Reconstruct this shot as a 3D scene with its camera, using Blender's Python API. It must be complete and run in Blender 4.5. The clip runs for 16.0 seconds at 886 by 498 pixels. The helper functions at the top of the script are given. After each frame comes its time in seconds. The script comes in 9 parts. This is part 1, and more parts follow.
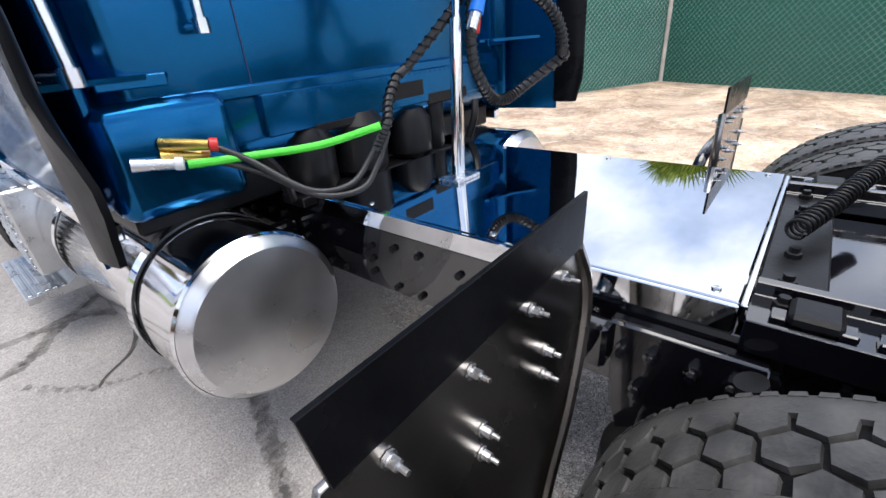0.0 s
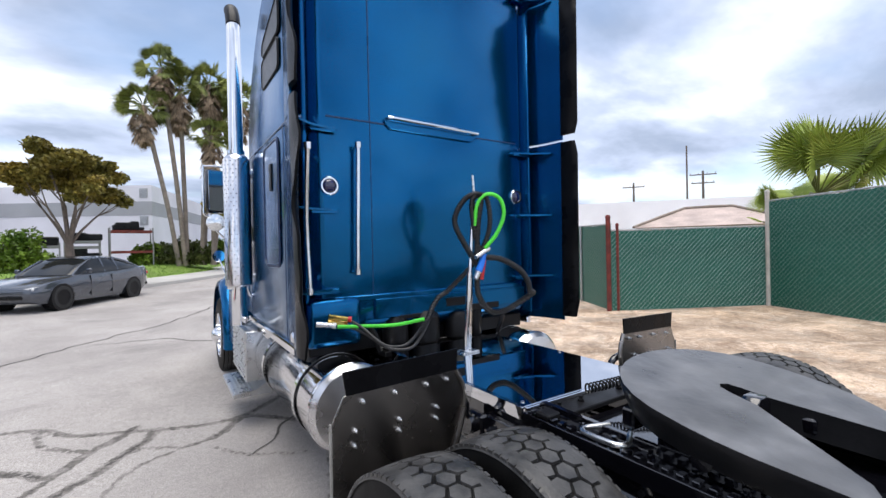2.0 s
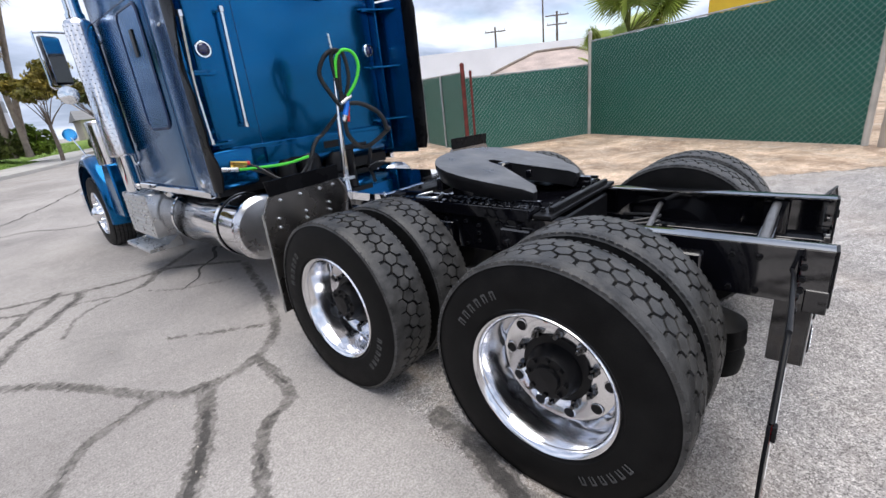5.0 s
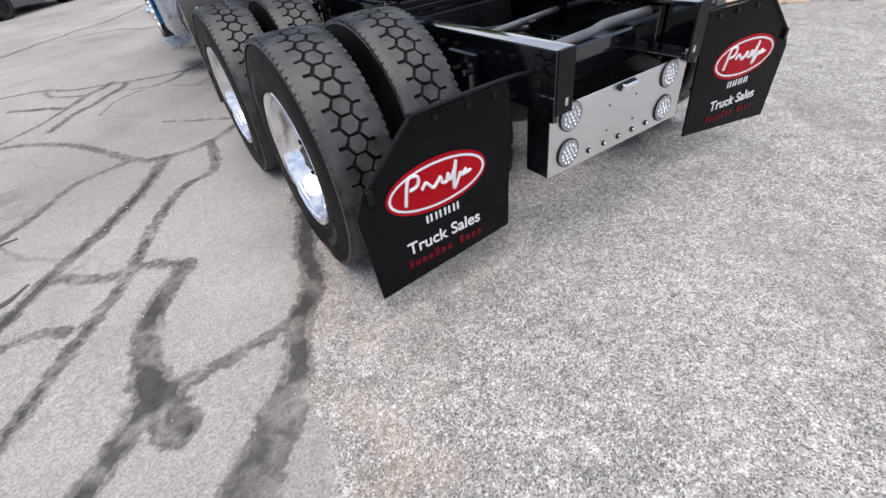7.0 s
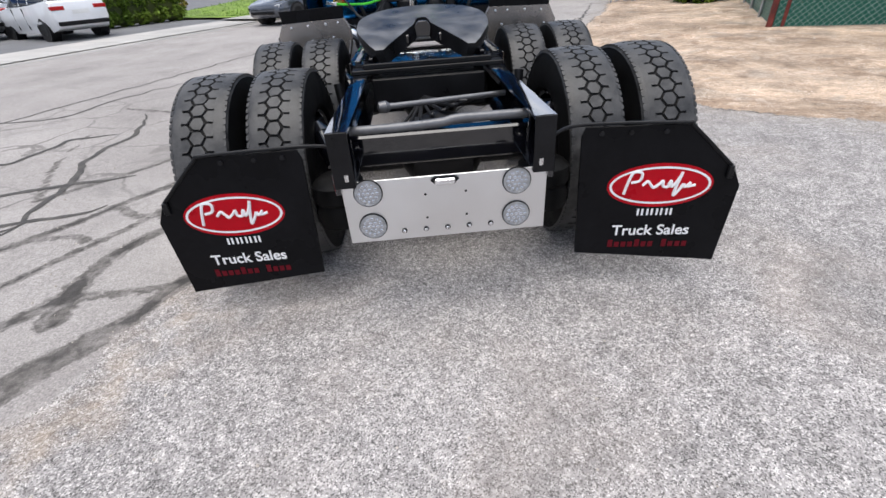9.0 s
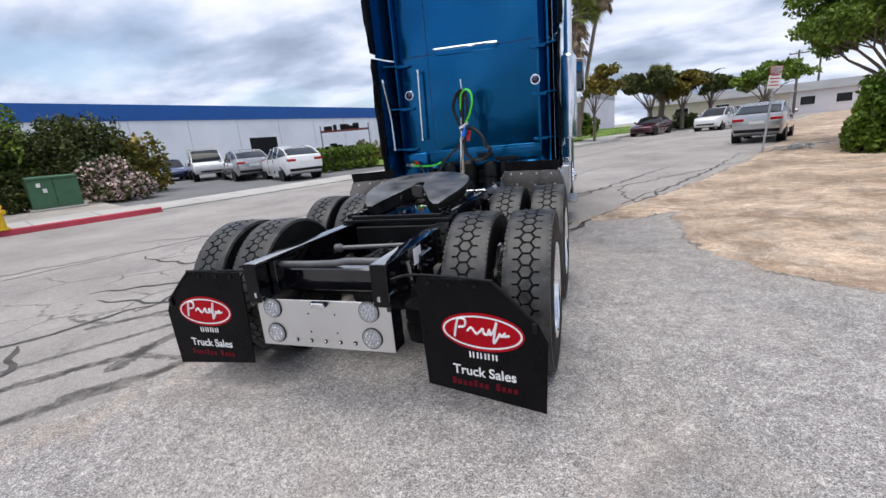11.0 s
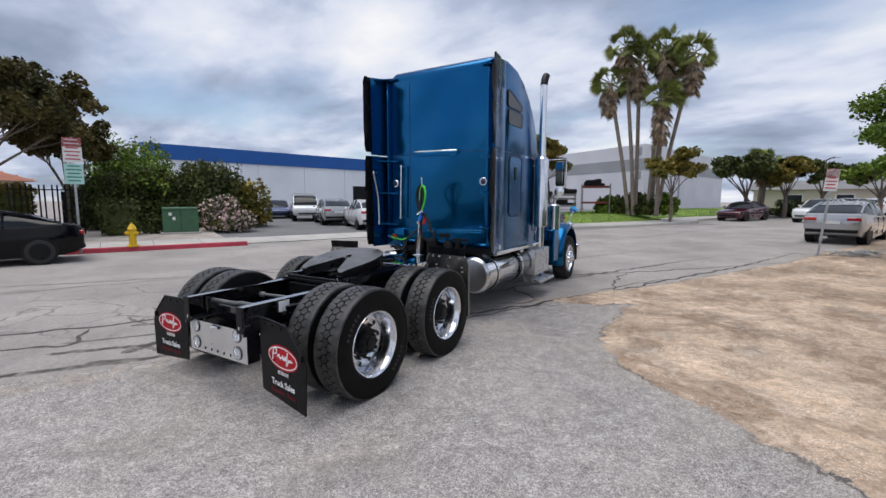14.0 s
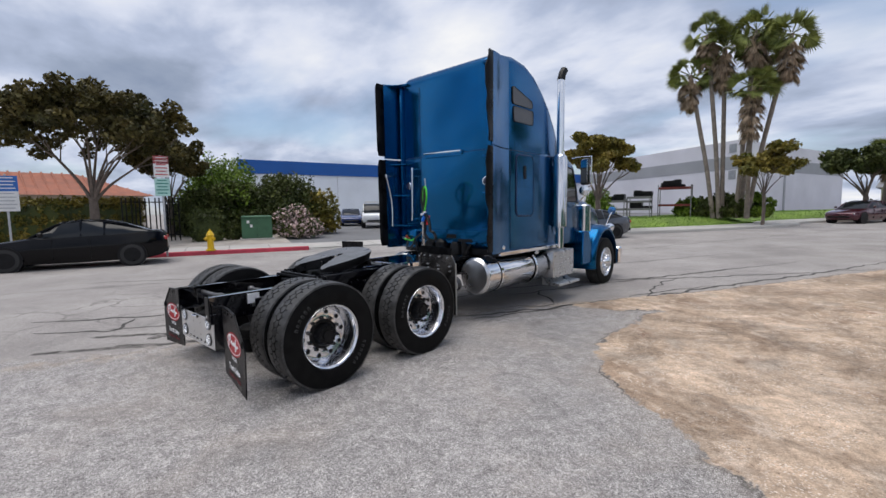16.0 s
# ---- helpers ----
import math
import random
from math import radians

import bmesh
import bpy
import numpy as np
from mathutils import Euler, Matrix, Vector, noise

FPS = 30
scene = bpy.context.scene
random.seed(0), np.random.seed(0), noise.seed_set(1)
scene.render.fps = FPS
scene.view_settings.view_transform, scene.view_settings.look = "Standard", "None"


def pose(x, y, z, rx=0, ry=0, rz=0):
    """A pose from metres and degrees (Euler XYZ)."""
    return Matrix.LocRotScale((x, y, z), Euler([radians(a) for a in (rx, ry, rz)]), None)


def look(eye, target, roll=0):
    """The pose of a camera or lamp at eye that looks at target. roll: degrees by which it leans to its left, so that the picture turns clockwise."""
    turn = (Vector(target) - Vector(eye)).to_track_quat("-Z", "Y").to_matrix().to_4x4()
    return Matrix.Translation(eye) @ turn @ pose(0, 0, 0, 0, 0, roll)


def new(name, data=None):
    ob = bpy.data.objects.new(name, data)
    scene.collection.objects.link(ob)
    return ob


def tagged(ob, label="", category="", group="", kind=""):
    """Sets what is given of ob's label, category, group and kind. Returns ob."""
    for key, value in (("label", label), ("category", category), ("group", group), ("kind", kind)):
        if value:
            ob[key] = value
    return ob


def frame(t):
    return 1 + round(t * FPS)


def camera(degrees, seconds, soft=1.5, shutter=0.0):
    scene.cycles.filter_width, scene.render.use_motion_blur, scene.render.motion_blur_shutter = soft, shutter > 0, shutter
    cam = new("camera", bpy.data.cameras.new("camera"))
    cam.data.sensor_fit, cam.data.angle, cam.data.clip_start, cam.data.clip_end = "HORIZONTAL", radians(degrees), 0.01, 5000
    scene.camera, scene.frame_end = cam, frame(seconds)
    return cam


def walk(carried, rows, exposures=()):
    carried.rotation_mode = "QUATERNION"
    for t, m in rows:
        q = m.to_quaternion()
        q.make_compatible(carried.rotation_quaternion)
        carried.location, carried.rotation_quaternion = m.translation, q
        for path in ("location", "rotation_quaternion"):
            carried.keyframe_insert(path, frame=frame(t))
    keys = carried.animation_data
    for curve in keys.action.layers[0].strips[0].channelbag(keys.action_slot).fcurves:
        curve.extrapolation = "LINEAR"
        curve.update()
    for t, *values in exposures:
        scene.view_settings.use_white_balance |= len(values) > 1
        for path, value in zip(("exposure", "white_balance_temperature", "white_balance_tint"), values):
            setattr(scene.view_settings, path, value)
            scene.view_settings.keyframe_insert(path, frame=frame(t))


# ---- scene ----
cam = camera(91.5, 16.0)
PATH = [
    (0, (-1.342, 2.488, 1.498), (0.006, 3.673, 0.615), -4.7),
    (0.5, (-1.493, 2.158, 1.532), (-0.312, 3.633, 0.876), -2.3),
    (1, (-1.577, 1.714, 1.605), (-0.482, 3.339, 1.204), -1.8),
    (1.5, (-1.714, 1.36, 1.659), (-0.632, 3.032, 1.476), -1.6),
    (2, (-1.844, 1.052, 1.74), (-0.752, 2.728, 1.728), -1.2),
    (2.5, (-1.926, 0.758, 1.782), (-0.806, 2.41, 1.898), -0.9),
    (3, (-2.108, 0.529, 1.823), (-0.931, 2.136, 2.003), -1.0),
    (3.2, (-2.199, 0.469, 1.835), (-0.998, 2.057, 2.016), -1.1),
    (5.5, (-2.542, -0.157, 1.517), (-1.242, 1.051, 0.594), -6.6),
    (6, (-2.347, -0.529, 1.408), (-1.211, 0.680, 0.291), -8.3),
    (6.5, (-2.001, -0.808, 1.334), (-1.049, 0.466, 0.122), -9.0),
    (7, (-1.674, -1.113, 1.373), (-0.899, 0.250, 0.131), -8.0),
    (7.5, (-1.332, -1.352, 1.410), (-0.738, 0.106, 0.176), -6.5),
    (8, (-0.889, -1.452, 1.393), (-0.471, 0.084, 0.182), -4.8),
    (8.5, (-0.486, -1.576, 1.442), (-0.257, 0.028, 0.268), -4.2),
    (9, (-0.088, -1.694, 1.429), (-0.032, -0.008, 0.356), -4.3),
    (9.5, (0.299, -1.680, 1.467), (0.179, 0.065, 0.497), -4.9),
    (10, (0.670, -1.750, 1.479), (0.379, 0.059, 0.678), -5.5),
    (10.2, (0.834, -1.785, 1.497), (0.475, 0.044, 0.772), -5.5),
    (12.3, (2.571, -2.19, 1.643), (1.652, -0.441, 1.337), -3.6),
    (12.5, (2.756, -2.22, 1.691), (1.831, -0.471, 1.395), -3.0),
    (13, (3.213, -2.363, 1.798), (2.28, -0.614, 1.529), -1.7),
    (13.5, (3.552, -2.363, 1.84), (2.592, -0.625, 1.598), -0.6),
    (14, (3.872, -2.246, 1.859), (2.846, -0.543, 1.64), 0.1),
    (14.5, (4.218, -2.158, 1.855), (3.112, -0.504, 1.653), 0.3),
    (15, (4.441, -1.966, 1.832), (3.25, -0.37, 1.647), 0.1),
    (15.5, (4.647, -1.741, 1.785), (3.384, -0.2, 1.606), -0.3),
    (16, (4.867, -1.532, 1.739), (3.541, -0.046, 1.557), -0.9),
]
walk_rows = [(t, look(eye, target, roll)) for t, eye, target, roll in PATH]
EXPOSURES = [(0.0, 1.2), (0.6, 1.1), (1.2, 0.95), (2.0, 0.75), (3.0, 0.36), (5.5, 0.68), (7.0, 0.6), (9.0, 0.6), (10.2, 0.55), (12.3, 0.16), (16.0, 0.10)]
walk(cam, walk_rows, EXPOSURES)

# ---- sky, sun ----
world = bpy.data.worlds.new("sky_world")
scene.world = world
world.use_nodes = True
wn, wl = world.node_tree.nodes, world.node_tree.links
wn.clear()
w_out = wn.new("ShaderNodeOutputWorld")
w_sky = wn.new("ShaderNodeTexSky")
w_sky.sky_type = "NISHITA"
w_sky.sun_disc = False
w_sky.sun_elevation, w_sky.sun_rotation = radians(80), radians(200)
w_bg = wn.new("ShaderNodeBackground")
w_bg.inputs["Strength"].default_value = 0.13
wl.new(w_sky.outputs[0], w_bg.inputs["Color"])
w_tc = wn.new("ShaderNodeTexCoord")
w_sep = wn.new("ShaderNodeSeparateXYZ")
wl.new(w_tc.outputs["Generated"], w_sep.inputs[0])


def w_math(op, a, b=None):
    node = wn.new("ShaderNodeMath")
    node.operation = op
    for i, v in enumerate((a, b)):
        if v is None:
            continue
        if isinstance(v, (int, float)):
            node.inputs[i].default_value = v
        else:
            wl.new(v, node.inputs[i])
    return node.outputs[0]


w_h = w_math("ADD", w_math("MAXIMUM", w_sep.outputs[2], 0.0), 0.22)
w_comb = wn.new("ShaderNodeCombineXYZ")
wl.new(w_math("DIVIDE", w_sep.outputs[0], w_h), w_comb.inputs[0])
wl.new(w_math("MULTIPLY", w_math("DIVIDE", w_sep.outputs[1], w_h), 1.0), w_comb.inputs[1])


def w_noise(scale, detail, rough, dist, off):
    m = wn.new("ShaderNodeMapping")
    m.inputs["Location"].default_value = off
    m.inputs["Rotation"].default_value = (0, 0, 0.5)
    m.inputs["Scale"].default_value = (1.0, 1.35, 1.0)
    wl.new(w_comb.outputs[0], m.inputs[0])
    n = wn.new("ShaderNodeTexNoise")
    n.inputs["Scale"].default_value, n.inputs["Detail"].default_value = scale, detail
    n.inputs["Roughness"].default_value, n.inputs["Distortion"].default_value = rough, dist
    wl.new(m.outputs[0], n.inputs["Vector"])
    return n.outputs["Fac"]


def w_ramp(fac, stops):
    r = wn.new("ShaderNodeValToRGB")
    r.color_ramp.elements[0].position, r.color_ramp.elements[0].color = stops[0][0], (*stops[0][1], 1)
    r.color_ramp.elements[1].position, r.color_ramp.elements[1].color = stops[-1][0], (*stops[-1][1], 1)
    for p, c in stops[1:-1]:
        e = r.color_ramp.elements.new(p)
        e.color = (*c, 1)
    wl.new(fac, r.inputs[0])
    return r.outputs[0]


cloud_col = w_ramp(w_noise(1.15, 6, 0.52, 0.12, (3.1, 1.7, 0)), [(0.22, (0.20, 0.26, 0.39)), (0.38, (0.34, 0.40, 0.53)), (0.47, (0.49, 0.56, 0.73)), (0.55, (0.73, 0.78, 0.92)), (0.70, (1.01, 1.01, 1.02))])
w_bg2 = wn.new("ShaderNodeBackground")
w_bg2.inputs["Strength"].default_value = 0.88
wl.new(cloud_col, w_bg2.inputs["Color"])
w_mix = wn.new("ShaderNodeMixShader")
cover = w_ramp(w_noise(0.6, 5, 0.5, 0.1, (7.3, 2.2, 0)), [(0.30, (0.05, 0.05, 0.05)), (0.38, (0.35, 0.35, 0.35)), (0.49, (0.97, 0.97, 0.97))])
wl.new(cover, w_mix.inputs[0])
wl.new(w_bg.outputs[0], w_mix.inputs[1])
wl.new(w_bg2.outputs[0], w_mix.inputs[2])
wl.new(w_mix.outputs[0], w_out.inputs["Surface"])

sun = new("sun", bpy.data.lights.new("sun", "SUN"))
sun.data.energy, sun.data.angle, sun.data.color = 1.95, radians(55), (1.0, 0.95, 0.88)
sun.matrix_world = look((0, 0, 30), (2, 5, -5))

# ---- materials ----


def mat(name, col, rough=0.5, metal=0.0, var=0.15, scale=3.0, bump=0.0, bscale=60.0, coat=0.0, rvar=0.1, col2=None, stain=0.0, island=0.0):
    m = bpy.data.materials.new(name)
    m.use_nodes = True
    n, l = m.node_tree.nodes, m.node_tree.links
    b = n["Principled BSDF"]
    b.inputs["Metallic"].default_value = metal
    if coat:
        b.inputs["Coat Weight"].default_value = coat
        b.inputs["Coat Roughness"].default_value = 0.05
    tc = n.new("ShaderNodeTexCoord")
    big = n.new("ShaderNodeTexNoise")
    big.inputs["Scale"].default_value, big.inputs["Detail"].default_value = scale, 6
    l.new(tc.outputs["Object"], big.inputs["Vector"])
    fine = n.new("ShaderNodeTexNoise")
    fine.inputs["Scale"].default_value, fine.inputs["Detail"].default_value = bscale, 4
    l.new(tc.outputs["Object"], fine.inputs["Vector"])
    mix = n.new("ShaderNodeMix")
    mix.data_type = "RGBA"
    a = [max(0.0, c * (1 - var)) for c in col]
    c2 = col2 or [min(1.0, c * (1 + var)) for c in col]
    mix.inputs[6].default_value, mix.inputs[7].default_value = (*a, 1), (*c2, 1)
    ramp = n.new("ShaderNodeMapRange")
    ramp.inputs["From Min"].default_value, ramp.inputs["From Max"].default_value = 0.3, 0.7
    l.new(big.outputs["Fac"], ramp.inputs[0])
    l.new(ramp.outputs[0], mix.inputs[0])
    out = mix.outputs[2]
    mix2 = n.new("ShaderNodeMix")
    mix2.data_type, mix2.blend_type = "RGBA", "MULTIPLY"
    mix2.inputs[0].default_value = 1.0
    mr = n.new("ShaderNodeMapRange")
    mr.inputs["From Min"].default_value, mr.inputs["From Max"].default_value = 0.25, 0.75
    mr.inputs["To Min"].default_value, mr.inputs["To Max"].default_value = 1 - var * 0.6, 1 + var * 0.4
    l.new(fine.outputs["Fac"], mr.inputs[0])
    l.new(out, mix2.inputs[6])
    l.new(mr.outputs[0], mix2.inputs[7])
    out = mix2.outputs[2]
    if island:
        geo = n.new("ShaderNodeNewGeometry")
        hsv = n.new("ShaderNodeHueSaturation")
        mi = n.new("ShaderNodeMapRange")
        mi.inputs["To Min"].default_value, mi.inputs["To Max"].default_value = 1 - island, 1 + island
        l.new(geo.outputs["Random Per Island"], mi.inputs[0])
        l.new(mi.outputs[0], hsv.inputs["Value"])
        l.new(out, hsv.inputs["Color"])
        out = hsv.outputs[0]
    if stain:
        st = n.new("ShaderNodeTexNoise")
        st.inputs["Scale"].default_value, st.inputs["Detail"].default_value, st.inputs["Roughness"].default_value = scale * 0.3, 8, 0.65
        l.new(tc.outputs["Object"], st.inputs["Vector"])
        sr = n.new("ShaderNodeMapRange")
        sr.inputs["From Min"].default_value, sr.inputs["From Max"].default_value = 0.5, 0.75
        sr.inputs["To Min"].default_value, sr.inputs["To Max"].default_value = 1.0, 1 - stain
        l.new(st.outputs["Fac"], sr.inputs[0])
        m3 = n.new("ShaderNodeMix")
        m3.data_type, m3.blend_type = "RGBA", "MULTIPLY"
        m3.inputs[0].default_value = 1.0
        l.new(out, m3.inputs[6])
        l.new(sr.outputs[0], m3.inputs[7])
        out = m3.outputs[2]
    l.new(out, b.inputs["Base Color"])
    rr = n.new("ShaderNodeMapRange")
    rr.inputs["From Min"].default_value, rr.inputs["From Max"].default_value = 0.3, 0.7
    rr.inputs["To Min"].default_value, rr.inputs["To Max"].default_value = max(0.01, rough - rvar), min(1, rough + rvar)
    l.new(big.outputs["Fac"], rr.inputs[0])
    l.new(rr.outputs[0], b.inputs["Roughness"])
    if bump:
        bp = n.new("ShaderNodeBump")
        bp.inputs["Strength"].default_value, bp.inputs["Distance"].default_value = 1.0, bump
        l.new(fine.outputs["Fac"], bp.inputs["Height"])
        l.new(bp.outputs[0], b.inputs["Normal"])
    return m


M_BLUE = mat("blue_truck_paint", (0.0, 0.102, 0.262), 0.18, 0.86, 0.10, 1.5, 0.0006, 4, coat=0.15, rvar=0.04)
M_DARKBLUE = mat("dark_blue_recess", (0.003, 0.02, 0.08), 0.3, 0.0, 0.2, 3)
M_LOUVRE = mat("grey_vent_mesh", (0.10, 0.105, 0.115), 0.42, 0.0, 0.2, 30, 0.0015, 90)
M_CHROME = mat("chrome", (0.82, 0.83, 0.85), 0.05, 1.0, 0.04, 4, 0.0002, 14, rvar=0.03)
M_RIMALU = mat("polished_wheel_alloy", (0.80, 0.80, 0.82), 0.15, 1.0, 0.05, 4, 0.0002, 14, rvar=0.05)
M_POLISH = mat("polished_aluminium", (0.76, 0.76, 0.78), 0.17, 1.0, 0.08, 6, 0.0004, 22, rvar=0.08)
M_MIRROR = mat("polished_deck", (0.62, 0.64, 0.67), 0.02, 1.0, 0.03, 3, 0.0, 20, rvar=0.012)
M_BRUSHED = mat("brushed_aluminium", (0.74, 0.745, 0.75), 0.36, 1.0, 0.05, 3, 0.00005, 300, rvar=0.06)
M_STEP = mat("step_aluminium", (0.62, 0.63, 0.64), 0.32, 1.0, 0.12, 10, 0.0004, 120)
M_BLACK = mat("gloss_black_paint", (0.004, 0.004, 0.006), 0.10, 0.0, 0.3, 5, 0.0003, 25, coat=0.9, rvar=0.06)
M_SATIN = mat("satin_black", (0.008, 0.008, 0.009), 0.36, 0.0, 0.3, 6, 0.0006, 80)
M_RUBBER = mat("tyre_rubber", (0.004, 0.004, 0.0045), 0.55, 0.0, 0.35, 8, 0.0008, 180, rvar=0.1, col2=(0.010, 0.0097, 0.0094))
M_TREAD = mat("tyre_tread_rubber", (0.032, 0.0315, 0.031), 0.42, 0.0, 0.3, 14, 0.0010, 120, rvar=0.1, col2=(0.078, 0.076, 0.074))
M_SIDELETTER = mat("moulded_tyre_lettering", (0.055, 0.055, 0.055), 0.7, 0.0, 0.2, 20)
M_FLAP = mat("black_rubber_flap", (0.006, 0.006, 0.007), 0.30, 0.0, 0.25, 5, 0.0004, 40, rvar=0.08)
M_FENDER = mat("dull_stainless_fender", (0.29, 0.27, 0.255), 0.27, 1.0, 0.10, 3, 0.0002, 14, rvar=0.05)
M_RAILTOP = mat("gloss_black_rail_top", (0.005, 0.006, 0.008), 0.10, 0.0, 0.3, 4, 0.0002, 30, coat=1.0, rvar=0.05)
M_RAIL = mat("wet_gloss_black_rail", (0.004, 0.004, 0.006), 0.05, 0.0, 0.3, 5, 0.0002, 25, coat=1.0, rvar=0.03)
M_FIFTH = mat("greased_steel_plate", (0.085, 0.087, 0.091), 0.40, 0.25, 0.35, 6, 0.006, 9, rvar=0.14, stain=0.5, col2=(0.17, 0.173, 0.18), coat=0.08)
M_EDGE = mat("grey_flap_edging", (0.30, 0.29, 0.27), 0.5, 0.3, 0.2, 12)
M_RED = mat("red_sign_paint", (0.42, 0.002, 0.010), 0.35, 0.0, 0.1, 9)
M_WHITE = mat("white_sign_paint", (0.82, 0.82, 0.82), 0.4, 0.0, 0.05, 9)
M_DARKRED = mat("dark_red_lettering", (0.11, 0.003, 0.009), 0.4, 0.0, 0.1, 9)
M_TANK = mat("polished_tank_aluminium", (0.78, 0.78, 0.80), 0.09, 1.0, 0.06, 5, 0.0005, 7, rvar=0.05)
M_TANKEND = mat("brushed_tank_end", (0.70, 0.70, 0.71), 0.30, 1.0, 0.12, 4, 0.0006, 9, rvar=0.08)
M_LENS = mat("clear_lamp_lens", (0.36, 0.37, 0.38), 0.16, 0.4, 0.2, 60, 0.002, 110)
M_BLUELENS = mat("dark_blue_lens", (0.004, 0.006, 0.06), 0.06, 0.0, 0.3, 20, coat=1.0)
M_GREYROD = mat("grey_painted_rod", (0.16, 0.16, 0.165), 0.4, 0.5, 0.2, 9)
M_AMBER = mat("amber_plastic", (0.55, 0.20, 0.02), 0.3)
M_GREENHOSE = mat("green_hose", (0.09, 0.72, 0.05), 0.35, 0.0, 0.1, 20)
M_BLUEHOSE = mat("blue_plug", (0.01, 0.17, 0.70), 0.35, 0.0, 0.1, 20)
M_REDPLUG = mat("red_plug", (0.65, 0.02, 0.02), 0.35, 0.0, 0.1, 20)
M_HOSE = mat("black_hose", (0.014, 0.014, 0.015), 0.45, 0.0, 0.2, 30, 0.001, 120)
M_BRASS = mat("brass_fitting", (0.60, 0.42, 0.12), 0.3, 1.0, 0.15, 20)
M_ZINC = mat("zinc_bolt", (0.70, 0.70, 0.70), 0.28, 1.0, 0.15, 30)
M_GLASS = mat("dark_glass", (0.006, 0.008, 0.010), 0.04, 0.0, 0.2, 2, coat=1.0, rvar=0.02)
for m_, lv in ((M_RUBBER, 0.11), (M_TREAD, 0.4), (M_SATIN, 0.2), (M_FLAP, 0.09), (M_RED, 0.15), (M_DARKRED, 0.15)):
    m_.node_tree.nodes["Principled BSDF"].inputs["Specular IOR Level"].default_value = lv
M_RAILTOP.node_tree.nodes["Principled BSDF"].inputs["IOR"].default_value = 2.3
M_RAILTOP.node_tree.nodes["Principled BSDF"].inputs["Coat IOR"].default_value = 2.3
M_RAIL.node_tree.nodes["Principled BSDF"].inputs["IOR"].default_value = 1.6
M_RAIL.node_tree.nodes["Principled BSDF"].inputs["Coat IOR"].default_value = 1.6

# ---- geometry helpers ----


def smooth(me, deg=35):
    me.polygons.foreach_set("use_smooth", [True] * len(me.polygons))
    me.set_sharp_from_angle(angle=radians(deg))


def to_mesh(name, bm, material, deg=35):
    bmesh.ops.recalc_face_normals(bm, faces=bm.faces)
    me = bpy.data.meshes.new(name)
    bm.to_mesh(me)
    bm.free()
    for m in material if isinstance(material, (list, tuple)) else [material]:
        me.materials.append(m)
    smooth(me, deg)
    return me


def part(name, bm, material, parent, label="", deg=35):
    me = bm if isinstance(bm, bpy.types.Mesh) else to_mesh(name, bm, material, deg)
    ob = new(name, me)
    ob.parent = parent
    if label:
        ob["label"] = label
    return ob


def pieces(name, bm, material, parent, label="", deg=35):
    """each loose piece of bm as a part of its own"""
    todo, n = set(bm.verts), 0
    bm.verts.index_update()
    groups = []
    while todo:
        stack, seen = [todo.pop()], []
        while stack:
            v = stack.pop()
            seen.append(v)
            for e in v.link_edges:
                o = e.other_vert(v)
                if o in todo:
                    todo.remove(o)
                    stack.append(o)
        groups.append(seen)
    groups.sort(key=lambda g: min(v.index for v in g))
    out = []
    for g in groups:
        nb = bmesh.new()
        new_v = {v: nb.verts.new(v.co) for v in g}
        for f in {f for v in g for f in v.link_faces}:
            nb.faces.new([new_v[v] for v in f.verts])
        out.append(part(name, nb, material, parent, label, deg))
    bm.free()
    return out


def thing(name, label, category, group="", m=None):
    ob = new(name)
    ob.empty_display_size = 0.1
    if m is not None:
        ob.matrix_basis = m
    return tagged(ob, label, category, group)


def solid(name, bm, material, label, category, group="", kind="", m=None, deg=35):
    ob = new(name, to_mesh(name, bm, material, deg))
    if m is not None:
        ob.matrix_basis = m
    return tagged(ob, label, category, group, kind)


def B():
    return bmesh.new()


def box(bm, x0, x1, y0, y1, z0, z1, bevel=0.0, m=None, seg=1):
    r = bmesh.ops.create_cube(bm, size=1.0)
    vs = r["verts"]
    bmesh.ops.scale(bm, vec=(abs(x1 - x0), abs(y1 - y0), abs(z1 - z0)), verts=vs)
    bmesh.ops.translate(bm, vec=((x0 + x1) / 2, (y0 + y1) / 2, (z0 + z1) / 2), verts=vs)
    if bevel:
        es = list({e for v in vs for e in v.link_edges})
        r2 = bmesh.ops.bevel(bm, geom=es, offset=bevel, segments=seg, affect="EDGES", profile=0.5)
        vs = list({v for f in r2["faces"] for v in f.verts} | {v for v in vs if v.is_valid})
    if m is not None:
        bmesh.ops.transform(bm, matrix=m, verts=vs)
    return bm


def frame_of(d):
    d = Vector(d).normalized()
    a = Vector((0, 0, 1)) if abs(d.z) < 0.9 else Vector((1, 0, 0))
    u = d.cross(a).normalized()
    return u, d.cross(u).normalized()


def ring(bm, c, u, v, r, seg):
    return [bm.verts.new(Vector(c) + u * (r * math.cos(2 * math.pi * i / seg)) + v * (r * math.sin(2 * math.pi * i / seg))) for i in range(seg)]


def skin(bm, a, b, closed=True):
    n = len(a)
    for i in range(n if closed else n - 1):
        j = (i + 1) % n
        bm.faces.new((a[i], a[j], b[j], b[i]))


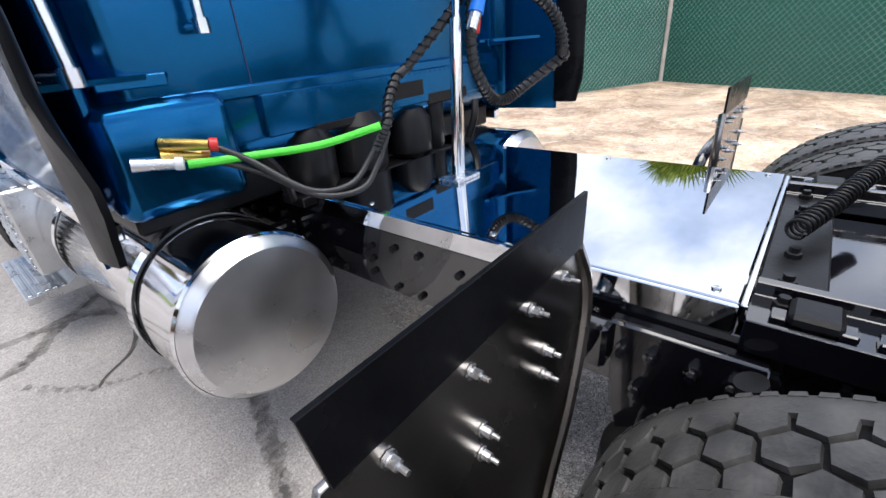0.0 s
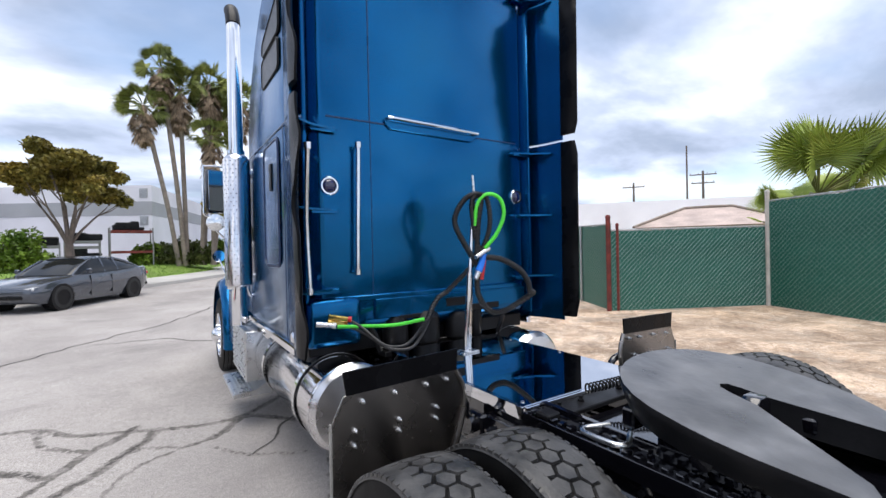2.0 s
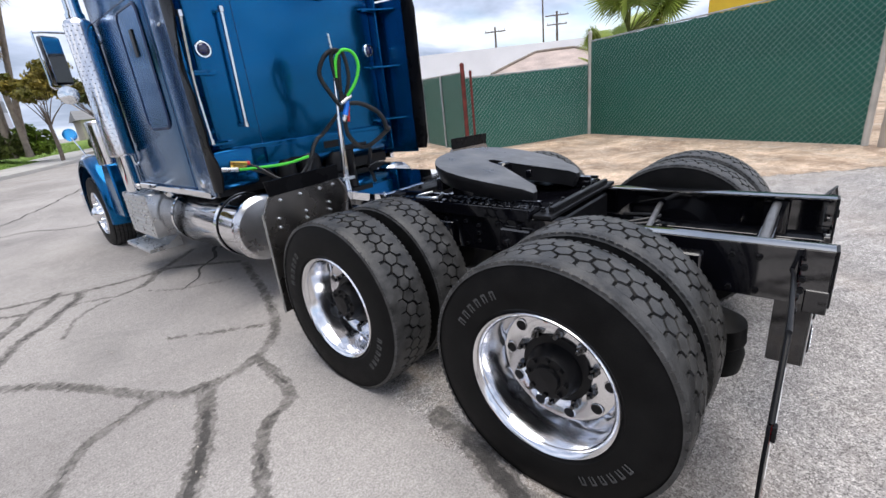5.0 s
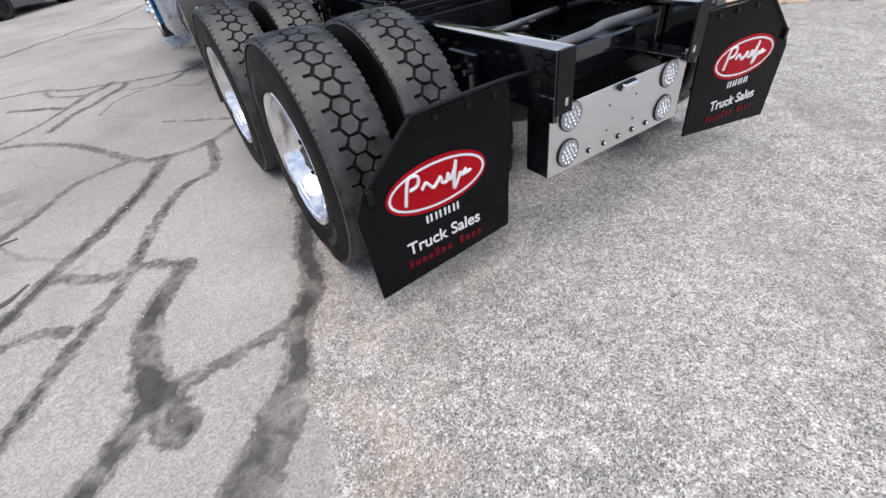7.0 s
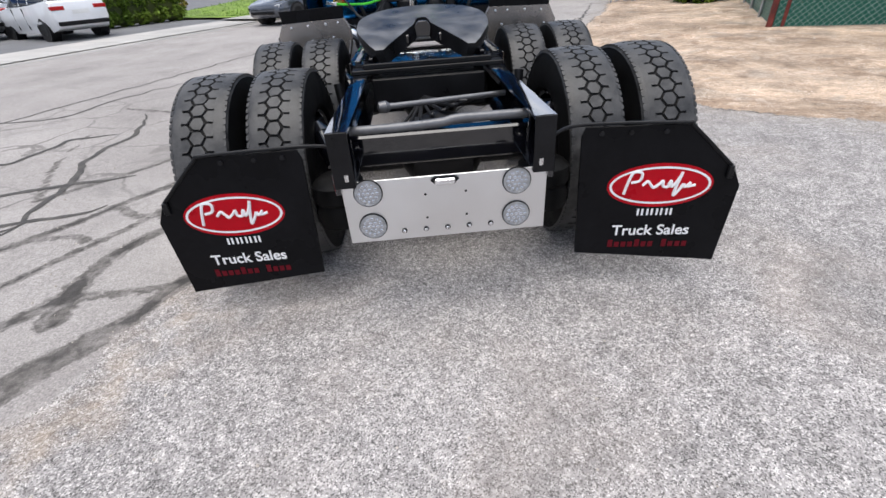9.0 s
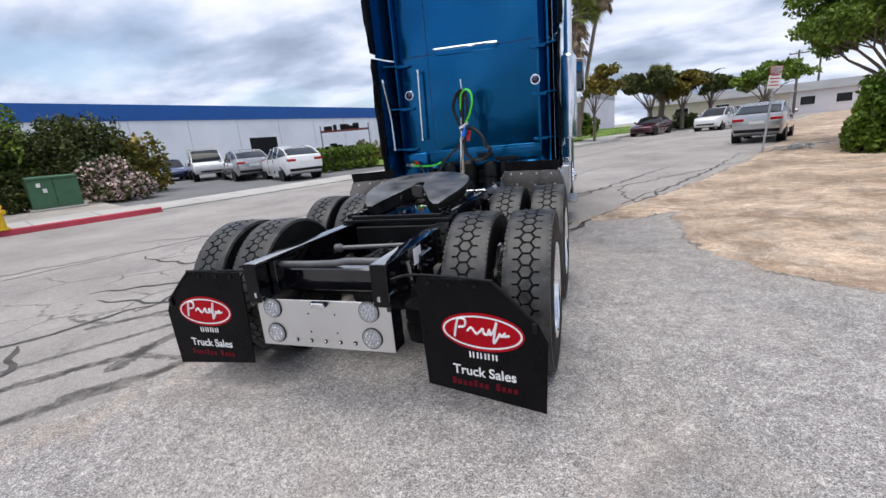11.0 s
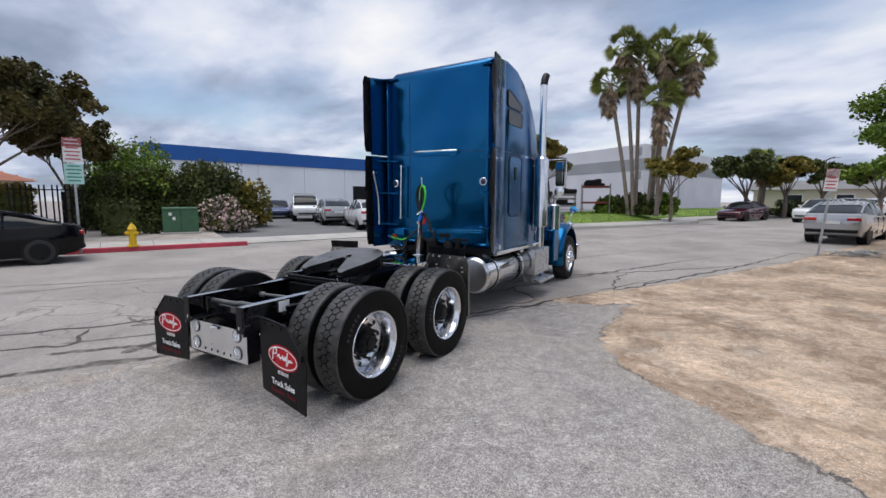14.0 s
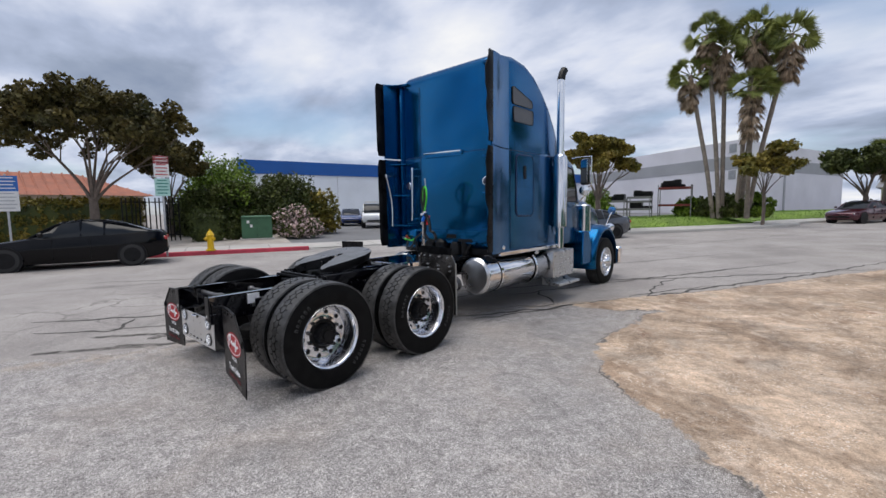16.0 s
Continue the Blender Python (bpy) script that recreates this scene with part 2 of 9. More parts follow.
def cyl(bm, p0, p1, r0, r1=None, seg=20, caps=True):
    p0, p1 = Vector(p0), Vector(p1)
    u, v = frame_of(p1 - p0)
    a, b = ring(bm, p0, u, v, r0, seg), ring(bm, p1, u, v, r0 if r1 is None else r1, seg)
    skin(bm, a, b)
    if caps:
        bm.faces.new(a)
        bm.faces.new(b)
    return bm


def lathe(bm, prof, origin=(0, 0, 0), axis=(1, 0, 0), seg=48, cap0=False, cap1=False):
    """prof: (distance along axis, radius)"""
    ax = Vector(axis).normalized()
    u, v = frame_of(ax)
    rings = [ring(bm, Vector(origin) + ax * a, u, v, max(r, 1e-4), seg) for a, r in prof]
    for a, b in zip(rings, rings[1:]):
        skin(bm, a, b)
    if cap0:
        bm.faces.new(rings[0])
    if cap1:
        bm.faces.new(rings[-1])
    return bm


def spline(pts, n=8):
    """a smooth line through pts"""
    p = [Vector(q) for q in pts]
    p = [p[0] * 2 - p[1]] + p + [p[-1] * 2 - p[-2]]
    out = []
    for i in range(1, len(p) - 2):
        for k in range(n):
            t = k / n
            out.append(0.5 * (2 * p[i] + (p[i + 1] - p[i - 1]) * t + (2 * p[i - 1] - 5 * p[i] + 4 * p[i + 1] - p[i + 2]) * t * t + (3 * p[i] - p[i - 1] - 3 * p[i + 1] + p[i + 2]) * t ** 3))
    out.append(p[-2])
    return out


def tube(bm, pts, r, seg=10, caps=True, radii=None):
    pts = [Vector(p) for p in pts]
    last, u = None, None
    first = None
    for i, p in enumerate(pts):
        d = (pts[min(i + 1, len(pts) - 1)] - pts[max(i - 1, 0)]).normalized()
        if u is None:
            u, v = frame_of(d)
        else:
            u = (u - d * u.dot(d)).normalized()
            v = d.cross(u)
        rr = ring(bm, p, u, v, radii[i] if radii else r, seg)
        if last:
            skin(bm, last, rr)
        else:
            first = rr
        last = rr
    if caps:
        bm.faces.new(first)
        bm.faces.new(last)
    return bm


def coil(bm, pts, r, turns, wire, seg=5, steps=14):
    """a wire wound round a line"""
    pts = [Vector(p) for p in pts]
    line, n = [], turns * steps
    u = None
    for k in range(n + 1):
        f = k / n * (len(pts) - 1)
        i = min(int(f), len(pts) - 2)
        p = pts[i].lerp(pts[i + 1], f - i)
        d = (pts[i + 1] - pts[i]).normalized()
        if u is None:
            u, v = frame_of(d)
        u = (u - d * u.dot(d)).normalized()
        v = d.cross(u)
        a = 2 * math.pi * k / steps
        line.append(p + u * (r * math.cos(a)) + v * (r * math.sin(a)))
    return tube(bm, line, wire, seg)


def prism(bm, pts, axis, a, b, bevel=0.0):
    """extrudes a polygon; axis x: pts are (y, z); y: (x, z); z: (x, y)"""
    def at(p, q):
        return {"x": (q, p[0], p[1]), "y": (p[0], q, p[1]), "z": (p[0], p[1], q)}[axis]
    va, vb = [bm.verts.new(at(p, a)) for p in pts], [bm.verts.new(at(p, b)) for p in pts]
    skin(bm, va, vb)
    bm.faces.new(va)
    bm.faces.new(vb)
    if bevel:
        es = list({e for v in va + vb for e in v.link_edges})
        bmesh.ops.bevel(bm, geom=es, offset=bevel, segments=1, affect="EDGES")
    return bm


def lettering(name, text, size, material, parent, m, label="", extrude=0.001, bold=0.0):
    cu = bpy.data.curves.new(name, "FONT")
    cu.body, cu.size, cu.extrude, cu.align_x, cu.align_y = text, size, extrude, "CENTER", "CENTER"
    cu.offset = bold
    tmp = bpy.data.objects.new(name, cu)
    scene.collection.objects.link(tmp)
    dg = bpy.context.evaluated_depsgraph_get()
    me = bpy.data.meshes.new_from_object(tmp.evaluated_get(dg))
    bpy.data.objects.remove(tmp)
    me.materials.clear()
    me.materials.append(material)
    ob = new(name, me)
    ob.parent, ob.matrix_basis = parent, m
    if label:
        ob["label"] = label
    return ob

# ---- ground: one sheet, level under the truck, rising a little all round ----


def ground_z(x, y):
    r = math.hypot(x, y - 3)
    return 0.016 * max(0.0, min(r, 25) - 3) + 0.010 * max(0.0, min(r, 70) - 25)


KERB = [(-34.0, -54.0), (-20.0, -16.0), (-15.0, -2.0), (-13.2, 3.4), (-11.3, 7.9), (-8.25, 14.5), (-5.0, 19.9), (-1.3, 24.2), (1.5, 28.2), (3.5, 32.2), (7.0, 41.5), (39.0, 86.0)]
DIRT = [(1.5, 5.6), (2.3, 5.75), (3.05, 6.2), (2.75, 5.6), (2.8, 5.0), (2.72, 4.2), (2.85, 3.4), (3.4, 2.65), (4.0, 2.05), (4.7, 1.5), (5.6, 0.3), (6.2, -0.9), (9.0, -3.0),
        (60.0, -20.0), (60.0, 90.0), (26.0, 60.0), (14.0, 34.0), (9.6, 21.0), (7.3, 16.2), (6.1, 13.4), (4.4, 10.4), (3.2, 8.3), (2.2, 6.9)]
APRON = [(-1.15, 2.4), (-1.35, 1.3), (-1.5, 0.55), (-1.65, 0.1), (-1.75, -0.35), (-2.6, -1.7), (-4.5, -4.0), (-30.0, -36.0), (60.0, -60.0), (60.0, 20.0), (3.2, 8.3), (2.2, 6.9), (0.2, 4.4)]


def signed(poly, X, Y):
    """signed distance to a polygon, inside positive"""
    best, inside = np.full(X.shape, 1e9), np.zeros(X.shape, bool)
    for (x0, y0), (x1, y1) in zip(poly, poly[1:] + poly[:1]):
        dx, dy = x1 - x0, y1 - y0
        t = np.clip(((X - x0) * dx + (Y - y0) * dy) / (dx * dx + dy * dy), 0, 1)
        best = np.minimum(best, np.hypot(X - x0 - t * dx, Y - y0 - t * dy))
        cross = ((y0 > Y) != (y1 > Y)) & (X < (x1 - x0) * (Y - y0) / ((y1 - y0) or 1e-9) + x0)
        inside ^= cross
    return np.where(inside, best, -best)


def axis_steps(lo, hi, step, far):
    a = list(np.arange(lo, hi + 1e-6, step))
    d, left, right = step, [lo], [hi]
    while right[-1] < far:
        d *= 1.22
        left.append(left[-1] - d)
        right.append(right[-1] + d)
    return np.array(left[:0:-1] + a + right[1:])


def dense(a, lo, hi, step):
    return np.concatenate([a[a < lo - 1e-6], np.arange(lo, hi, step), a[a > hi]])


gx, gy = dense(axis_steps(-8, 9, 0.12, 900), -3.9, -0.5, 0.045), dense(axis_steps(-5, 20, 0.12, 900), -2.6, 7.1, 0.045)
GX, GY = np.meshgrid(gx, gy)
R = np.hypot(GX, GY - 3)
GZ = 0.016 * np.clip(np.minimum(R, 25) - 3, 0, None) + 0.010 * np.clip(np.minimum(R, 70) - 25, 0, None)
D_DIRT, D_APRON = signed(DIRT, GX, GY), signed(APRON, GX, GY)
lump = np.array([noise.fractal(Vector((x * 0.9, y * 0.9, 0)), 0.8, 2.1, 4) if -9 < x < 12 and -6 < y < 30 else 0.0 for x, y in zip(GX.ravel(), GY.ravel())]).reshape(GX.shape)
GZ = GZ + np.clip(D_DIRT, 0, 0.5) * (0.03 + 0.05 * lump) + np.where((D_DIRT > 0) & (D_DIRT < 0.2), 0.008, 0)
ny, nx = GX.shape
verts = np.stack([GX, GY, GZ], -1).reshape(-1, 3)
idx = np.arange(ny * nx).reshape(ny, nx)
faces = np.stack([idx[:-1, :-1], idx[:-1, 1:], idx[1:, 1:], idx[1:, :-1]], -1).reshape(-1, 4)
g_me = bpy.data.meshes.new("ground")
g_me.from_pydata(verts.tolist(), [], faces.tolist())
# wide dark cracks on the near road: half width and line
CRACKS_A = [
    (0.040, [(-4.4, 5.2), (-2.78, 4.33), (-2.07, 3.14), (-1.84, 2.97), (-1.57, 2.97), (-1.21, 3.22), (-0.9, 3.9), (-0.5, 5.2)]),
    (0.052, [(-1.84, 2.97), (-2.04, 2.49), (-2.31, 2.05), (-2.55, 1.75), (-2.79, 1.38), (-3.3, 0.75)]),
    (0.040, [(-1.47, 3.0), (-1.56, 2.41), (-1.81, 2.24), (-2.0, 1.93), (-2.17, 1.51), (-2.29, 1.24), (-2.46, 0.97), (-2.67, 0.6), (-3.1, -0.1)]),
    (0.036, [(-2.18, 1.45), (-1.94, 1.25)]),
    (0.036, [(-2.61, 1.66), (-2.29, 1.4)]),
    (0.062, [(-1.94, 1.24), (-2.1, 1.02), (-2.17, 0.86), (-2.2, 0.58), (-2.22, 0.38), (-2.40, 0.15), (-2.75, -0.35)]),
]
CRACKS_B = [
    (0.065, [(-1.2, 1.5), (-1.26, 1.2), (-1.38, 0.89), (-1.43, 0.62), (-1.6, 0.4), (-1.69, 0.13), (-1.83, 0.0), (-1.95, -0.25), (-2.4, -1.0)]),
    (0.036, [(-1.66, 0.42), (-2.0, 0.39), (-2.2, 0.45)]),
    (0.034, [(-3.0, 1.15), (-2.64, 1.17), (-2.48, 1.07)]),
    (0.038, [(-3.4, 1.9), (-2.78, 2.57), (-2.49, 2.99), (-2.07, 3.14)]),
    (0.024, [(-1.75, 3.96), (-1.51, 3.72), (-1.17, 3.4)]),
    (0.085, [(-2.2, 0.5), (-2.13, 0.18)]),
    (0.090, [(-1.80, -0.02), (-2.0, -0.22)]),
    (0.030, [(-3.4, 1.9), (-3.9, 2.9), (-4.2, 4.0)]),
    (0.030, [(-3.2, 0.9), (-3.8, 0.9), (-4.3, 1.3)]),
]

CRACKS_C = [
    (0.038, [(-3.6, 6.9), (-2.9, 6.75), (-2.6, 6.4), (-2.0, 6.15), (-1.6, 6.0), (-1.3, 5.98), (-1.05, 6.1), (-0.6, 6.5)]),
    (0.042, [(-1.5, 5.6), (-1.38, 5.7), (-1.2, 5.95), (-1.0, 5.9), (-0.5, 5.3)]),
    (0.048, [(-3.2, 6.0), (-2.8, 5.7), (-2.6, 5.55), (-2.4, 5.9), (-2.25, 6.05), (-2.1, 6.3)]),
    (0.045, [(-2.75, 4.7), (-2.5, 5.2), (-2.35, 5.35), (-2.2, 5.6), (-2.0, 5.9), (-1.95, 6.1)]),
    (0.026, [(-2.2, 5.65), (-2.0, 5.7), (-1.7, 5.55), (-1.5, 5.6)]),
    (0.030, [(-2.9, 6.7), (-2.8, 6.3), (-2.65, 6.1), (-2.4, 5.9)]),
    (0.018, [(-1.5, 5.4), (-1.3, 5.1), (-1.0, 4.9), (-0.8, 4.8)]),
    (0.018, [(-2.3, 4.8), (-2.2, 5.1), (-2.05, 5.35), (-1.8, 5.5)]),
    (0.030, [(-2.6, 5.5), (-2.9, 5.0), (-3.3, 4.6)]),
]


def crack_field(X, Y):
    best = np.full(X.shape, 9.0)
    near = (X > -4.6) & (X < -0.3) & (Y > -2.8) & (Y < 7.3)
    xs, ys = X[near], Y[near]
    b = np.full(xs.shape, 9.0)
    for hw, pts in CRACKS_A + CRACKS_B + CRACKS_C:
        line = spline([(x, y, 0) for x, y in pts], 6)
        for p, q in zip(line, line[1:]):
            dx, dy = q.x - p.x, q.y - p.y
            t = np.clip(((xs - p.x) * dx + (ys - p.y) * dy) / max(dx * dx + dy * dy, 1e-9), 0, 1)
            b = np.minimum(b, np.hypot(xs - p.x - t * dx, ys - p.y - t * dy) - hw)
    best[near] = b
    return best


for nm, arr in (("dirt", D_DIRT), ("apron", D_APRON), ("crack", crack_field(GX, GY)), ("craze", np.exp(-((GX + 4.8) / 2.0) ** 2 - ((GY - 2.2) / 3.4) ** 2))):
    at = g_me.attributes.new(nm, "FLOAT", "POINT")
    at.data.foreach_set("value", np.clip(arr, -3, 3).astype(np.float32).ravel())
smooth(g_me, 60)


def ground_material():
    m = bpy.data.materials.new("ground_surface")
    m.use_nodes = True
    n, l = m.node_tree.nodes, m.node_tree.links
    b = n["Principled BSDF"]
    tc = n.new("ShaderNodeTexCoord")
    P = tc.outputs["Object"]

    def tex(kind, scale, detail=5, rough=0.55, feature=None, vec=None, dist=0.0):
        t = n.new("ShaderNodeTex" + kind)
        t.inputs["Scale"].default_value = scale
        if kind == "Noise":
            t.inputs["Detail"].default_value, t.inputs["Roughness"].default_value, t.inputs["Distortion"].default_value = detail, rough, dist
        if feature:
            t.feature = feature
        l.new(vec or P, t.inputs["Vector"])
        return t

    def mapr(v, a, b2, c, d, clamp=True):
        r = n.new("ShaderNodeMapRange")
        r.clamp = clamp
        for i, q in enumerate((a, b2, c, d)):
            r.inputs[i + 1].default_value = q
        l.new(v, r.inputs[0])
        return r.outputs[0]

    def mixc(f, a, b2, blend="MIX"):
        x = n.new("ShaderNodeMix")
        x.data_type, x.blend_type = "RGBA", blend
        for s, v in ((0, f), (6, a), (7, b2)):
            if isinstance(v, (int, float)):
                x.inputs[s].default_value = v if s == 0 else (v, v, v, 1)
            elif isinstance(v, tuple):
                x.inputs[s].default_value = (*v, 1)
            else:
                l.new(v, x.inputs[s])
        return x.outputs[2]

    def add(a, b2, op="ADD"):
        x = n.new("ShaderNodeMath")
        x.operation = op
        for i, v in enumerate((a, b2)):
            if isinstance(v, (int, float)):
                x.inputs[i].default_value = v
            else:
                l.new(v, x.inputs[i])
        return x.outputs[0]

    def attr(name):
        a = n.new("ShaderNodeAttribute")
        a.attribute_name = name
        return a.outputs["Fac"]

    broad = tex("Noise", 0.45, 7, 0.6).outputs["Fac"]
    mid = tex("Noise", 3.0, 6, 0.6).outputs["Fac"]
    grit = tex("Noise", 90, 3, 0.7).outputs["Fac"]
    cell = tex("Voronoi", 95)
    cell2 = tex("Voronoi", 210)
    edge_n = tex("Noise", 2.2, 6, 0.65).outputs["Fac"]
    wob = mapr(edge_n, 0.2, 0.8, -0.28, 0.28)
    # old road asphalt, pale and worn
    road = mixc(mapr(broad, 0.35, 0.65, 0, 1), (0.270, 0.249, 0.236), (0.415, 0.388, 0.366))
    road = mixc(mapr(mid, 0.3, 0.7, 0, 0.5), road, (0.355, 0.330, 0.313))
    road = mixc(1.0, road, mapr(grit, 0.3, 0.7, 0.62, 1.36), "MULTIPLY")
    coarse = tex("Voronoi", 46)
    coarse_c = n.new("ShaderNodeSeparateColor")
    l.new(coarse.outputs["Color"], coarse_c.inputs[0])
    road = mixc(1.0, road, mapr(tex("Noise", 22, 4, 0.65).outputs["Fac"], 0.3, 0.7, 0.88, 1.12), "MULTIPLY")
    # apron with pale exposed stones
    stone = n.new("ShaderNodeSeparateColor")
    l.new(cell.outputs["Color"], stone.inputs[0])
    stone2 = n.new("ShaderNodeSeparateColor")
    l.new(cell2.outputs["Color"], stone2.inputs[0])
    ap = mixc(mapr(broad, 0.3, 0.7, 0, 1), (0.305, 0.286, 0.278), (0.465, 0.434, 0.417))
    ap = mixc(mapr(mid, 0.35, 0.7, 0, 0.55), ap, (0.225, 0.213, 0.208))
    ap = mixc(mapr(stone.outputs[0], 0.66, 0.88, 0, 0.70), ap, (0.58, 0.545, 0.515))
    ap = mixc(mapr(stone2.outputs[1], 0.80, 0.92, 0, 0.80), ap, (0.74, 0.705, 0.675))
    ap = mixc(1.0, ap, mapr(coarse_c.outputs[0], 0.0, 1.0, 0.87, 1.12), "MULTIPLY")
    ap = mixc(mapr(stone2.outputs[0], 0.14, 0.38, 0.76, 0), ap, (0.05, 0.048, 0.046))
    ap = mixc(mapr(tex("Noise", 0.9, 6, 0.62, dist=0.7).outputs["Fac"], 0.50, 0.70, 0, 0.30), ap, (0.36, 0.295, 0.245))
    ap = mixc(1.0, ap, mapr(tex("Noise", 34, 3, 0.6).outputs["Fac"], 0.34, 0.66, 0.84, 1.14), "MULTIPLY")
    ap = mixc(1.0, ap, mapr(tex("Noise", 6.5, 5, 0.6).outputs["Fac"], 0.3, 0.7, 0.80, 1.18), "MULTIPLY")
    f_ap = mapr(add(attr("apron"), add(wob, 0.5, "MULTIPLY")), -0.03, 0.03, 0, 1)
    col = mixc(f_ap, road, ap)
    # sandy dirt
    di = mixc(mapr(broad, 0.35, 0.65, 0, 1), (0.385, 0.290, 0.210), (0.53, 0.42, 0.325))
    dn = tex("Noise", 1.1, 8, 0.68, dist=0.6).outputs["Fac"]
    di = mixc(mapr(dn, 0.50, 0.60, 0, 0.8), di, (0.26, 0.20, 0.15))
    di = mixc(mapr(tex("Noise", 0.62, 7, 0.66, dist=0.9).outputs["Fac"], 0.60, 0.68, 0, 0.6), di, (0.23, 0.115, 0.07))
    di = mixc(mapr(tex("Noise", 1.6, 6, 0.62, dist=0.4).outputs["Fac"], 0.54, 0.64, 0, 0.5), di, (0.36, 0.335, 0.30))
    di = mixc(mapr(tex("Noise", 0.33, 5, 0.6, dist=0.4).outputs["Fac"], 0.46, 0.60, 0, 0.6), di, (0.33, 0.255, 0.195))
    di = mixc(1.0, di, mapr(tex("Noise", 13, 6, 0.68).outputs["Fac"], 0.32, 0.68, 0.68, 1.30), "MULTIPLY")
    litter = tex("Noise", 26, 6, 0.75, dist=0.8).outputs["Fac"]
    di = mixc(add(mapr(litter, 0.56, 0.63, 0, 0.85), mapr(tex("Noise", 1.9, 4, 0.6).outputs["Fac"], 0.42, 0.6, 0.15, 1), "MULTIPLY"), di, (0.13, 0.095, 0.07))
    di = mixc(add(mapr(stone.outputs[1], 0.86, 0.93, 0, 0.9), mapr(mid, 0.42, 0.56, 0, 1), "MULTIPLY"), di, (0.68, 0.62, 0.56))
    di = mixc(mapr(tex("Noise", 9, 6, 0.7).outputs["Fac"], 0.47, 0.70, 0, 0.6), di, (0.54, 0.44, 0.35))
    di = mixc(mapr(tex("Noise", 0.85, 9, 0.72, dist=1.2).outputs["Fac"], 0.52, 0.60, 0, 0.62), di, (0.215, 0.150, 0.105))
    di = mixc(mapr(tex("Noise", 2.6, 8, 0.74, dist=0.8).outputs["Fac"], 0.55, 0.62, 0, 0.55), di, (0.60, 0.51, 0.43))
    di = mixc(1.0, di, mapr(tex("Noise", 40, 5, 0.75).outputs["Fac"], 0.32, 0.68, 0.80, 1.18), "MULTIPLY")
    di = mixc(1.0, di, mapr(grit, 0.3, 0.7, 0.72, 1.28), "MULTIPLY")
    di = mixc(1.0, di, mapr(tex("Noise", 0.75, 4, 0.55, dist=0.8).outputs["Fac"], 0.36, 0.64, 0.80, 1.24), "MULTIPLY")
    di = mixc(1.0, di, mapr(tex("Noise", 2.7, 5, 0.6, dist=0.5).outputs["Fac"], 0.34, 0.66, 0.86, 1.13), "MULTIPLY")
    di = mixc(1.0, di, (1.09, 1.05, 1.01), "MULTIPLY")
    d_edge = add(attr("dirt"), add(add(wob, 0.55, "MULTIPLY"), mapr(tex("Noise", 17, 4, 0.6).outputs["Fac"], 0.3, 0.7, -0.03, 0.03)))
    f_di = mapr(d_edge, -0.012, 0.02, 0, 1)
    dust = mapr(add(attr("dirt"), add(wob, 2.0, "MULTIPLY")), -0.5, 0.2, 0, 0.22)
    col = mixc(dust, col, (0.42, 0.355, 0.28))
    # broken dark line painted in as the shadow of the raised asphalt edge
    lip_a = n.new("ShaderNodeMath")
    lip_a.operation = "ABSOLUTE"
    l.new(add(d_edge, 0.02), lip_a.inputs[0])
    lip_shadow = add(mapr(lip_a.outputs[0], 0.006, 0.028, 0.85, 0), mapr(tex("Noise", 0.7, 3, 0.5).outputs["Fac"], 0.42, 0.56, 0, 1), "MULTIPLY")
    col = mixc(f_di, col, di)
    col = mixc(lip_shadow, col, (0.07, 0.06, 0.052))
    # brown silt along the joint between road and apron
    ab = n.new("ShaderNodeMath")
    ab.operation = "ABSOLUTE"
    l.new(add(attr("apron"), -0.22), ab.inputs[0])
    silt = add(mapr(ab.outputs[0], 0.02, 0.35, 1, 0), mapr(edge_n, 0.45, 0.65, 0, 0.55), "MULTIPLY")
    col = mixc(silt, col, (0.42, 0.32, 0.22))
    oil = mapr(tex("Noise", 0.8, 5, 0.6, dist=0.5).outputs["Fac"], 0.56, 0.72, 0, 0.35)
    col = mixc(oil, col, (0.13, 0.125, 0.12))
    # tar and grit in the wide cracks, ragged at the edges
    rag = mapr(tex("Noise", 14, 5, 0.65).outputs["Fac"], 0.25, 0.75, -0.032, 0.032)
    f_cr = add(mapr(add(attr("crack"), rag), -0.008, 0.010, 0.95, 0), mapr(tex("Noise", 7, 6, 0.7, dist=0.4).outputs["Fac"], 0.36, 0.56, 0.35, 1), "MULTIPLY")
    core = add(mapr(add(attr("crack"), add(rag, 0.6, "MULTIPLY")), -0.034, -0.024, 0.8, 0), mapr(tex("Noise", 3.1, 3, 0.5).outputs["Fac"], 0.44, 0.54, 0, 1), "MULTIPLY")
    fill = mixc(mapr(tex("Noise", 22, 5, 0.7).outputs["Fac"], 0.40, 0.68, 0, 1), (0.085, 0.078, 0.072), (0.19, 0.175, 0.16))
    col = mixc(f_cr, col, fill)
    col = mixc(core, col, (0.045, 0.042, 0.04))
    # fine crazed cracking over the middle of the road
    warp = n.new("ShaderNodeVectorMath")
    warp.operation = "ADD"
    wsc = n.new("ShaderNodeVectorMath")
    wsc.operation = "SCALE"
    wsc.inputs["Scale"].default_value = 0.5
    l.new(tex("Noise", 1.6, 4, 0.6).outputs["Color"], wsc.inputs[0])
    l.new(P, warp.inputs[0])
    l.new(wsc.outputs[0], warp.inputs[1])
    net = tex("Voronoi", 1.15, feature="DISTANCE_TO_EDGE", vec=warp.outputs[0]).outputs["Distance"]
    f_net = add(mapr(net, 0.012, 0.032, 0.75, 0), mapr(attr("craze"), 0.15, 0.5, 0, 1), "MULTIPLY")
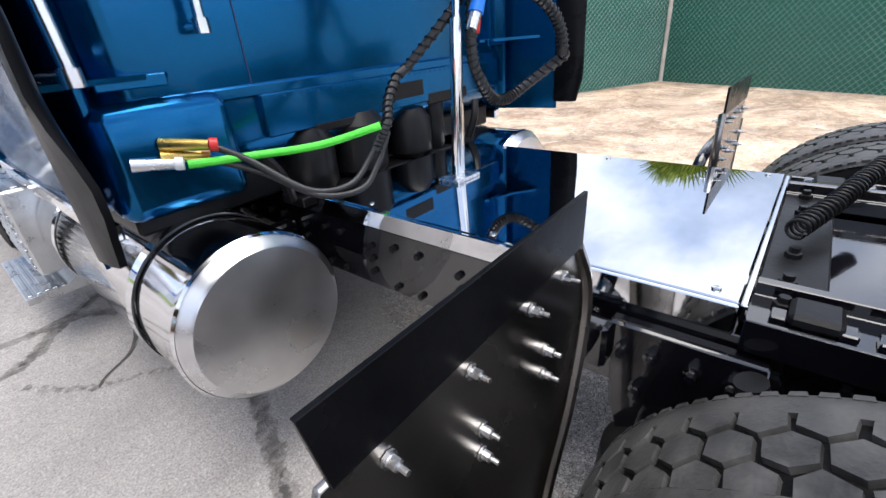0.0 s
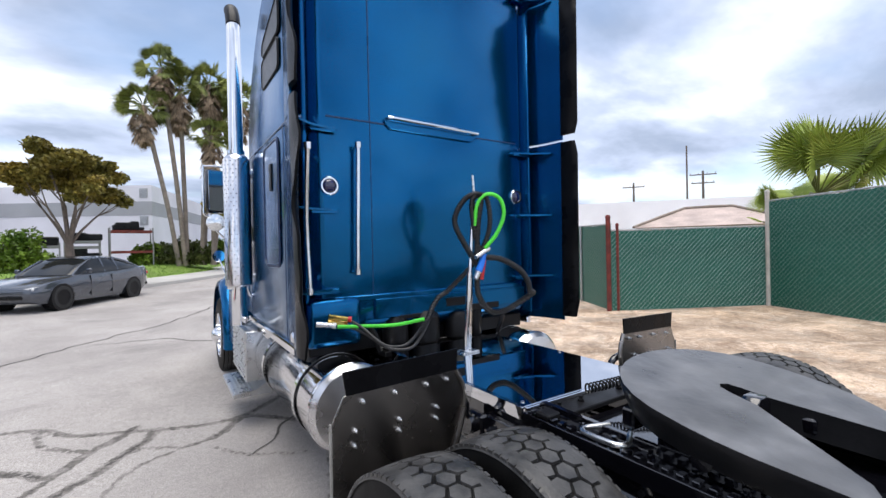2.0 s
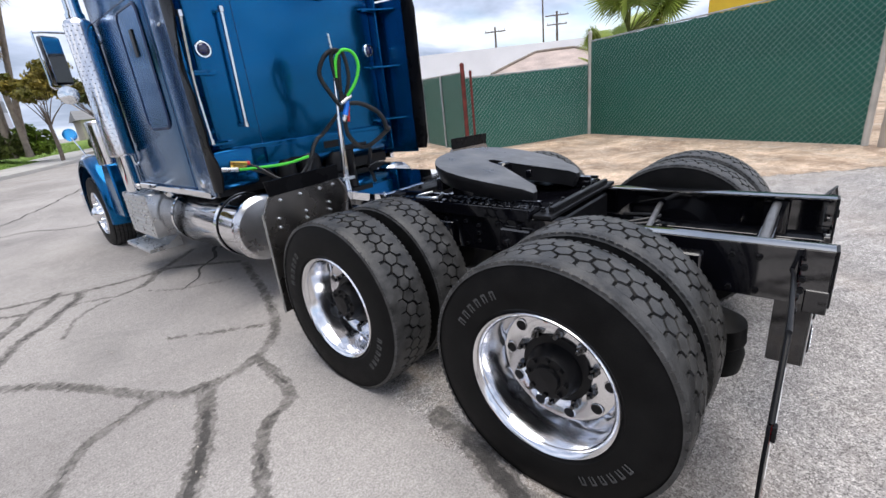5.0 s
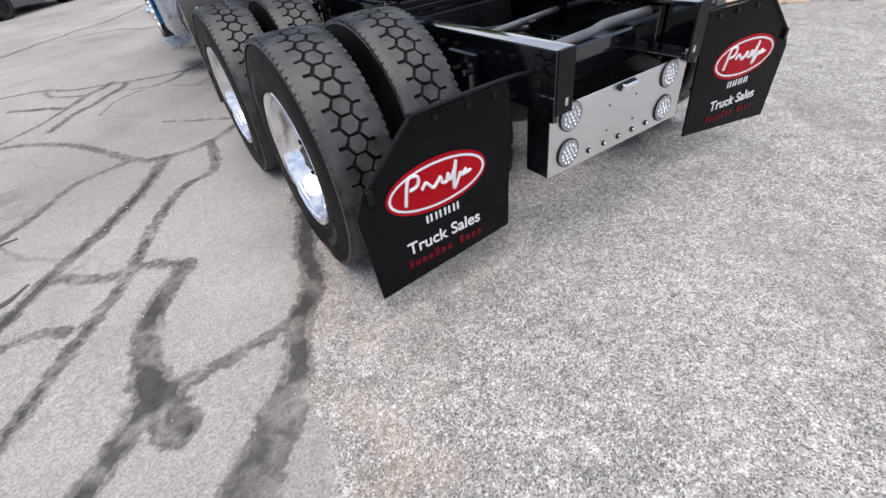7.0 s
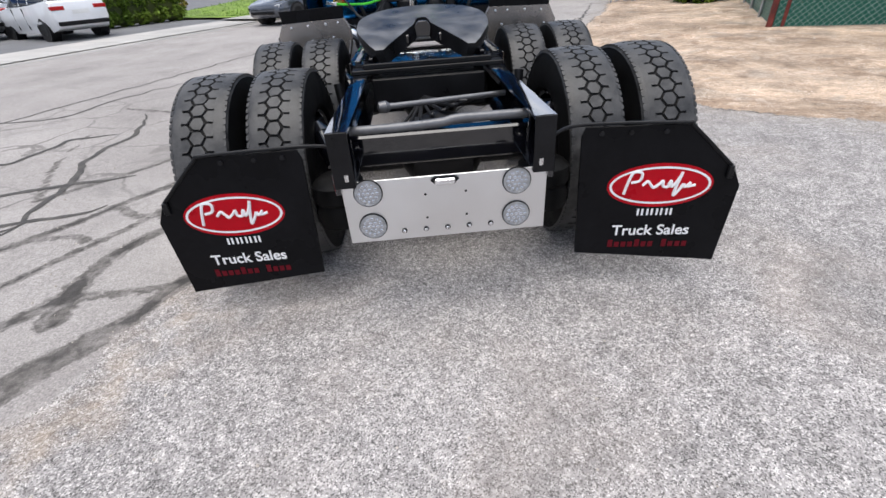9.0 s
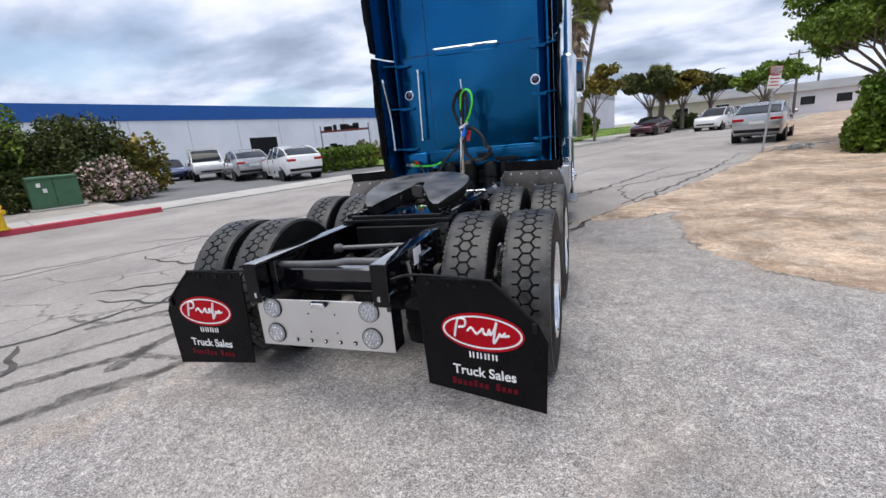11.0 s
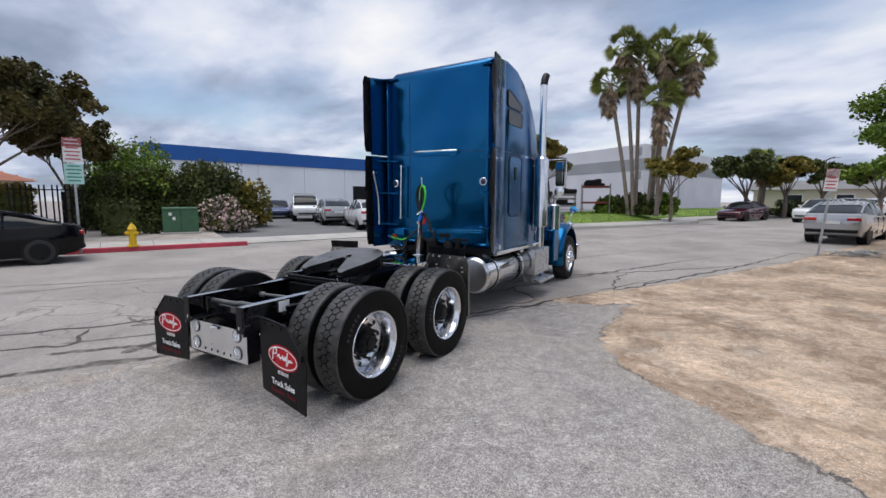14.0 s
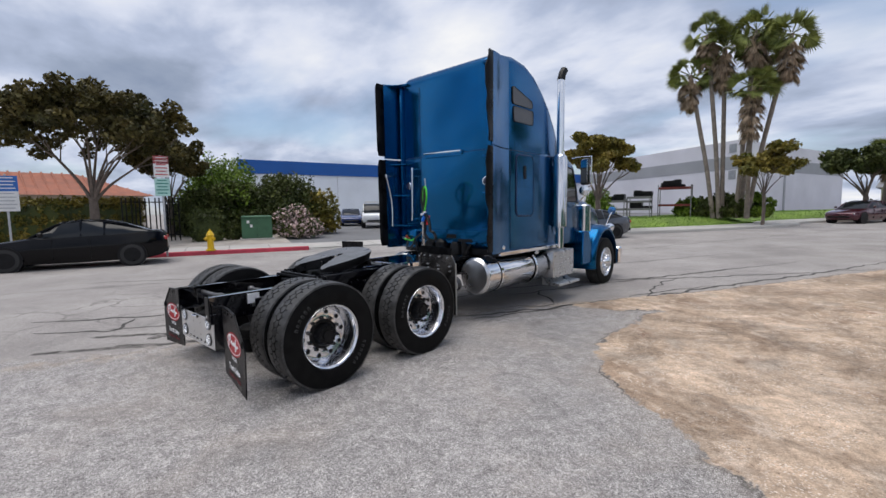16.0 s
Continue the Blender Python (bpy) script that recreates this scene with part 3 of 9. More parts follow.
    f_net = add(f_net, mapr(tex("Noise", 0.9, 4, 0.6).outputs["Fac"], 0.40, 0.55, 0, 1), "MULTIPLY")
    col = mixc(f_net, col, (0.15, 0.14, 0.13))
    l.new(col, b.inputs["Base Color"])
    b.inputs["Roughness"].default_value = 0.92
    b.inputs["Specular IOR Level"].default_value = 0.25
    h = add(add(grit, 0.5, "MULTIPLY"), add(mapr(cell.outputs["Distance"], 0, 0.6, 1, 0), 0.6, "MULTIPLY"))
    bp = n.new("ShaderNodeBump")
    bp.inputs["Strength"].default_value, bp.inputs["Distance"].default_value = 0.8, 0.004
    l.new(h, bp.inputs["Height"])
    l.new(bp.outputs[0], b.inputs["Normal"])
    return m


g_me.materials.append(ground_material())
tagged(new("ground", g_me), "worn pale asphalt road with a coarse apron and a sandy dirt lot", "ground", kind="structure")

# cracks filled with dark tar and grit, as thin raised ribbons
M_CRACK = mat("tar_filled_crack", (0.060, 0.056, 0.052), 0.85, 0.0, 0.35, 9, 0.003, 60, col2=(0.115, 0.106, 0.097))


def ribbon(bm, pts, w, z=0.004, rag=0.5, rng=None):
    line = spline([(x, y, 0) for x, y in pts], 24)
    left, right = [], []
    for i, p in enumerate(line):
        d = (line[min(i + 1, len(line) - 1)] - line[max(i - 1, 0)]).normalized()
        side = Vector((-d.y, d.x, 0))
        taper = min(1.0, 0.25 + 4 * min(i, len(line) - 1 - i) / len(line))
        jog = side * noise.noise(p * 3.0) * 0.12
        a = p + jog + side * w * 0.5 * taper * (1 + rag * noise.noise(p * 9.0))
        b = p + jog - side * w * 0.5 * taper * (1 + rag * noise.noise(p * 9.0 + Vector((5, 0, 0))))
        left.append(bm.verts.new((a.x, a.y, ground_z(a.x, a.y) + z)))
        right.append(bm.verts.new((b.x, b.y, ground_z(b.x, b.y) + z)))
    skin(bm, left, right, False)


GRID_CRACKS = [
    (0.05, [(0.65, 3.6), (0.86, 4.1), (1.22, 4.75), (1.5, 5.55), (1.76, 6.1), (1.98, 6.4)]),
    (0.05, [(2.08, 6.9), (2.38, 7.58), (2.66, 8.09), (3.1, 8.9)]),
    (0.05, [(0.67, 4.9), (1.14, 5.28), (1.30, 5.6)]),
    (0.06, [(0.4, 6.4), (0.8, 6.0), (1.2, 5.6)]),
    (0.07, [(0.2, 5.8), (0.49, 6.46), (0.85, 7.3), (1.2, 8.0), (1.64, 8.9), (2.2, 10.0), (3.0, 11.6)]),
    (0.05, [(-8.8, -3.0), (-6.0, 4.6), (-3.9, 9.9), (-2.7, 11.7), (-1.4, 13.5), (2.0, 21.0), (6.2, 30.0)]),
    (0.04, [(-2.9, 11.0), (-1.8, 10.9), (-0.9, 10.2), (0.9, 12.2), (4.3, 19.0)]),
    (0.09, [(0.2, 3.4), (0.9, 4.5), (1.6, 5.7), (2.4, 7.1), (3.2, 8.8), (4.6, 11.5), (6.6, 16.0)]),
    (0.07, [(-1.2, 5.0), (-0.4, 6.2), (0.2, 7.1), (1.2, 8.5), (2.3, 9.5), (3.9, 11.1), (5.9, 13.2)]),
    (0.05, [(1.2, 8.5), (1.8, 9.3), (2.7, 10.9), (4.4, 14.0)]),
    (0.05, [(2.4, 7.1), (2.2, 8.2), (2.3, 9.5)]),
    (0.06, [(-7.4, 4.2), (-6.0, 4.8), (-5.2, 4.9), (-4.9, 5.9), (-4.2, 7.0)]),
    (0.08, [(-5.9, 3.3), (-4.5, 3.0), (-4.3, 3.7), (-3.8, 3.8)]),
    (0.09, [(-4.6, 1.6), (-3.9, 2.0), (-3.5, 2.2), (-2.8, 2.3)]),
    (0.07, [(-4.2, 1.4), (-3.2, 1.5), (-2.7, 1.7)]),
    (0.08, [(-3.2, 1.2), (-3.3, 1.8), (-3.35, 2.2), (-3.6, 2.9), (-3.6, 3.8), (-3.9, 4.8)]),
    (0.05, [(-8.6, 0.2), (-7.9, 1.3), (-7.5, 1.9), (-7.0, 2.7), (-6.6, 3.6)]),
    (0.08, [(-4.5, -0.9), (-3.9, 0.0), (-3.6, 0.5), (-3.5, 0.9), (-3.2, 1.5)]),
    (0.07, [(-3.7, -0.9), (-3.0, -0.2), (-3.3, 0.1), (-3.6, 0.3)]),
]
rng = random.Random(11)
bm = B()
for w, pts in GRID_CRACKS:
    ribbon(bm, pts, w * 0.8, 0.004, 0.55, rng)
solid("road_cracks", bm, M_CRACK, "dark tar-filled cracks in the worn asphalt", "crack", kind="structure", deg=60)

# ---- far kerb, pavement and verges ----
K = spline([(x, y, 0) for x, y in KERB], 12)
K_LEN = [0.0]
for a, b in zip(K, K[1:]):
    K_LEN.append(K_LEN[-1] + (b - a).length)


def kerb_at(s):
    """place and direction on the kerb's line at s metres"""
    for i in range(len(K) - 1):
        if K_LEN[i + 1] >= s or i == len(K) - 2:
            d = (K[i + 1] - K[i]).normalized()
            return K[i] + d * (s - K_LEN[i]), d


def kerb_s(x, y):
    i = min(range(len(K)), key=lambda j: (K[j].x - x) ** 2 + (K[j].y - y) ** 2)
    p = kerb_at(K_LEN[i])
    return K_LEN[i] + (Vector((x, y, 0)) - p[0]).dot(p[1])


def off_kerb(s, n, dz=0.0):
    """n metres behind the kerb's face"""
    p, d = kerb_at(s)
    q = p + Vector((-d.y, d.x, 0)) * n
    return Vector((q.x, q.y, ground_z(q.x, q.y) + dz))


def lawn_rise(n, along=9.0):
    """the lawn swells behind the pavement and falls again to the lot"""
    up = max(0.0, min(1.0, (n - 2.4) / 2.6))
    down = max(0.0, min(1.0, (11.0 - n) / 2.2))
    start = max(0.0, min(1.0, along / 5.0))
    return LAWN_RISE * start * start * (3 - 2 * start) * up * up * (3 - 2 * up) * down * down * (3 - 2 * down)


LAWN_RISE = 0.42


def strip(bm, s0, s1, n0, n1, dz, ds=1.0, dn=2.0, drop0=0.0):
    ns, nn = max(1, int((s1 - s0) / ds)), max(1, int((n1 - n0) / dn))
    rows = []
    for i in range(ns + 1):
        s = s0 + (s1 - s0) * i / ns
        rows.append([bm.verts.new(off_kerb(s, n0 + (n1 - n0) * j / nn, dz)) for j in range(nn + 1)])
    for a, b in zip(rows, rows[1:]):
        skin(bm, a, b, False)
    return rows


S_END = kerb_s(-11.2, 8.1)      # end of the red length, where the drop kerb begins
S_DRIVE = kerb_s(-7.0, 19.0)    # end of the drop kerb
M_CONC = mat("pale_concrete", (0.48, 0.46, 0.43), 0.85, 0.0, 0.14, 0.7, 0.002, 60, stain=0.25)
M_REDKERB = mat("red_kerb_paint", (0.47, 0.045, 0.075), 0.6, 0.0, 0.25, 3, 0.001, 50, stain=0.3)
M_LOT = mat("lot_asphalt", (0.17, 0.17, 0.175), 0.9, 0.0, 0.2, 0.6, 0.003, 70)
M_GRAVEL = mat("pale_gravel_verge", (0.40, 0.36, 0.32), 0.95, 0.0, 0.25, 1.5, 0.006, 45)
M_LAWN = mat("lawn_soil", (0.17, 0.26, 0.04), 0.9, 0.0, 0.3, 1.0, 0.01, 40)


def kerb_piece(name, s0, s1, h, material, label):
    bm = B()
    prof = [(0.0, -0.05), (0.02, h - 0.02), (0.04, h), (0.16, h), (0.16, -0.05)]
    n = max(2, int((s1 - s0) / 1.0))
    prev = None
    for i in range(n + 1):
        s = s0 + (s1 - s0) * i / n
        row = [bm.verts.new(off_kerb(s, a, z)) for a, z in prof]
        if prev:
            skin(bm, prev, row)
        else:
            bm.faces.new(row)
        prev = row
    bm.faces.new(prev)
    return solid(name, bm, material, label, "kerb", kind="structure")


kerb_piece("kerb_red", S_END - 16, S_END, 0.16, M_REDKERB, "kerb painted faded red beside the pavement")
kerb_piece("kerb_near", S_END - 70, S_END - 16.02, 0.16, M_CONC, "plain pale concrete kerb")
kerb_piece("kerb_drop", S_END + 0.02, S_DRIVE, 0.05, M_CONC, "dropped concrete kerb of a driveway")
kerb_piece("kerb_far", S_DRIVE + 0.02, S_DRIVE + 75, 0.16, M_CONC, "plain pale concrete kerb")
bm = B()
strip(bm, S_END - 70, S_END, 0.16, 2.0, 0.155)
strip(bm, S_END, S_DRIVE, 0.16, 2.6, 0.075)
strip(bm, S_DRIVE, S_DRIVE + 75, 0.16, 2.4, 0.155)
pave = solid("pavement", bm, M_CONC, "pale concrete pavement with cut joints", "pavement", kind="structure")
M_JOINT = mat("pavement_joint", (0.20, 0.19, 0.18), 0.95)
bm = B()
for k in range(-30, 60):
    s = S_END + k * 1.5
    n1 = 2.0 if s < S_END else (2.6 if s < S_DRIVE else 2.4)
    h = 0.159 if s < S_END or s > S_DRIVE else 0.079
    strip(bm, s, s + 0.025, 0.18, n1 - 0.02, h, ds=1, dn=1)
pieces("joint", bm, M_JOINT, pave)
bm = B()
strip(bm, S_END - 70, S_END - 0.5, 2.0, 13.0, 0.15)
solid("gravel_verge", bm, M_GRAVEL, "pale gravel planting strip behind the pavement", "verge", kind="structure")
bm = B()
strip(bm, S_END - 0.4, S_DRIVE + 0.5, 2.6, 50.0, 0.07, dn=4)
strip(bm, S_DRIVE + 0.6, S_DRIVE + 75, 11.0, 60.0, 0.13, dn=4)
solid("parking_lot", bm, M_LOT, "dark asphalt parking lot of the warehouse", "parking lot", kind="structure")
bm = B()
for i in range(75):
    s = S_DRIVE + 0.6 + i * 1.0
    rows = [[bm.verts.new(off_kerb(q, 2.4 + 8.6 * j / 16, 0.15 + lawn_rise(2.4 + 8.6 * j / 16, q - S_DRIVE - 0.6))) for j in range(17)] for q in (s, s + 1.0)]
    skin(bm, rows[0], rows[1], False)
bmesh.ops.remove_doubles(bm, verts=bm.verts[:], dist=0.001)
lawn = solid("lawn", bm, M_LAWN, "mown green lawn behind the pavement", "lawn", kind="structure")

# ---- the tractor truck; its rear lamp panel stands at y = 0, it points along +y ----
truck = thing("semi_truck", "blue sleeper-cab tractor truck with polished tanks and black chassis", "truck")
HUB_Z, TYRE_R, TYRE_W = 0.516, 0.531, 0.292
REAR_Y, FRONT_Y, STEER_Y = 0.825, 2.165, 8.14
RAIL = 0.465


def tyre_mesh():
    bm = B()
    h = TYRE_W / 2
    prof = [(-h * 0.84, 0.312), (-h * 0.98, 0.335), (-h, 0.375), (-h * 1.0, 0.425), (-h * 0.97, 0.46), (-h * 0.92, TYRE_R - 0.032), (-h * 0.88, TYRE_R - 0.014),
            (-h * 0.5, TYRE_R - 0.008), (0, TYRE_R - 0.006), (h * 0.5, TYRE_R - 0.008), (h * 0.88, TYRE_R - 0.014), (h * 0.92, TYRE_R - 0.032), (h * 0.97, 0.46), (h, 0.425), (h, 0.375), (h * 0.98, 0.335), (h * 0.84, 0.312)]
    lathe(bm, prof, seg=72)
    return to_mesh("tyre", bm, M_RUBBER, 30)


def tread_mesh(steer=False):
    """hexagonal lugs with deep grooves between, and notched shoulder ribs"""
    bm = B()
    h = TYRE_W / 2

    def lug(a0, x0, poly, depth=0.016):
        top, low = [], []
        for px, ps in poly:
            for r, lst, f in ((TYRE_R + 0.004, top, 0.95), (TYRE_R - depth, low, 1.03)):
                crown = 0.010 * ((x0 + px) / h) ** 2
                ang = a0 + ps * f / TYRE_R
                lst.append(bm.verts.new((x0 + px * f, (r - crown) * math.sin(ang), (r - crown) * math.cos(ang))))
        skin(bm, top, low)
        bm.faces.new(top)

    if steer:
        for x0, w in ((-0.095, 0.04), (-0.048, 0.036), (0, 0.036), (0.048, 0.036), (0.095, 0.04)):
            for k in range(60):
                lug(2 * math.pi * k / 60, x0, [(-w / 2, -0.027), (w / 2, -0.027), (w / 2, 0.027), (-w / 2, 0.027)])
        return to_mesh("tread", bm, M_TREAD, 30)
    count = 46
    rg = random.Random(7)
    p = 2 * math.pi * TYRE_R / count
    q = p / math.sqrt(3)

    def worn(poly):
        return [(x + rg.uniform(-0.0022, 0.0022), y + rg.uniform(-0.003, 0.003)) for x, y in poly]

    e, g = q * 0.865, p * 0.432
    for k in range(count):
        lug(2 * math.pi * k / count, 0.0, worn([(-e, 0), (-e / 2, -g), (e / 2, -g), (e, 0), (e / 2, g), (-e / 2, g)]), 0.017)
        for sgn in (-1, 1):
            poly = [(-e, 0), (-e * 0.45, -g), (0.017, -g), (0.017, g), (-e * 0.45, g)]
            lug(2 * math.pi * (k + 0.5) / count, sgn * 1.5 * q, worn([(px * sgn, ps) for px, ps in (poly if sgn > 0 else poly[::-1])]), 0.017)
    # smooth shoulder ribs with fine notches at their outer edge
    for sgn in (-1, 1):
        prof = [(0.0755, TYRE_R - 0.010), (0.0765, TYRE_R + 0.0005), (0.100, TYRE_R - 0.0012), (0.120, TYRE_R - 0.004), (0.131, TYRE_R - 0.009), (0.137, TYRE_R - 0.022)]
        lathe(bm, [(sgn * a, r) for a, r in prof], seg=92)
        for k in range(92):
            a = 2 * math.pi * k / 92
            lug(a, sgn * 0.1275, [(-0.006, -0.011), (0.0075, -0.013), (0.0075, 0.013), (-0.006, 0.011)], 0.006)
    return to_mesh("tread", bm, M_TREAD, 30)


def rim_mesh(dish=0.185):
    """outer face looks along +x; the disc lies deep inside"""
    bm = B()
    h = TYRE_W / 2
    prof = [(-h * 0.86, 0.318), (-h * 0.80, 0.303), (h * 0.86 - 0.10, 0.280), (h * 0.86 - 0.015, 0.302), (h * 0.86, 0.306), (h * 0.86 + 0.012, 0.318), (h * 0.86 + 0.016, 0.325), (h * 0.86 + 0.008, 0.331), (h * 0.86 - 0.010, 0.329)]
    lathe(bm, [(a, r * 0.97) for a, r in prof], seg=72)
    x = h - dish
    inner = [(h * 0.86 - 0.012, 0.300), (max(h * 0.86 - 0.05, x + 0.045), 0.281), (x + 0.04, 0.272), (x + 0.010, 0.262), (x + 0.004, 0.247), (x + 0.012, 0.185), (x + 0.018, 0.150), (x + 0.014, 0.112), (x - 0.01, 0.108)]
    lathe(bm, [(a, r * 0.97) for a, r in inner], seg=72)
    return to_mesh("wheel_rim", bm, M_RIMALU, 40)


def holes_mesh(dish=0.185):
    bm = B()
    x = TYRE_W / 2 - dish
    for k in range(1):
        a = 2 * math.pi * (k + 0.5) / 10
        c = (x + 0.0085, 0.222 * math.sin(a), 0.222 * math.cos(a))
        lathe(bm, [(0.000, 0.029), (0.0045, 0.027), (0.0035, 0.0235), (-0.012, 0.022)], c, (1, 0, 0), 20)
    return to_mesh("hand_hole_rim", bm, M_CHROME, 30)


def dark_mesh(dish=0.185):
    bm = B()
    x = TYRE_W / 2 - dish
    for k in range(1):
        a = 2 * math.pi * (k + 0.5) / 10
        c = (x + 0.010, 0.222 * math.sin(a), 0.222 * math.cos(a))
        lathe(bm, [(0.0, 0.0232), (0.0005, 0.001)], c, (1, 0, 0), 20)
    return to_mesh("hand_hole", bm, M_SATIN, 30)


def hub_mesh(dish=0.185):
    bm = B()
    x = TYRE_W / 2 - dish
    lathe(bm, [(x, 0.155), (x + 0.03, 0.150), (x + 0.034, 0.118), (x + 0.085, 0.108), (x + 0.105, 0.095), (x + 0.108, 0.060), (x + 0.125, 0.055), (x + 0.128, 0.001)], seg=32)
    for k in range(8):
        a = 2 * math.pi * k / 8
        cyl(bm, (x + 0.104, 0.082 * math.sin(a), 0.082 * math.cos(a)), (x + 0.122, 0.082 * math.sin(a), 0.082 * math.cos(a)), 0.011, seg=6)
    return to_mesh("hub", bm, M_SATIN, 30)


def nut_mesh(dish=0.185):
    bm = B()
    x = TYRE_W / 2 - dish
    lathe(bm, [(x + 0.012, 0.022), (x + 0.016, 0.022), (x + 0.018, 0.018), (x + 0.040, 0.018), (x + 0.042, 0.010), (x + 0.062, 0.010), (x + 0.063, 0.001)], (0, 0, 0.165), (1, 0, 0), 6)
    return to_mesh("lug_nut", bm, M_BLACK, 30)


def steer_hub_mesh(dish):
    bm = B()
    x = TYRE_W / 2 - dish
    lathe(bm, [(x, 0.13), (x + 0.05, 0.125), (x + 0.10, 0.10), (x + 0.13, 0.06), (x + 0.14, 0.001)], seg=32)
    for k in range(10):
        a = 2 * math.pi * k / 10
        p = (0.143 * math.sin(a), 0.143 * math.cos(a))
        lathe(bm, [(x + 0.01, 0.021), (x + 0.06, 0.018), (x + 0.075, 0.008), (x + 0.078, 0.001)], (0, *p), seg=10)
    return to_mesh("hub_cover", bm, M_CHROME, 30)


def letters_mesh():
    """raised bars in place of moulded lettering round the sidewall"""
    bm = B()
    h = TYRE_W / 2
    for centre, count in ((2.35, 6),):
        for k in range(count):
            a = centre + (k - count / 2) * 0.115
            for da in ((-0.03, -0.018), (0.012, 0.024)):
                q = [(h + 0.0025, r * math.sin(a + d), r * math.cos(a + d)) for r, d in ((0.385, da[0]), (0.421, da[0]), (0.421, da[1]), (0.385, da[1]))]
                top = [bm.verts.new(p) for p in q]
                low = [bm.verts.new((p[0] - 0.004, p[1], p[2])) for p in q]
                skin(bm, top, low)
                bm.faces.new(top)
            q = [(h + 0.0022, r * math.sin(a + d), r * math.cos(a + d)) for r, d in ((0.414, -0.03), (0.423, -0.03), (0.423, 0.024), (0.414, 0.024))]
            bm.faces.new([bm.verts.new(p) for p in q])
    return to_mesh("sidewall_lettering", bm, M_SIDELETTER, 30)


ME_TYRE, ME_TREAD, ME_STREAD = tyre_mesh(), tread_mesh(), tread_mesh(True)
ME_NUT = nut_mesh()
bm = B()
lathe(bm, [(-TYRE_W * 0.46, 0.001), (-TYRE_W * 0.46, 0.235), (-TYRE_W * 0.44, 0.262), (-TYRE_W * 0.05, 0.268)], seg=40)
ME_DRUM = to_mesh("brake_drum", bm, M_SATIN, 30)
ME_RIM, ME_HOLE, ME_DARK, ME_HUB, ME_LET = rim_mesh(), holes_mesh(), dark_mesh(), hub_mesh(), letters_mesh()
ME_SRIM, ME_SHOLE, ME_SDARK, ME_SHUB = rim_mesh(0.045), holes_mesh(0.045), dark_mesh(0.045), steer_hub_mesh(0.045)


def holes(rim, ring_me, bore_me):
    for k in range(10):
        part("hand_hole_rim", ring_me, None, rim).matrix_basis = pose(0, 0, 0, 36 * k, 0, 0)
        part("hand_hole", bore_me, None, rim).matrix_basis = pose(0, 0, 0, 36 * k, 0, 0)


def wheel(x, y, side, kind, spin):
    """side +1: outer face along +x"""
    rim = part("wheel", ME_SRIM if kind == "steer" else ME_RIM, None, truck, "polished aluminium wheel with round hand holes")
    rim.matrix_basis = pose(x, y, HUB_Z, 0, 0, 0 if side > 0 else 180) @ pose(0, 0, 0, spin, 0, 0)
    part("tyre", ME_TYRE, None, rim, "black rubber tyre")
    tagged(part("tread", ME_STREAD if kind == "steer" else ME_TREAD, None, rim, "worn hexagonal tread lugs"), kind="stuff")
    if kind == "inner":
        part("brake_drum", ME_DRUM, None, rim, "black brake drum")
    if kind == "outer":
        for turn in (0, 180):
            tagged(part("sidewall_lettering", ME_LET, None, rim), kind="stuff").matrix_basis = pose(0, 0, 0, turn, 0, 0)
        holes(rim, ME_HOLE, ME_DARK)
        part("hub", ME_HUB, None, rim, "black hub with a ring of bolts")
        for k in range(10):
            part("lug_nut", ME_NUT, None, rim).matrix_basis = pose(0, 0, 0, 36 * k, 0, 0)
    if kind == "steer":
        holes(rim, ME_SHOLE, ME_SDARK)
        part("hub_cover", ME_SHUB, None, rim, "chrome hub and nut covers")


OUT_X, IN_X = 1.148, 0.784
for k, y in enumerate((REAR_Y, FRONT_Y)):
    for s in (-1, 1):
        wheel(s * OUT_X, y, s, "outer", 17 * k + 5 * s)
        wheel(s * IN_X, y, s, "inner", 31 * k + 11 * s)
for s in (-1, 1):
    wheel(s * 1.03, STEER_Y, s, "steer", 12 * s)

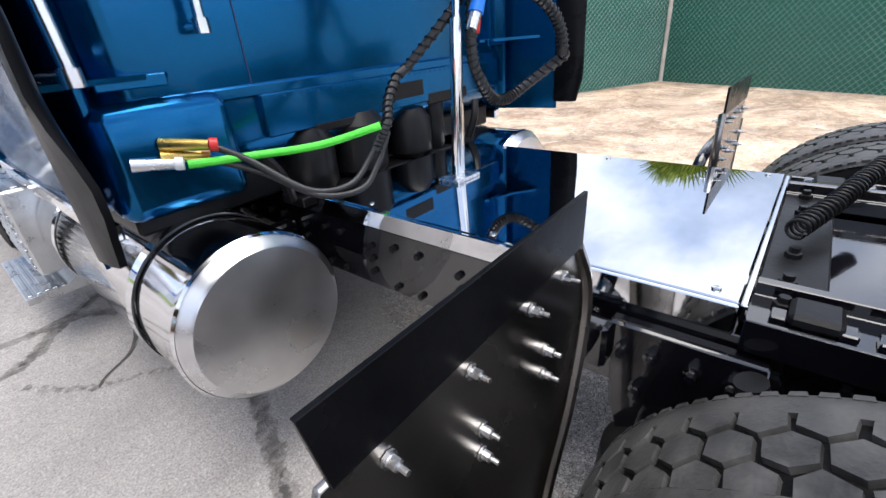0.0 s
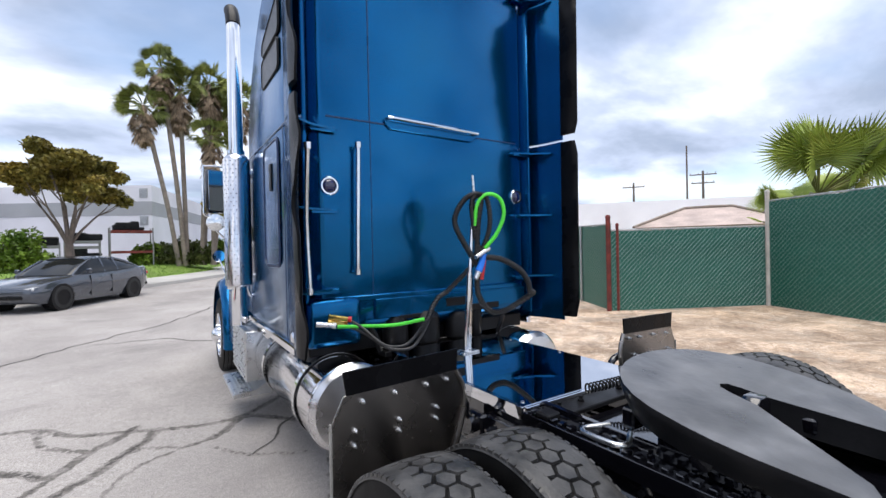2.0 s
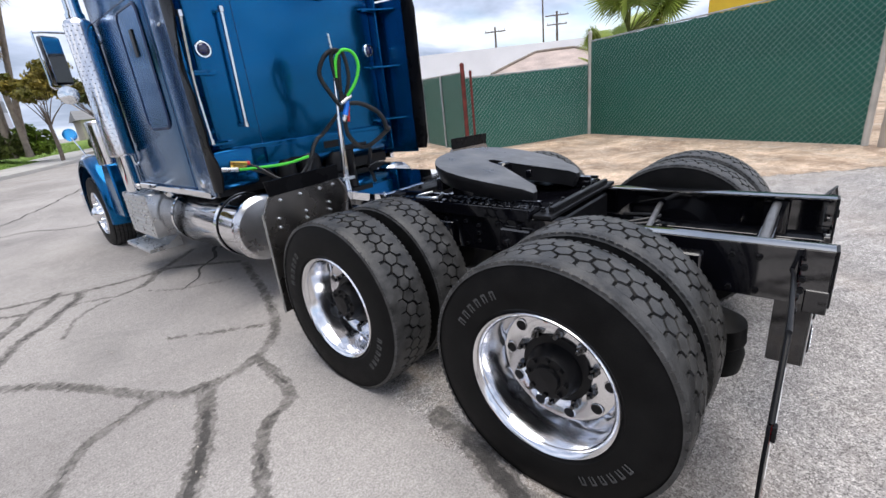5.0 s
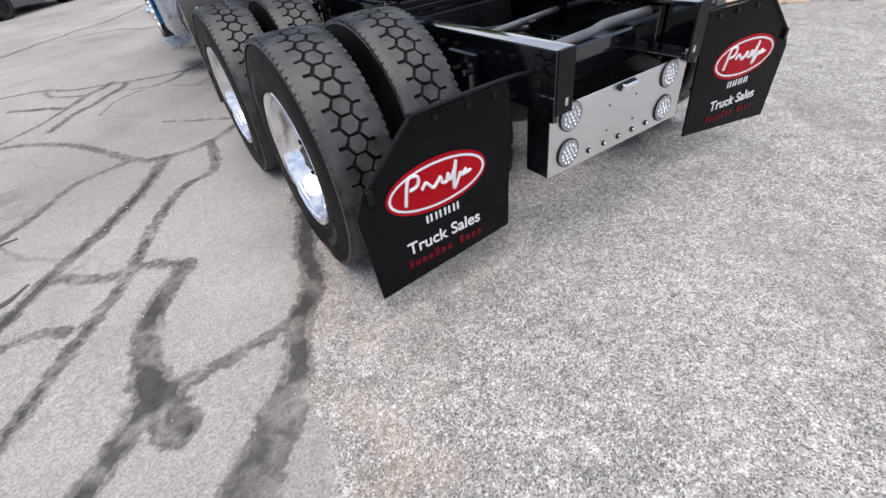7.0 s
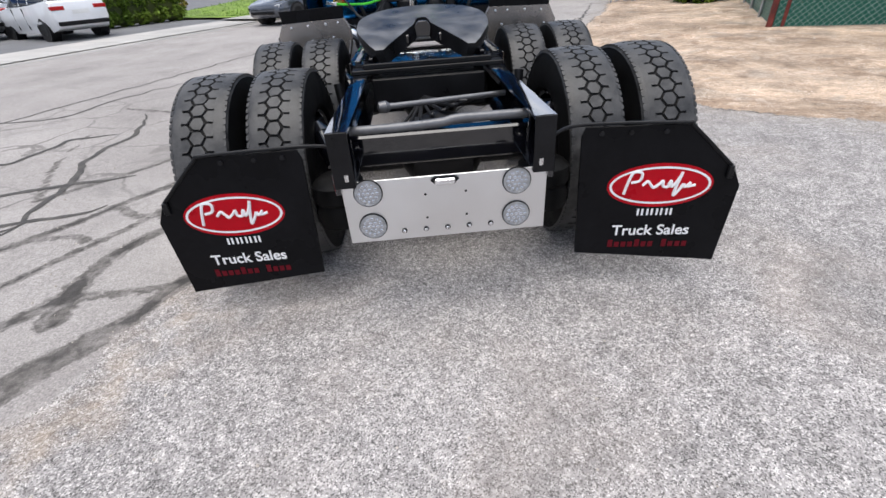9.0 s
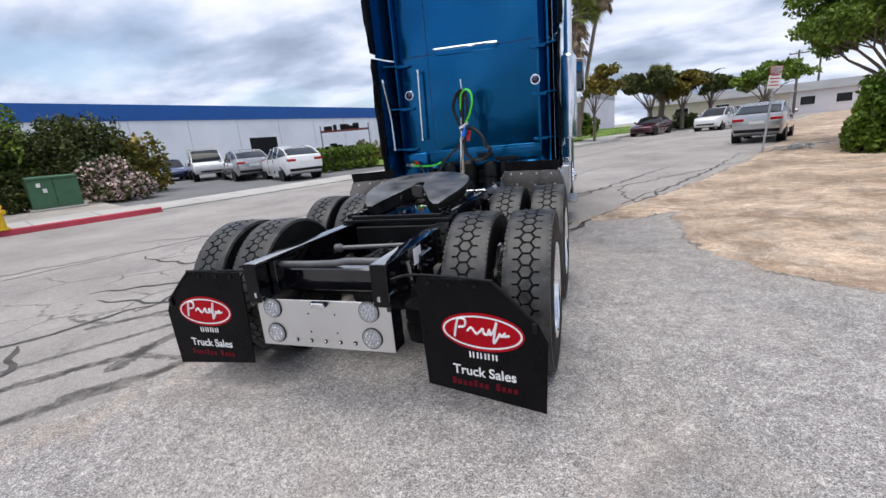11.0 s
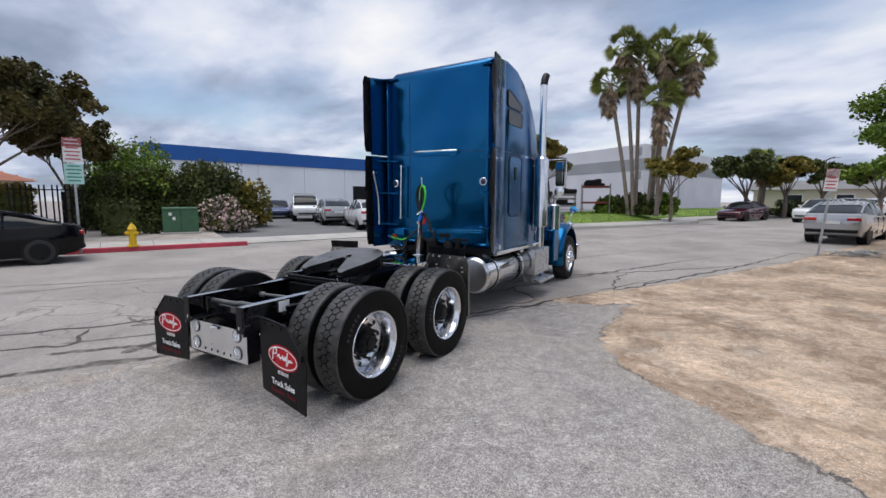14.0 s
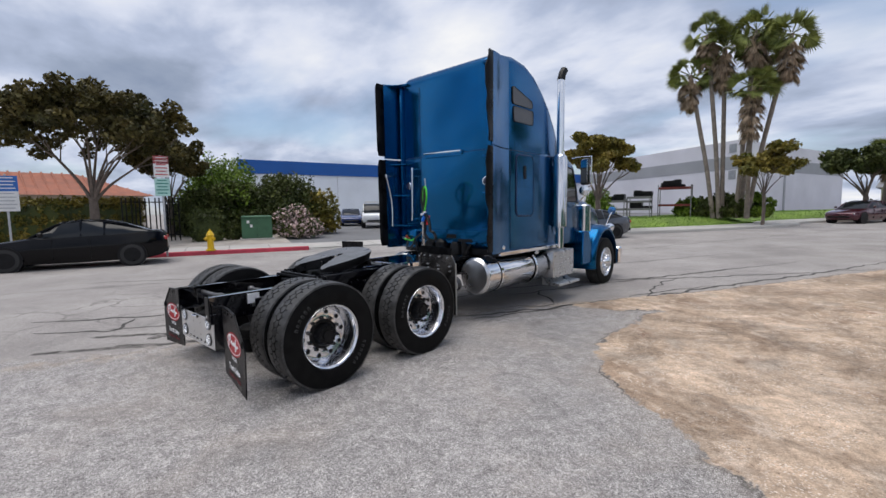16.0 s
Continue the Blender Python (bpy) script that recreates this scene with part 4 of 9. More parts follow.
# chassis: two channel rails, cross members, axles
RAIL_Z0, RAIL_Z1 = 0.69, 0.925
for s in (-1, 1):
    bm = B()
    o, i = s * RAIL, s * (RAIL - 0.088)
    w = s * 0.010
    prism(bm, [(o, RAIL_Z0), (o, RAIL_Z1), (i, RAIL_Z1), (i, RAIL_Z1 - 0.012), (o - w, RAIL_Z1 - 0.012), (o - w, RAIL_Z0 + 0.012), (i, RAIL_Z0 + 0.012), (i, RAIL_Z0)], "y", 0.015, 8.9, 0.002)
    rail = part("frame_rail", bm, M_RAIL, truck, "gloss black steel channel frame rail")
    bm = B()
    rows = []
    for y in (0.016, 0.45, 0.9, 1.17):
        top = [(s * (RAIL - 0.088 * k / 6), RAIL_Z1 + 0.0035 + 0.0018 * math.sin(math.pi * k / 6)) for k in range(7)]
        rows.append([bm.verts.new((x, y, z)) for x, z in top + [(s * (RAIL - 0.088), RAIL_Z1 + 0.0005), (s * RAIL, RAIL_Z1 + 0.0005)]])
    for a, b2 in zip(rows, rows[1:]):
        skin(bm, a, b2)
    bm.faces.new(rows[0])
    bm.faces.new(rows[-1])
    part("top_flange", bm, M_RAILTOP, rail, "gloss black crowned top of the rail", deg=50)
    bm = B()
    box(bm, s * (RAIL - 0.088), s * RAIL, 0.004, 0.0145, RAIL_Z0, RAIL_Z1 + 0.004, 0.002)
    part("end_plate", bm, M_SATIN, rail)
    if s > 0:
        bm = B()
        box(bm, RAIL + 0.0145, RAIL + 0.017, 0.375, 0.500, 0.812, 0.915, 0.001)
        part("sticker", bm, M_WHITE, rail, "blank white sticker plate")
    bm = B()
    for k in range(34):
        y = 0.10 + k * 0.13 + 0.02 * math.sin(k * 2.3)
        for z in ((0.72, 0.87) if k % 3 else (0.75, 0.80, 0.85)):
            cyl(bm, (s * RAIL, y, z), (s * (RAIL + 0.014), y, z), 0.012, seg=6)
    pieces("bolt", bm, M_SATIN, rail)
bm = B()
box(bm, -RAIL + 0.012, RAIL - 0.012, 0.22, 0.30, 0.695, 0.84, 0.01)
xm = part("cross_member", bm, M_BLACK, truck, "black cross member with a polished top bar")
bm = B()
tube(bm, spline([(-0.43, 0.26, 0.855), (-0.2, 0.26, 0.856), (0.0, 0.26, 0.862), (0.08, 0.26, 0.875), (0.2, 0.26, 0.876), (0.43, 0.26, 0.874)], 5), 0.022, 12)
part("top_bar", bm, M_GREYROD, xm)
bm = B()
for s in (-1, 1):
    box(bm, s * 0.40, s * 0.445, 0.20, 0.32, 0.70, 0.90, 0.004)
    for z in (0.74, 0.80, 0.86):
        cyl(bm, (s * 0.40, 0.26, z), (s * 0.392, 0.26, z), 0.011, seg=6)
pieces("gusset", bm, M_BLACK, xm)
bm = B()
cyl(bm, (-0.26, 0.76, 0.83), (0.42, 0.86, 0.83), 0.016)
lathe(bm, [(0, 0.001), (0.01, 0.03), (0.05, 0.034), (0.07, 0.02)], (-0.31, 0.75, 0.83), (1, 0.14, 0), 16)
part("torque_rod", bm, M_GREYROD, truck, "bare metal torque rod between the rails")
for y in (REAR_Y, FRONT_Y):
    bm = B()
    cyl(bm, (-0.95, y, HUB_Z), (0.95, y, HUB_Z), 0.075, seg=20)
    lathe(bm, [(-0.24, 0.08), (-0.17, 0.19), (0.0, 0.24), (0.17, 0.19), (0.24, 0.08)], (0.03, y, HUB_Z + 0.02), (1, 0, 0), 24)
    cyl(bm, (0.03, y, HUB_Z + 0.06), (0.03, y + 0.34, HUB_Z + 0.09), 0.12, 0.07, 18)
    part("drive_axle", bm, M_SATIN, truck, "black drive axle with differential housing")
for y in (REAR_Y + 0.62 - 0.20, REAR_Y - 0.45, FRONT_Y + 0.42):
    for s in (-1, 1):
        bm = B()
        lathe(bm, [(0, 0.09), (0.02, 0.125), (0.10, 0.135), (0.14, 0.12), (0.16, 0.135), (0.24, 0.13), (0.27, 0.08)], (s * 0.53, y, 0.34), (0, 0, 1), 24, True, True)
        part("air_spring", bm, M_RUBBER, truck, "black rubber air spring")
for s in (-1, 1):
    for y in (REAR_Y, FRONT_Y):
        bm = B()
        cyl(bm, (s * 0.52, y + 0.20, 0.52), (s * 0.56, y + 0.30, 0.90), 0.028, seg=14)
        cyl(bm, (s * 0.52, y + 0.20, 0.52), (s * 0.54, y + 0.245, 0.70), 0.036, seg=14)
        part("shock_absorber", bm, M_SATIN, truck)
        bm = B()
        cyl(bm, (s * 0.55, y - 0.26, 0.60), (s * 0.62, y - 0.17, 0.74), 0.055, seg=18)
        cyl(bm, (s * 0.62, y - 0.17, 0.74), (s * 0.645, y - 0.138, 0.79), 0.062, 0.03, 18)
        part("brake_chamber", bm, M_BLACK, truck)
    for y0 in (0.45, 1.30, 1.86):
        bm = B()
        box(bm, s * 0.47, s * 0.50, y0, y0 + 0.20, 0.58, 0.86, 0.008)
        for k in range(4):
            cyl(bm, (s * 0.50, y0 + 0.05 + 0.1 * (k % 2), 0.66 + 0.12 * (k // 2)), (s * 0.522, y0 + 0.05 + 0.1 * (k % 2), 0.66 + 0.12 * (k // 2)), 0.015, seg=6)
        part("hanger_bracket", bm, M_BLACK, truck)
# assumed tank, added to fill the dark space below the right rail
bm = B()
lathe(bm, [(0.0, 0.001), (0.012, 0.07), (0.05, 0.115), (0.09, 0.12), (0.70, 0.12), (0.74, 0.115), (0.778, 0.07), (0.79, 0.001)], (0.60, 2.80, 0.585), (0, 1, 0), 28)
res = part("air_reservoir", bm, M_BLACK, truck, "gloss black air reservoir, assumed, in the dark below the rail")
bm = B()
for y in (2.95, 3.40):
    lathe(bm, [(0, 0.1225), (0, 0.126), (0.03, 0.126), (0.03, 0.1225)], (0.60, y, 0.585), (0, 1, 0), 28)
pieces("strap", bm, M_STEP, res)
for s in (-1, 1):
    # suspension hanger with a shaped web before the axle
    bm = B()
    prism(bm, [(2.44, 0.90), (2.74, 0.90), (2.72, 0.66), (2.66, 0.46), (2.56, 0.36), (2.46, 0.38), (2.42, 0.56)], "x", s * 0.47, s * 0.512, 0.006)
    prism(bm, [(2.50, 0.60), (2.66, 0.62), (2.62, 0.46), (2.55, 0.40), (2.49, 0.44)], "x", s * 0.513, s * 0.60, 0.010)
    for y, z in ((2.49, 0.84), (2.56, 0.84), (2.64, 0.84), (2.70, 0.84), (2.50, 0.74), (2.66, 0.74)):
        lathe(bm, [(0, 0.017), (0.012, 0.017), (0.014, 0.010), (0.034, 0.010)], (s * 0.512, y, z), (s, 0, 0), 6, False, True)
    part("suspension_hanger", bm, M_BLACK, truck, "gloss black suspension hanger with bolts")
    bm = B()
    tube(bm, spline([(s * 0.52, 2.60, 0.52), (s * 0.66, 2.58, 0.56), (s * 0.70, 2.48, 0.60), (s * 0.60, 2.36, 0.58)], 6), 0.020, 10)
    part("brake_line", bm, M_ZINC, truck, "bright bent bracket beside the wheel")
bm = B()
for k in range(7):
    pts = [(-0.30 + 0.1 * k, 0.45 + 0.1 * k, 0.78), (-0.2 + 0.06 * k, 0.8, 0.70 + 0.02 * k), (-0.05, 1.3, 0.76), (-0.1 + 0.05 * k, 1.9, 0.74), (0.1 * (k - 3), 2.5, 0.8)]
    tube(bm, spline(pts, 6), 0.009 + 0.002 * (k % 3), 7)
pieces("air_line", bm, M_HOSE, truck, "black air line along the chassis")
bm = B()
box(bm, -0.36, 0.36, 1.18, 1.30, 0.70, 0.90, 0.01)
box(bm, -0.36, 0.36, 2.30, 2.42, 0.70, 0.90, 0.01)
pieces("cross_member", bm, M_SATIN, truck)
bm = B()
box(bm, RAIL + 0.012, RAIL + 0.016, 0.42, 0.56, 0.775, 0.865)
part("data_plate", bm, M_BRUSHED, truck, "pale blank data plate on the rail")

# lamp panel
PANEL_Y = 0.046
bm = B()
box(bm, -0.45, 0.45, 0.0, 0.006, 0.398, 0.70, 0.002)
panel = part("lamp_panel", bm, M_BRUSHED, truck, "brushed aluminium tail lamp panel")
panel.location.y = PANEL_Y
bm = B()
for s in (-1, 1):
    box(bm, s * 0.445, s * 0.451, 0.007, 0.13, 0.40, 0.70, 0.001)
box(bm, -0.445, 0.445, 0.007, 0.12, 0.397, 0.403)
pieces("panel_side", bm, M_BLACK, panel)
for x in (-0.338, 0.316):
    for z in (0.645, 0.482):
        bm = B()
        lathe(bm, [(0.0, 0.064), (0.006, 0.064), (0.008, 0.0625), (0.008, 0.061), (0.004, 0.060)], (x, 0, z), (0, -1, 0), 32)
        lamp = part("tail_lamp", bm, M_SATIN, panel, "round clear lens LED tail lamp")
        bm = B()
        lathe(bm, [(0.004, 0.0605), (0.010, 0.059), (0.010, 0.054), (0.008, 0.052), (0.011, 0.03), (0.0115, 0.001)], (x, 0, z), (0, -1, 0), 28)
        part("lens", bm, M_LENS, lamp)
        bm = B()
        for r, cnt in ((0.0, 1), (0.020, 6), (0.040, 12)):
            for k in range(cnt):
                a = 2 * math.pi * k / cnt
                c = (x + r * math.cos(a), -0.0095, z + r * math.sin(a))
                lathe(bm, [(0, 0.0078), (0.003, 0.0072), (0.0045, 0.005), (0.001, 0.003)], c, (0, -1, 0), 8)
        tagged(part("diode", bm, M_CHROME, lamp), kind="stuff")
for x in (-0.2, -0.1, 0.0, 0.1, 0.2):
    bm = B()
    lathe(bm, [(0, 0.013), (0.004, 0.013), (0.009, 0.009), (0.011, 0.001)], (x, 0, 0.442), (0, -1, 0), 14)
    ml = part("marker_lamp", bm, M_SATIN, panel)
    bm = B()
    lathe(bm, [(0.008, 0.0092), (0.012, 0.008), (0.0145, 0.001)], (x, 0, 0.442), (0, -1, 0), 12)
    part("lens", bm, M_ZINC, ml)
bm = B()
box(bm, -0.045, 0.045, -0.035, -0.001, 0.665, 0.695, 0.006)
pl = part("plate_lamp", bm, M_CHROME, panel, "small chrome number plate lamp")
bm = B()
prism(bm, [(-0.062, 0.682), (-0.045, 0.698), (0.045, 0.698), (0.062, 0.682), (0.045, 0.665), (-0.045, 0.665)], "y", -0.014, -0.0005)
part("lamp_base", bm, M_SATIN, pl)
bm = B()
for x, z in ((-0.09, 0.615), (0.09, 0.615), (-0.09, 0.50), (0.09, 0.50)):
    cyl(bm, (x, -0.0005, z), (x, 0.001, z), 0.006, seg=8)
pieces("screw_hole", bm, M_SATIN, panel)
for s in (-1, 1):
    bm = B()
    box(bm, s * 0.375, s * 0.47, -0.035, -0.002, 0.695, 0.722, 0.004)
    box(bm, s * 0.445, s * 0.47, -0.035, 0.04, 0.66, 0.76, 0.004)
    br = part("panel_bracket", bm, M_BLACK, truck)
    br.location.y = PANEL_Y
    bm = B()
    cyl(bm, (s * 0.41, -0.035, 0.722), (s * 0.41, -0.035, 0.752), 0.012, seg=6)
    lathe(bm, [(0, 0.001), (0.0, 0.018), (0.008, 0.018), (0.012, 0.012)], (s * 0.41, -0.02, 0.722), (0, 0, 1), 6)
    pieces("bolt", bm, M_ZINC, br)

# rear mud flaps with signs
FLAP = [(0.625, 0.215), (1.28, 0.165), (1.30, 0.555), (1.250, 0.655), (1.235, 0.65), (1.03, 0.843), (0.615, 0.843), (0.600, 0.80)]


def rear_flap(s):
    off, slope = (0.155, 0.0) if s < 0 else (0.072, 0.15)
    bm = B()
    # bent about an upright line, leaning a little
    prism(bm, [(s * x, z) for x, z in FLAP], "y", -0.045, -0.035, 0.0015)
    for v in bm.verts:
        v.co.y += off - slope * (abs(v.co.x) - 0.93) - 0.03 * max(0, (0.5 - v.co.z)) * 0.5
    flap = part("mud_flap", bm, M_FLAP, truck, "black rubber mud flap with a red oval sign")

    def shape(name, pts, mtl, lift, label=""):
        bm = B()
        vs = [bm.verts.new((s * 0.96 + x, 0, z)) for x, z in pts]
        bm.faces.new(vs)
        ext = bmesh.ops.extrude_face_region(bm, geom=bm.faces[:])
        bmesh.ops.translate(bm, vec=(0, -0.0012, 0), verts=[v for v in ext["geom"] if isinstance(v, bmesh.types.BMVert)])
        for v in bm.verts:
            v.co.y += off - 0.0455 - lift - slope * (abs(v.co.x) - 0.93) - 0.03 * max(0, (0.5 - v.co.z)) * 0.5
        return part(name, bm, mtl, flap, label)

    def oval(rx, rz, cz, n=48, skew=0.0):
        return [(rx * math.cos(2 * math.pi * k / n), cz + rz * math.sin(2 * math.pi * k / n)) for k in range(n)]

    cz = 0.568
    shape("oval_sign", oval(0.226, 0.106, cz), M_RED, 0.001, "red oval sign with white line and script")
    # white ring inside the edge
    bm = B()
    for rx, rz in ((0.216, 0.091),):
        a, b2 = oval(rx, rz, cz, 56), oval(rx - 0.011, rz - 0.010, cz, 56)
        va, vb = [bm.verts.new((s * 0.96 + x, 0, z)) for x, z in a], [bm.verts.new((s * 0.96 + x, 0, z)) for x, z in b2]
        skin(bm, va, vb)
    for v in bm.verts:
        v.co.y += off - 0.0490 - slope * (abs(v.co.x) - 0.93)
    part("oval_line", bm, M_WHITE, flap)
    # white flowing strokes, no letters
    bm = B()
    strokes = [[(-0.15, 0.53), (-0.135, 0.60), (-0.12, 0.635), (-0.085, 0.63), (-0.09, 0.595), (-0.125, 0.585)],
               [(-0.075, 0.57), (-0.055, 0.59), (-0.04, 0.575), (-0.025, 0.56), (-0.005, 0.575), (0.01, 0.59), (0.015, 0.565), (0.035, 0.56)],
               [(0.035, 0.56), (0.045, 0.59), (0.052, 0.562), (0.075, 0.60), (0.085, 0.63), (0.072, 0.57), (0.066, 0.52), (0.085, 0.545), (0.10, 0.575)],
               [(0.10, 0.575), (0.108, 0.56), (0.128, 0.58), (0.118, 0.562), (0.150, 0.568)]]
    for st in strokes:
        line = [Vector((s * 0.96 + p.x, off - 0.0492 - slope * (abs(s * 0.96 + p.x) - 0.93), p.y)) for p in spline([(x, z, 0) for x, z in st], 8)]
        tube(bm, line, 0.0068, 6)
    part("sign_script", bm, M_WHITE, flap)
    bm = B()
    for k in range(4):
        x = -0.075 + 0.042 * k
        box(bm, s * 0.96 + x, s * 0.96 + x + 0.009, -0.001, 0, 0.418, 0.452)
        box(bm, s * 0.96 + x + 0.019, s * 0.96 + x + 0.028, -0.001, 0, 0.418, 0.452)
    for v in bm.verts:
        v.co.y += off - 0.0470 - slope * (abs(v.co.x) - 0.93) - 0.03 * max(0, (0.5 - v.co.z)) * 0.5
    pieces("sign_bar", bm, M_WHITE, flap)
    tilt = -math.degrees(math.atan(slope)) * s
    lettering("lettering", "Truck Sales", 0.076, M_WHITE, flap, pose(s * 0.96, off - 0.0500 - slope * 0.03 - 0.002, 0.338, 90, 0, tilt), "bold white lettering", bold=0.0011)
    bm = B()
    for k in range(12):
        x = -0.185 + 0.031 * k
        if k == 7:
            continue
        box(bm, s * 0.96 + x, s * 0.96 + x + 0.022, -0.001, 0, 0.248, 0.248 + (0.040 if k in (0, 4, 8) else 0.028))
    for v in bm.verts:
        v.co.y += off - 0.0480 - slope * (abs(v.co.x) - 0.93) - 0.03 * max(0, (0.5 - v.co.z)) * 0.5
    pieces("sign_bar", bm, M_DARKRED, flap, "dark red bar below the lettering")
    bm = B()
    pts = [(s * 0.47, off - 0.02, 0.835), (s * 0.60, off - 0.030 + slope * 0.33, 0.850), (s * 1.00, off - 0.045 - slope * 0.07, 0.850), (s * 1.05, off - 0.045 - slope * 0.12, 0.83), (s * 1.24, off - 0.045 - slope * 0.31, 0.655)]
    tube(bm, spline(pts, 8), 0.008, 10)
    part("flap_hanger", bm, M_SATIN, flap, "bent black steel hanger rod")
    bm = B()
    for x in (0.68, 0.80, 0.94):
        lathe(bm, [(0, 0.012), (0.008, 0.011), (0.009, 0.001)], (s * x, off - 0.046 - slope * (x - 0.93), 0.815), (0, -1, 0), 6)
    box(bm, s * 1.225, s * 1.250, off - 0.060 - slope * 0.31, off - 0.047 - slope * 0.31, 0.60, 0.655, 0.002)
    pieces("bolt", bm, M_SATIN, flap)


for s in (-1, 1):
    rear_flap(s)


# flaps before the drive wheels
def flap_sheet(s):
    bm = B()
    prism(bm, [(s * 0.80, 0.34), (s * 1.255, 0.34), (s * 1.25, 1.03), (s * 1.20, 1.135), (s * 0.64, 1.15), (s * 0.60, 1.06), (s * 0.605, 0.95), (s * 0.66, 0.78), (s * 0.735, 0.60)], "y", 2.755, 2.767, 0.002)
    return bm


def front_flap(s):
    out = 0.035 if s < 0 else 0.0
    fl = part("quarter_fender", flap_sheet(s), M_FENDER, truck, "black flap before the drive wheels with bolts")
    fl.location.x = s * out
    bm = B()
    prism(bm, [(s * 1.19, 1.135), (s * 1.205, 1.235), (s * 0.635, 1.250), (s * 0.64, 1.150)], "y", 2.748, 2.756, 0.001)
    part("top_strip", bm, M_FLAP, fl, "grey-black stiff rubber strip")
    bm = B()
    prism(bm, [(s * 1.256, 0.34), (s * 1.252, 1.03), (s * 1.258, 1.03), (s * 1.262, 0.34)], "y", 2.750, 2.772)
    part("edging", bm, M_EDGE, fl)
    for side in (1, -1):
        bm = B()
        for x, z in ((0.70, 1.115), (0.81, 1.112), (0.97, 1.108), (1.12, 1.10), (0.76, 1.00), (0.765, 0.95), (0.95, 0.985), (0.955, 0.94), (1.155, 0.985), (1.16, 0.925)):
            y = 2.754 if side > 0 else 2.768
            lathe(bm, [(0, 0.012), (0.003, 0.012), (0.004, 0.008), (0.016, 0.008), (0.018, 0.004), (0.030, 0.004)], (s * x, y, z), (0, -side, 0), 8, True, True)
        pieces("bolt", bm, M_ZINC, fl)
    # inner mounting arm with chrome clamp
    bm = B()
    tube(bm, spline([(s * RAIL, 2.80, 0.84), (s * 0.55, 2.80, 0.90), (s * 0.62, 2.79, 1.0), (s * 1.1, 2.785, 1.02)], 6), 0.022, 12)
    part("mounting_arm", bm, M_BLACK, fl)
    bm = B()
    cyl(bm, (s * (RAIL + 0.005), 2.80, 0.84), (s * (RAIL + 0.09), 2.80, 0.85), 0.045, seg=16)
    box(bm, s * RAIL, s * (RAIL + 0.05), 2.73, 2.87, 0.78, 0.90, 0.01)
    pieces("clamp", bm, M_BLACK, fl)
    # rolled inner lip
    bm = B()
    tube(bm, spline([(s * 0.645, 2.758, 1.15), (s * 0.602, 2.752, 1.06), (s * 0.606, 2.748, 0.95), (s * 0.662, 2.745, 0.78), (s * 0.737, 2.748, 0.60), (s * 0.80, 2.752, 0.34)], 6), 0.013, 8)
    part("rolled_lip", bm, M_FENDER, fl)


for s in (-1, 1):
    front_flap(s)

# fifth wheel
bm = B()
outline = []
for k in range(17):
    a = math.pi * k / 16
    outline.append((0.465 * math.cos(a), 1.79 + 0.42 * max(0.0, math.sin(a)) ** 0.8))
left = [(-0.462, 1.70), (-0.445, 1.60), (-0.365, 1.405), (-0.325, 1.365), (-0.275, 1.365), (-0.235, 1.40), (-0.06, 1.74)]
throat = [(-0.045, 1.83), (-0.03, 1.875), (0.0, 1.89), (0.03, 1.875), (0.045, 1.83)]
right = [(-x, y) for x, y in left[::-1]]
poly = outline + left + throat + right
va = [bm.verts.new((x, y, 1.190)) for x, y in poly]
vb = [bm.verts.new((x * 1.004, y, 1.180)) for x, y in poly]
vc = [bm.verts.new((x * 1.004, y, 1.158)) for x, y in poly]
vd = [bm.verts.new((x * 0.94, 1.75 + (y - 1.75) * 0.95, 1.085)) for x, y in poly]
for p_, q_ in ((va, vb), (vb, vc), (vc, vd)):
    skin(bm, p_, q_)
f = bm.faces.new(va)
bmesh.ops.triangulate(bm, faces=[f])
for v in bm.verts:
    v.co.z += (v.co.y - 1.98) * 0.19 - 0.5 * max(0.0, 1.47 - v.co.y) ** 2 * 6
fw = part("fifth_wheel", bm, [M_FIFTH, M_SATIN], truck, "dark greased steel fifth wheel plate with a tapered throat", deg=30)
# faces that point sideways or down take the satin black
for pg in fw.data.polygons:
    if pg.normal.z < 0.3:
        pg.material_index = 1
bm = B()
for s in (-1, 1):
    box(bm, s * 0.30, s * 0.40, 1.58, 1.92, 0.975, 1.07, 0.01)
    cyl(bm, (s * 0.28, 1.75, 1.05), (s * 0.44, 1.75, 1.05), 0.035, seg=16)
    box(bm, s * 0.10, s * 0.18, 1.62, 2.10, 1.03, 1.09, 0.008)
box(bm, -0.38, 0.38, 2.02, 2.07, 1.03, 1.11, 0.006)
part("pedestal", bm, M_BLACK, fw)
bm = B()
prism(bm, [(-0.06, 1.13), (-0.03, 1.16), (0.03, 1.16), (0.06, 1.13), (0.05, 1.06), (-0.05, 1.06)], "y", 1.74, 1.80, 0.004)
part("lock_jaw", bm, M_BLACK, fw)
bm = B()
tube(bm, spline([(-0.33, 2.16, 1.00), (-0.45, 2.20, 0.995), (-0.46, 2.06, 0.995), (-0.42, 2.02, 0.995), (-0.34, 2.06, 1.0)], 8), 0.011, 10)
part("release_handle", bm, M_STEP, fw, "bare steel pull handle")
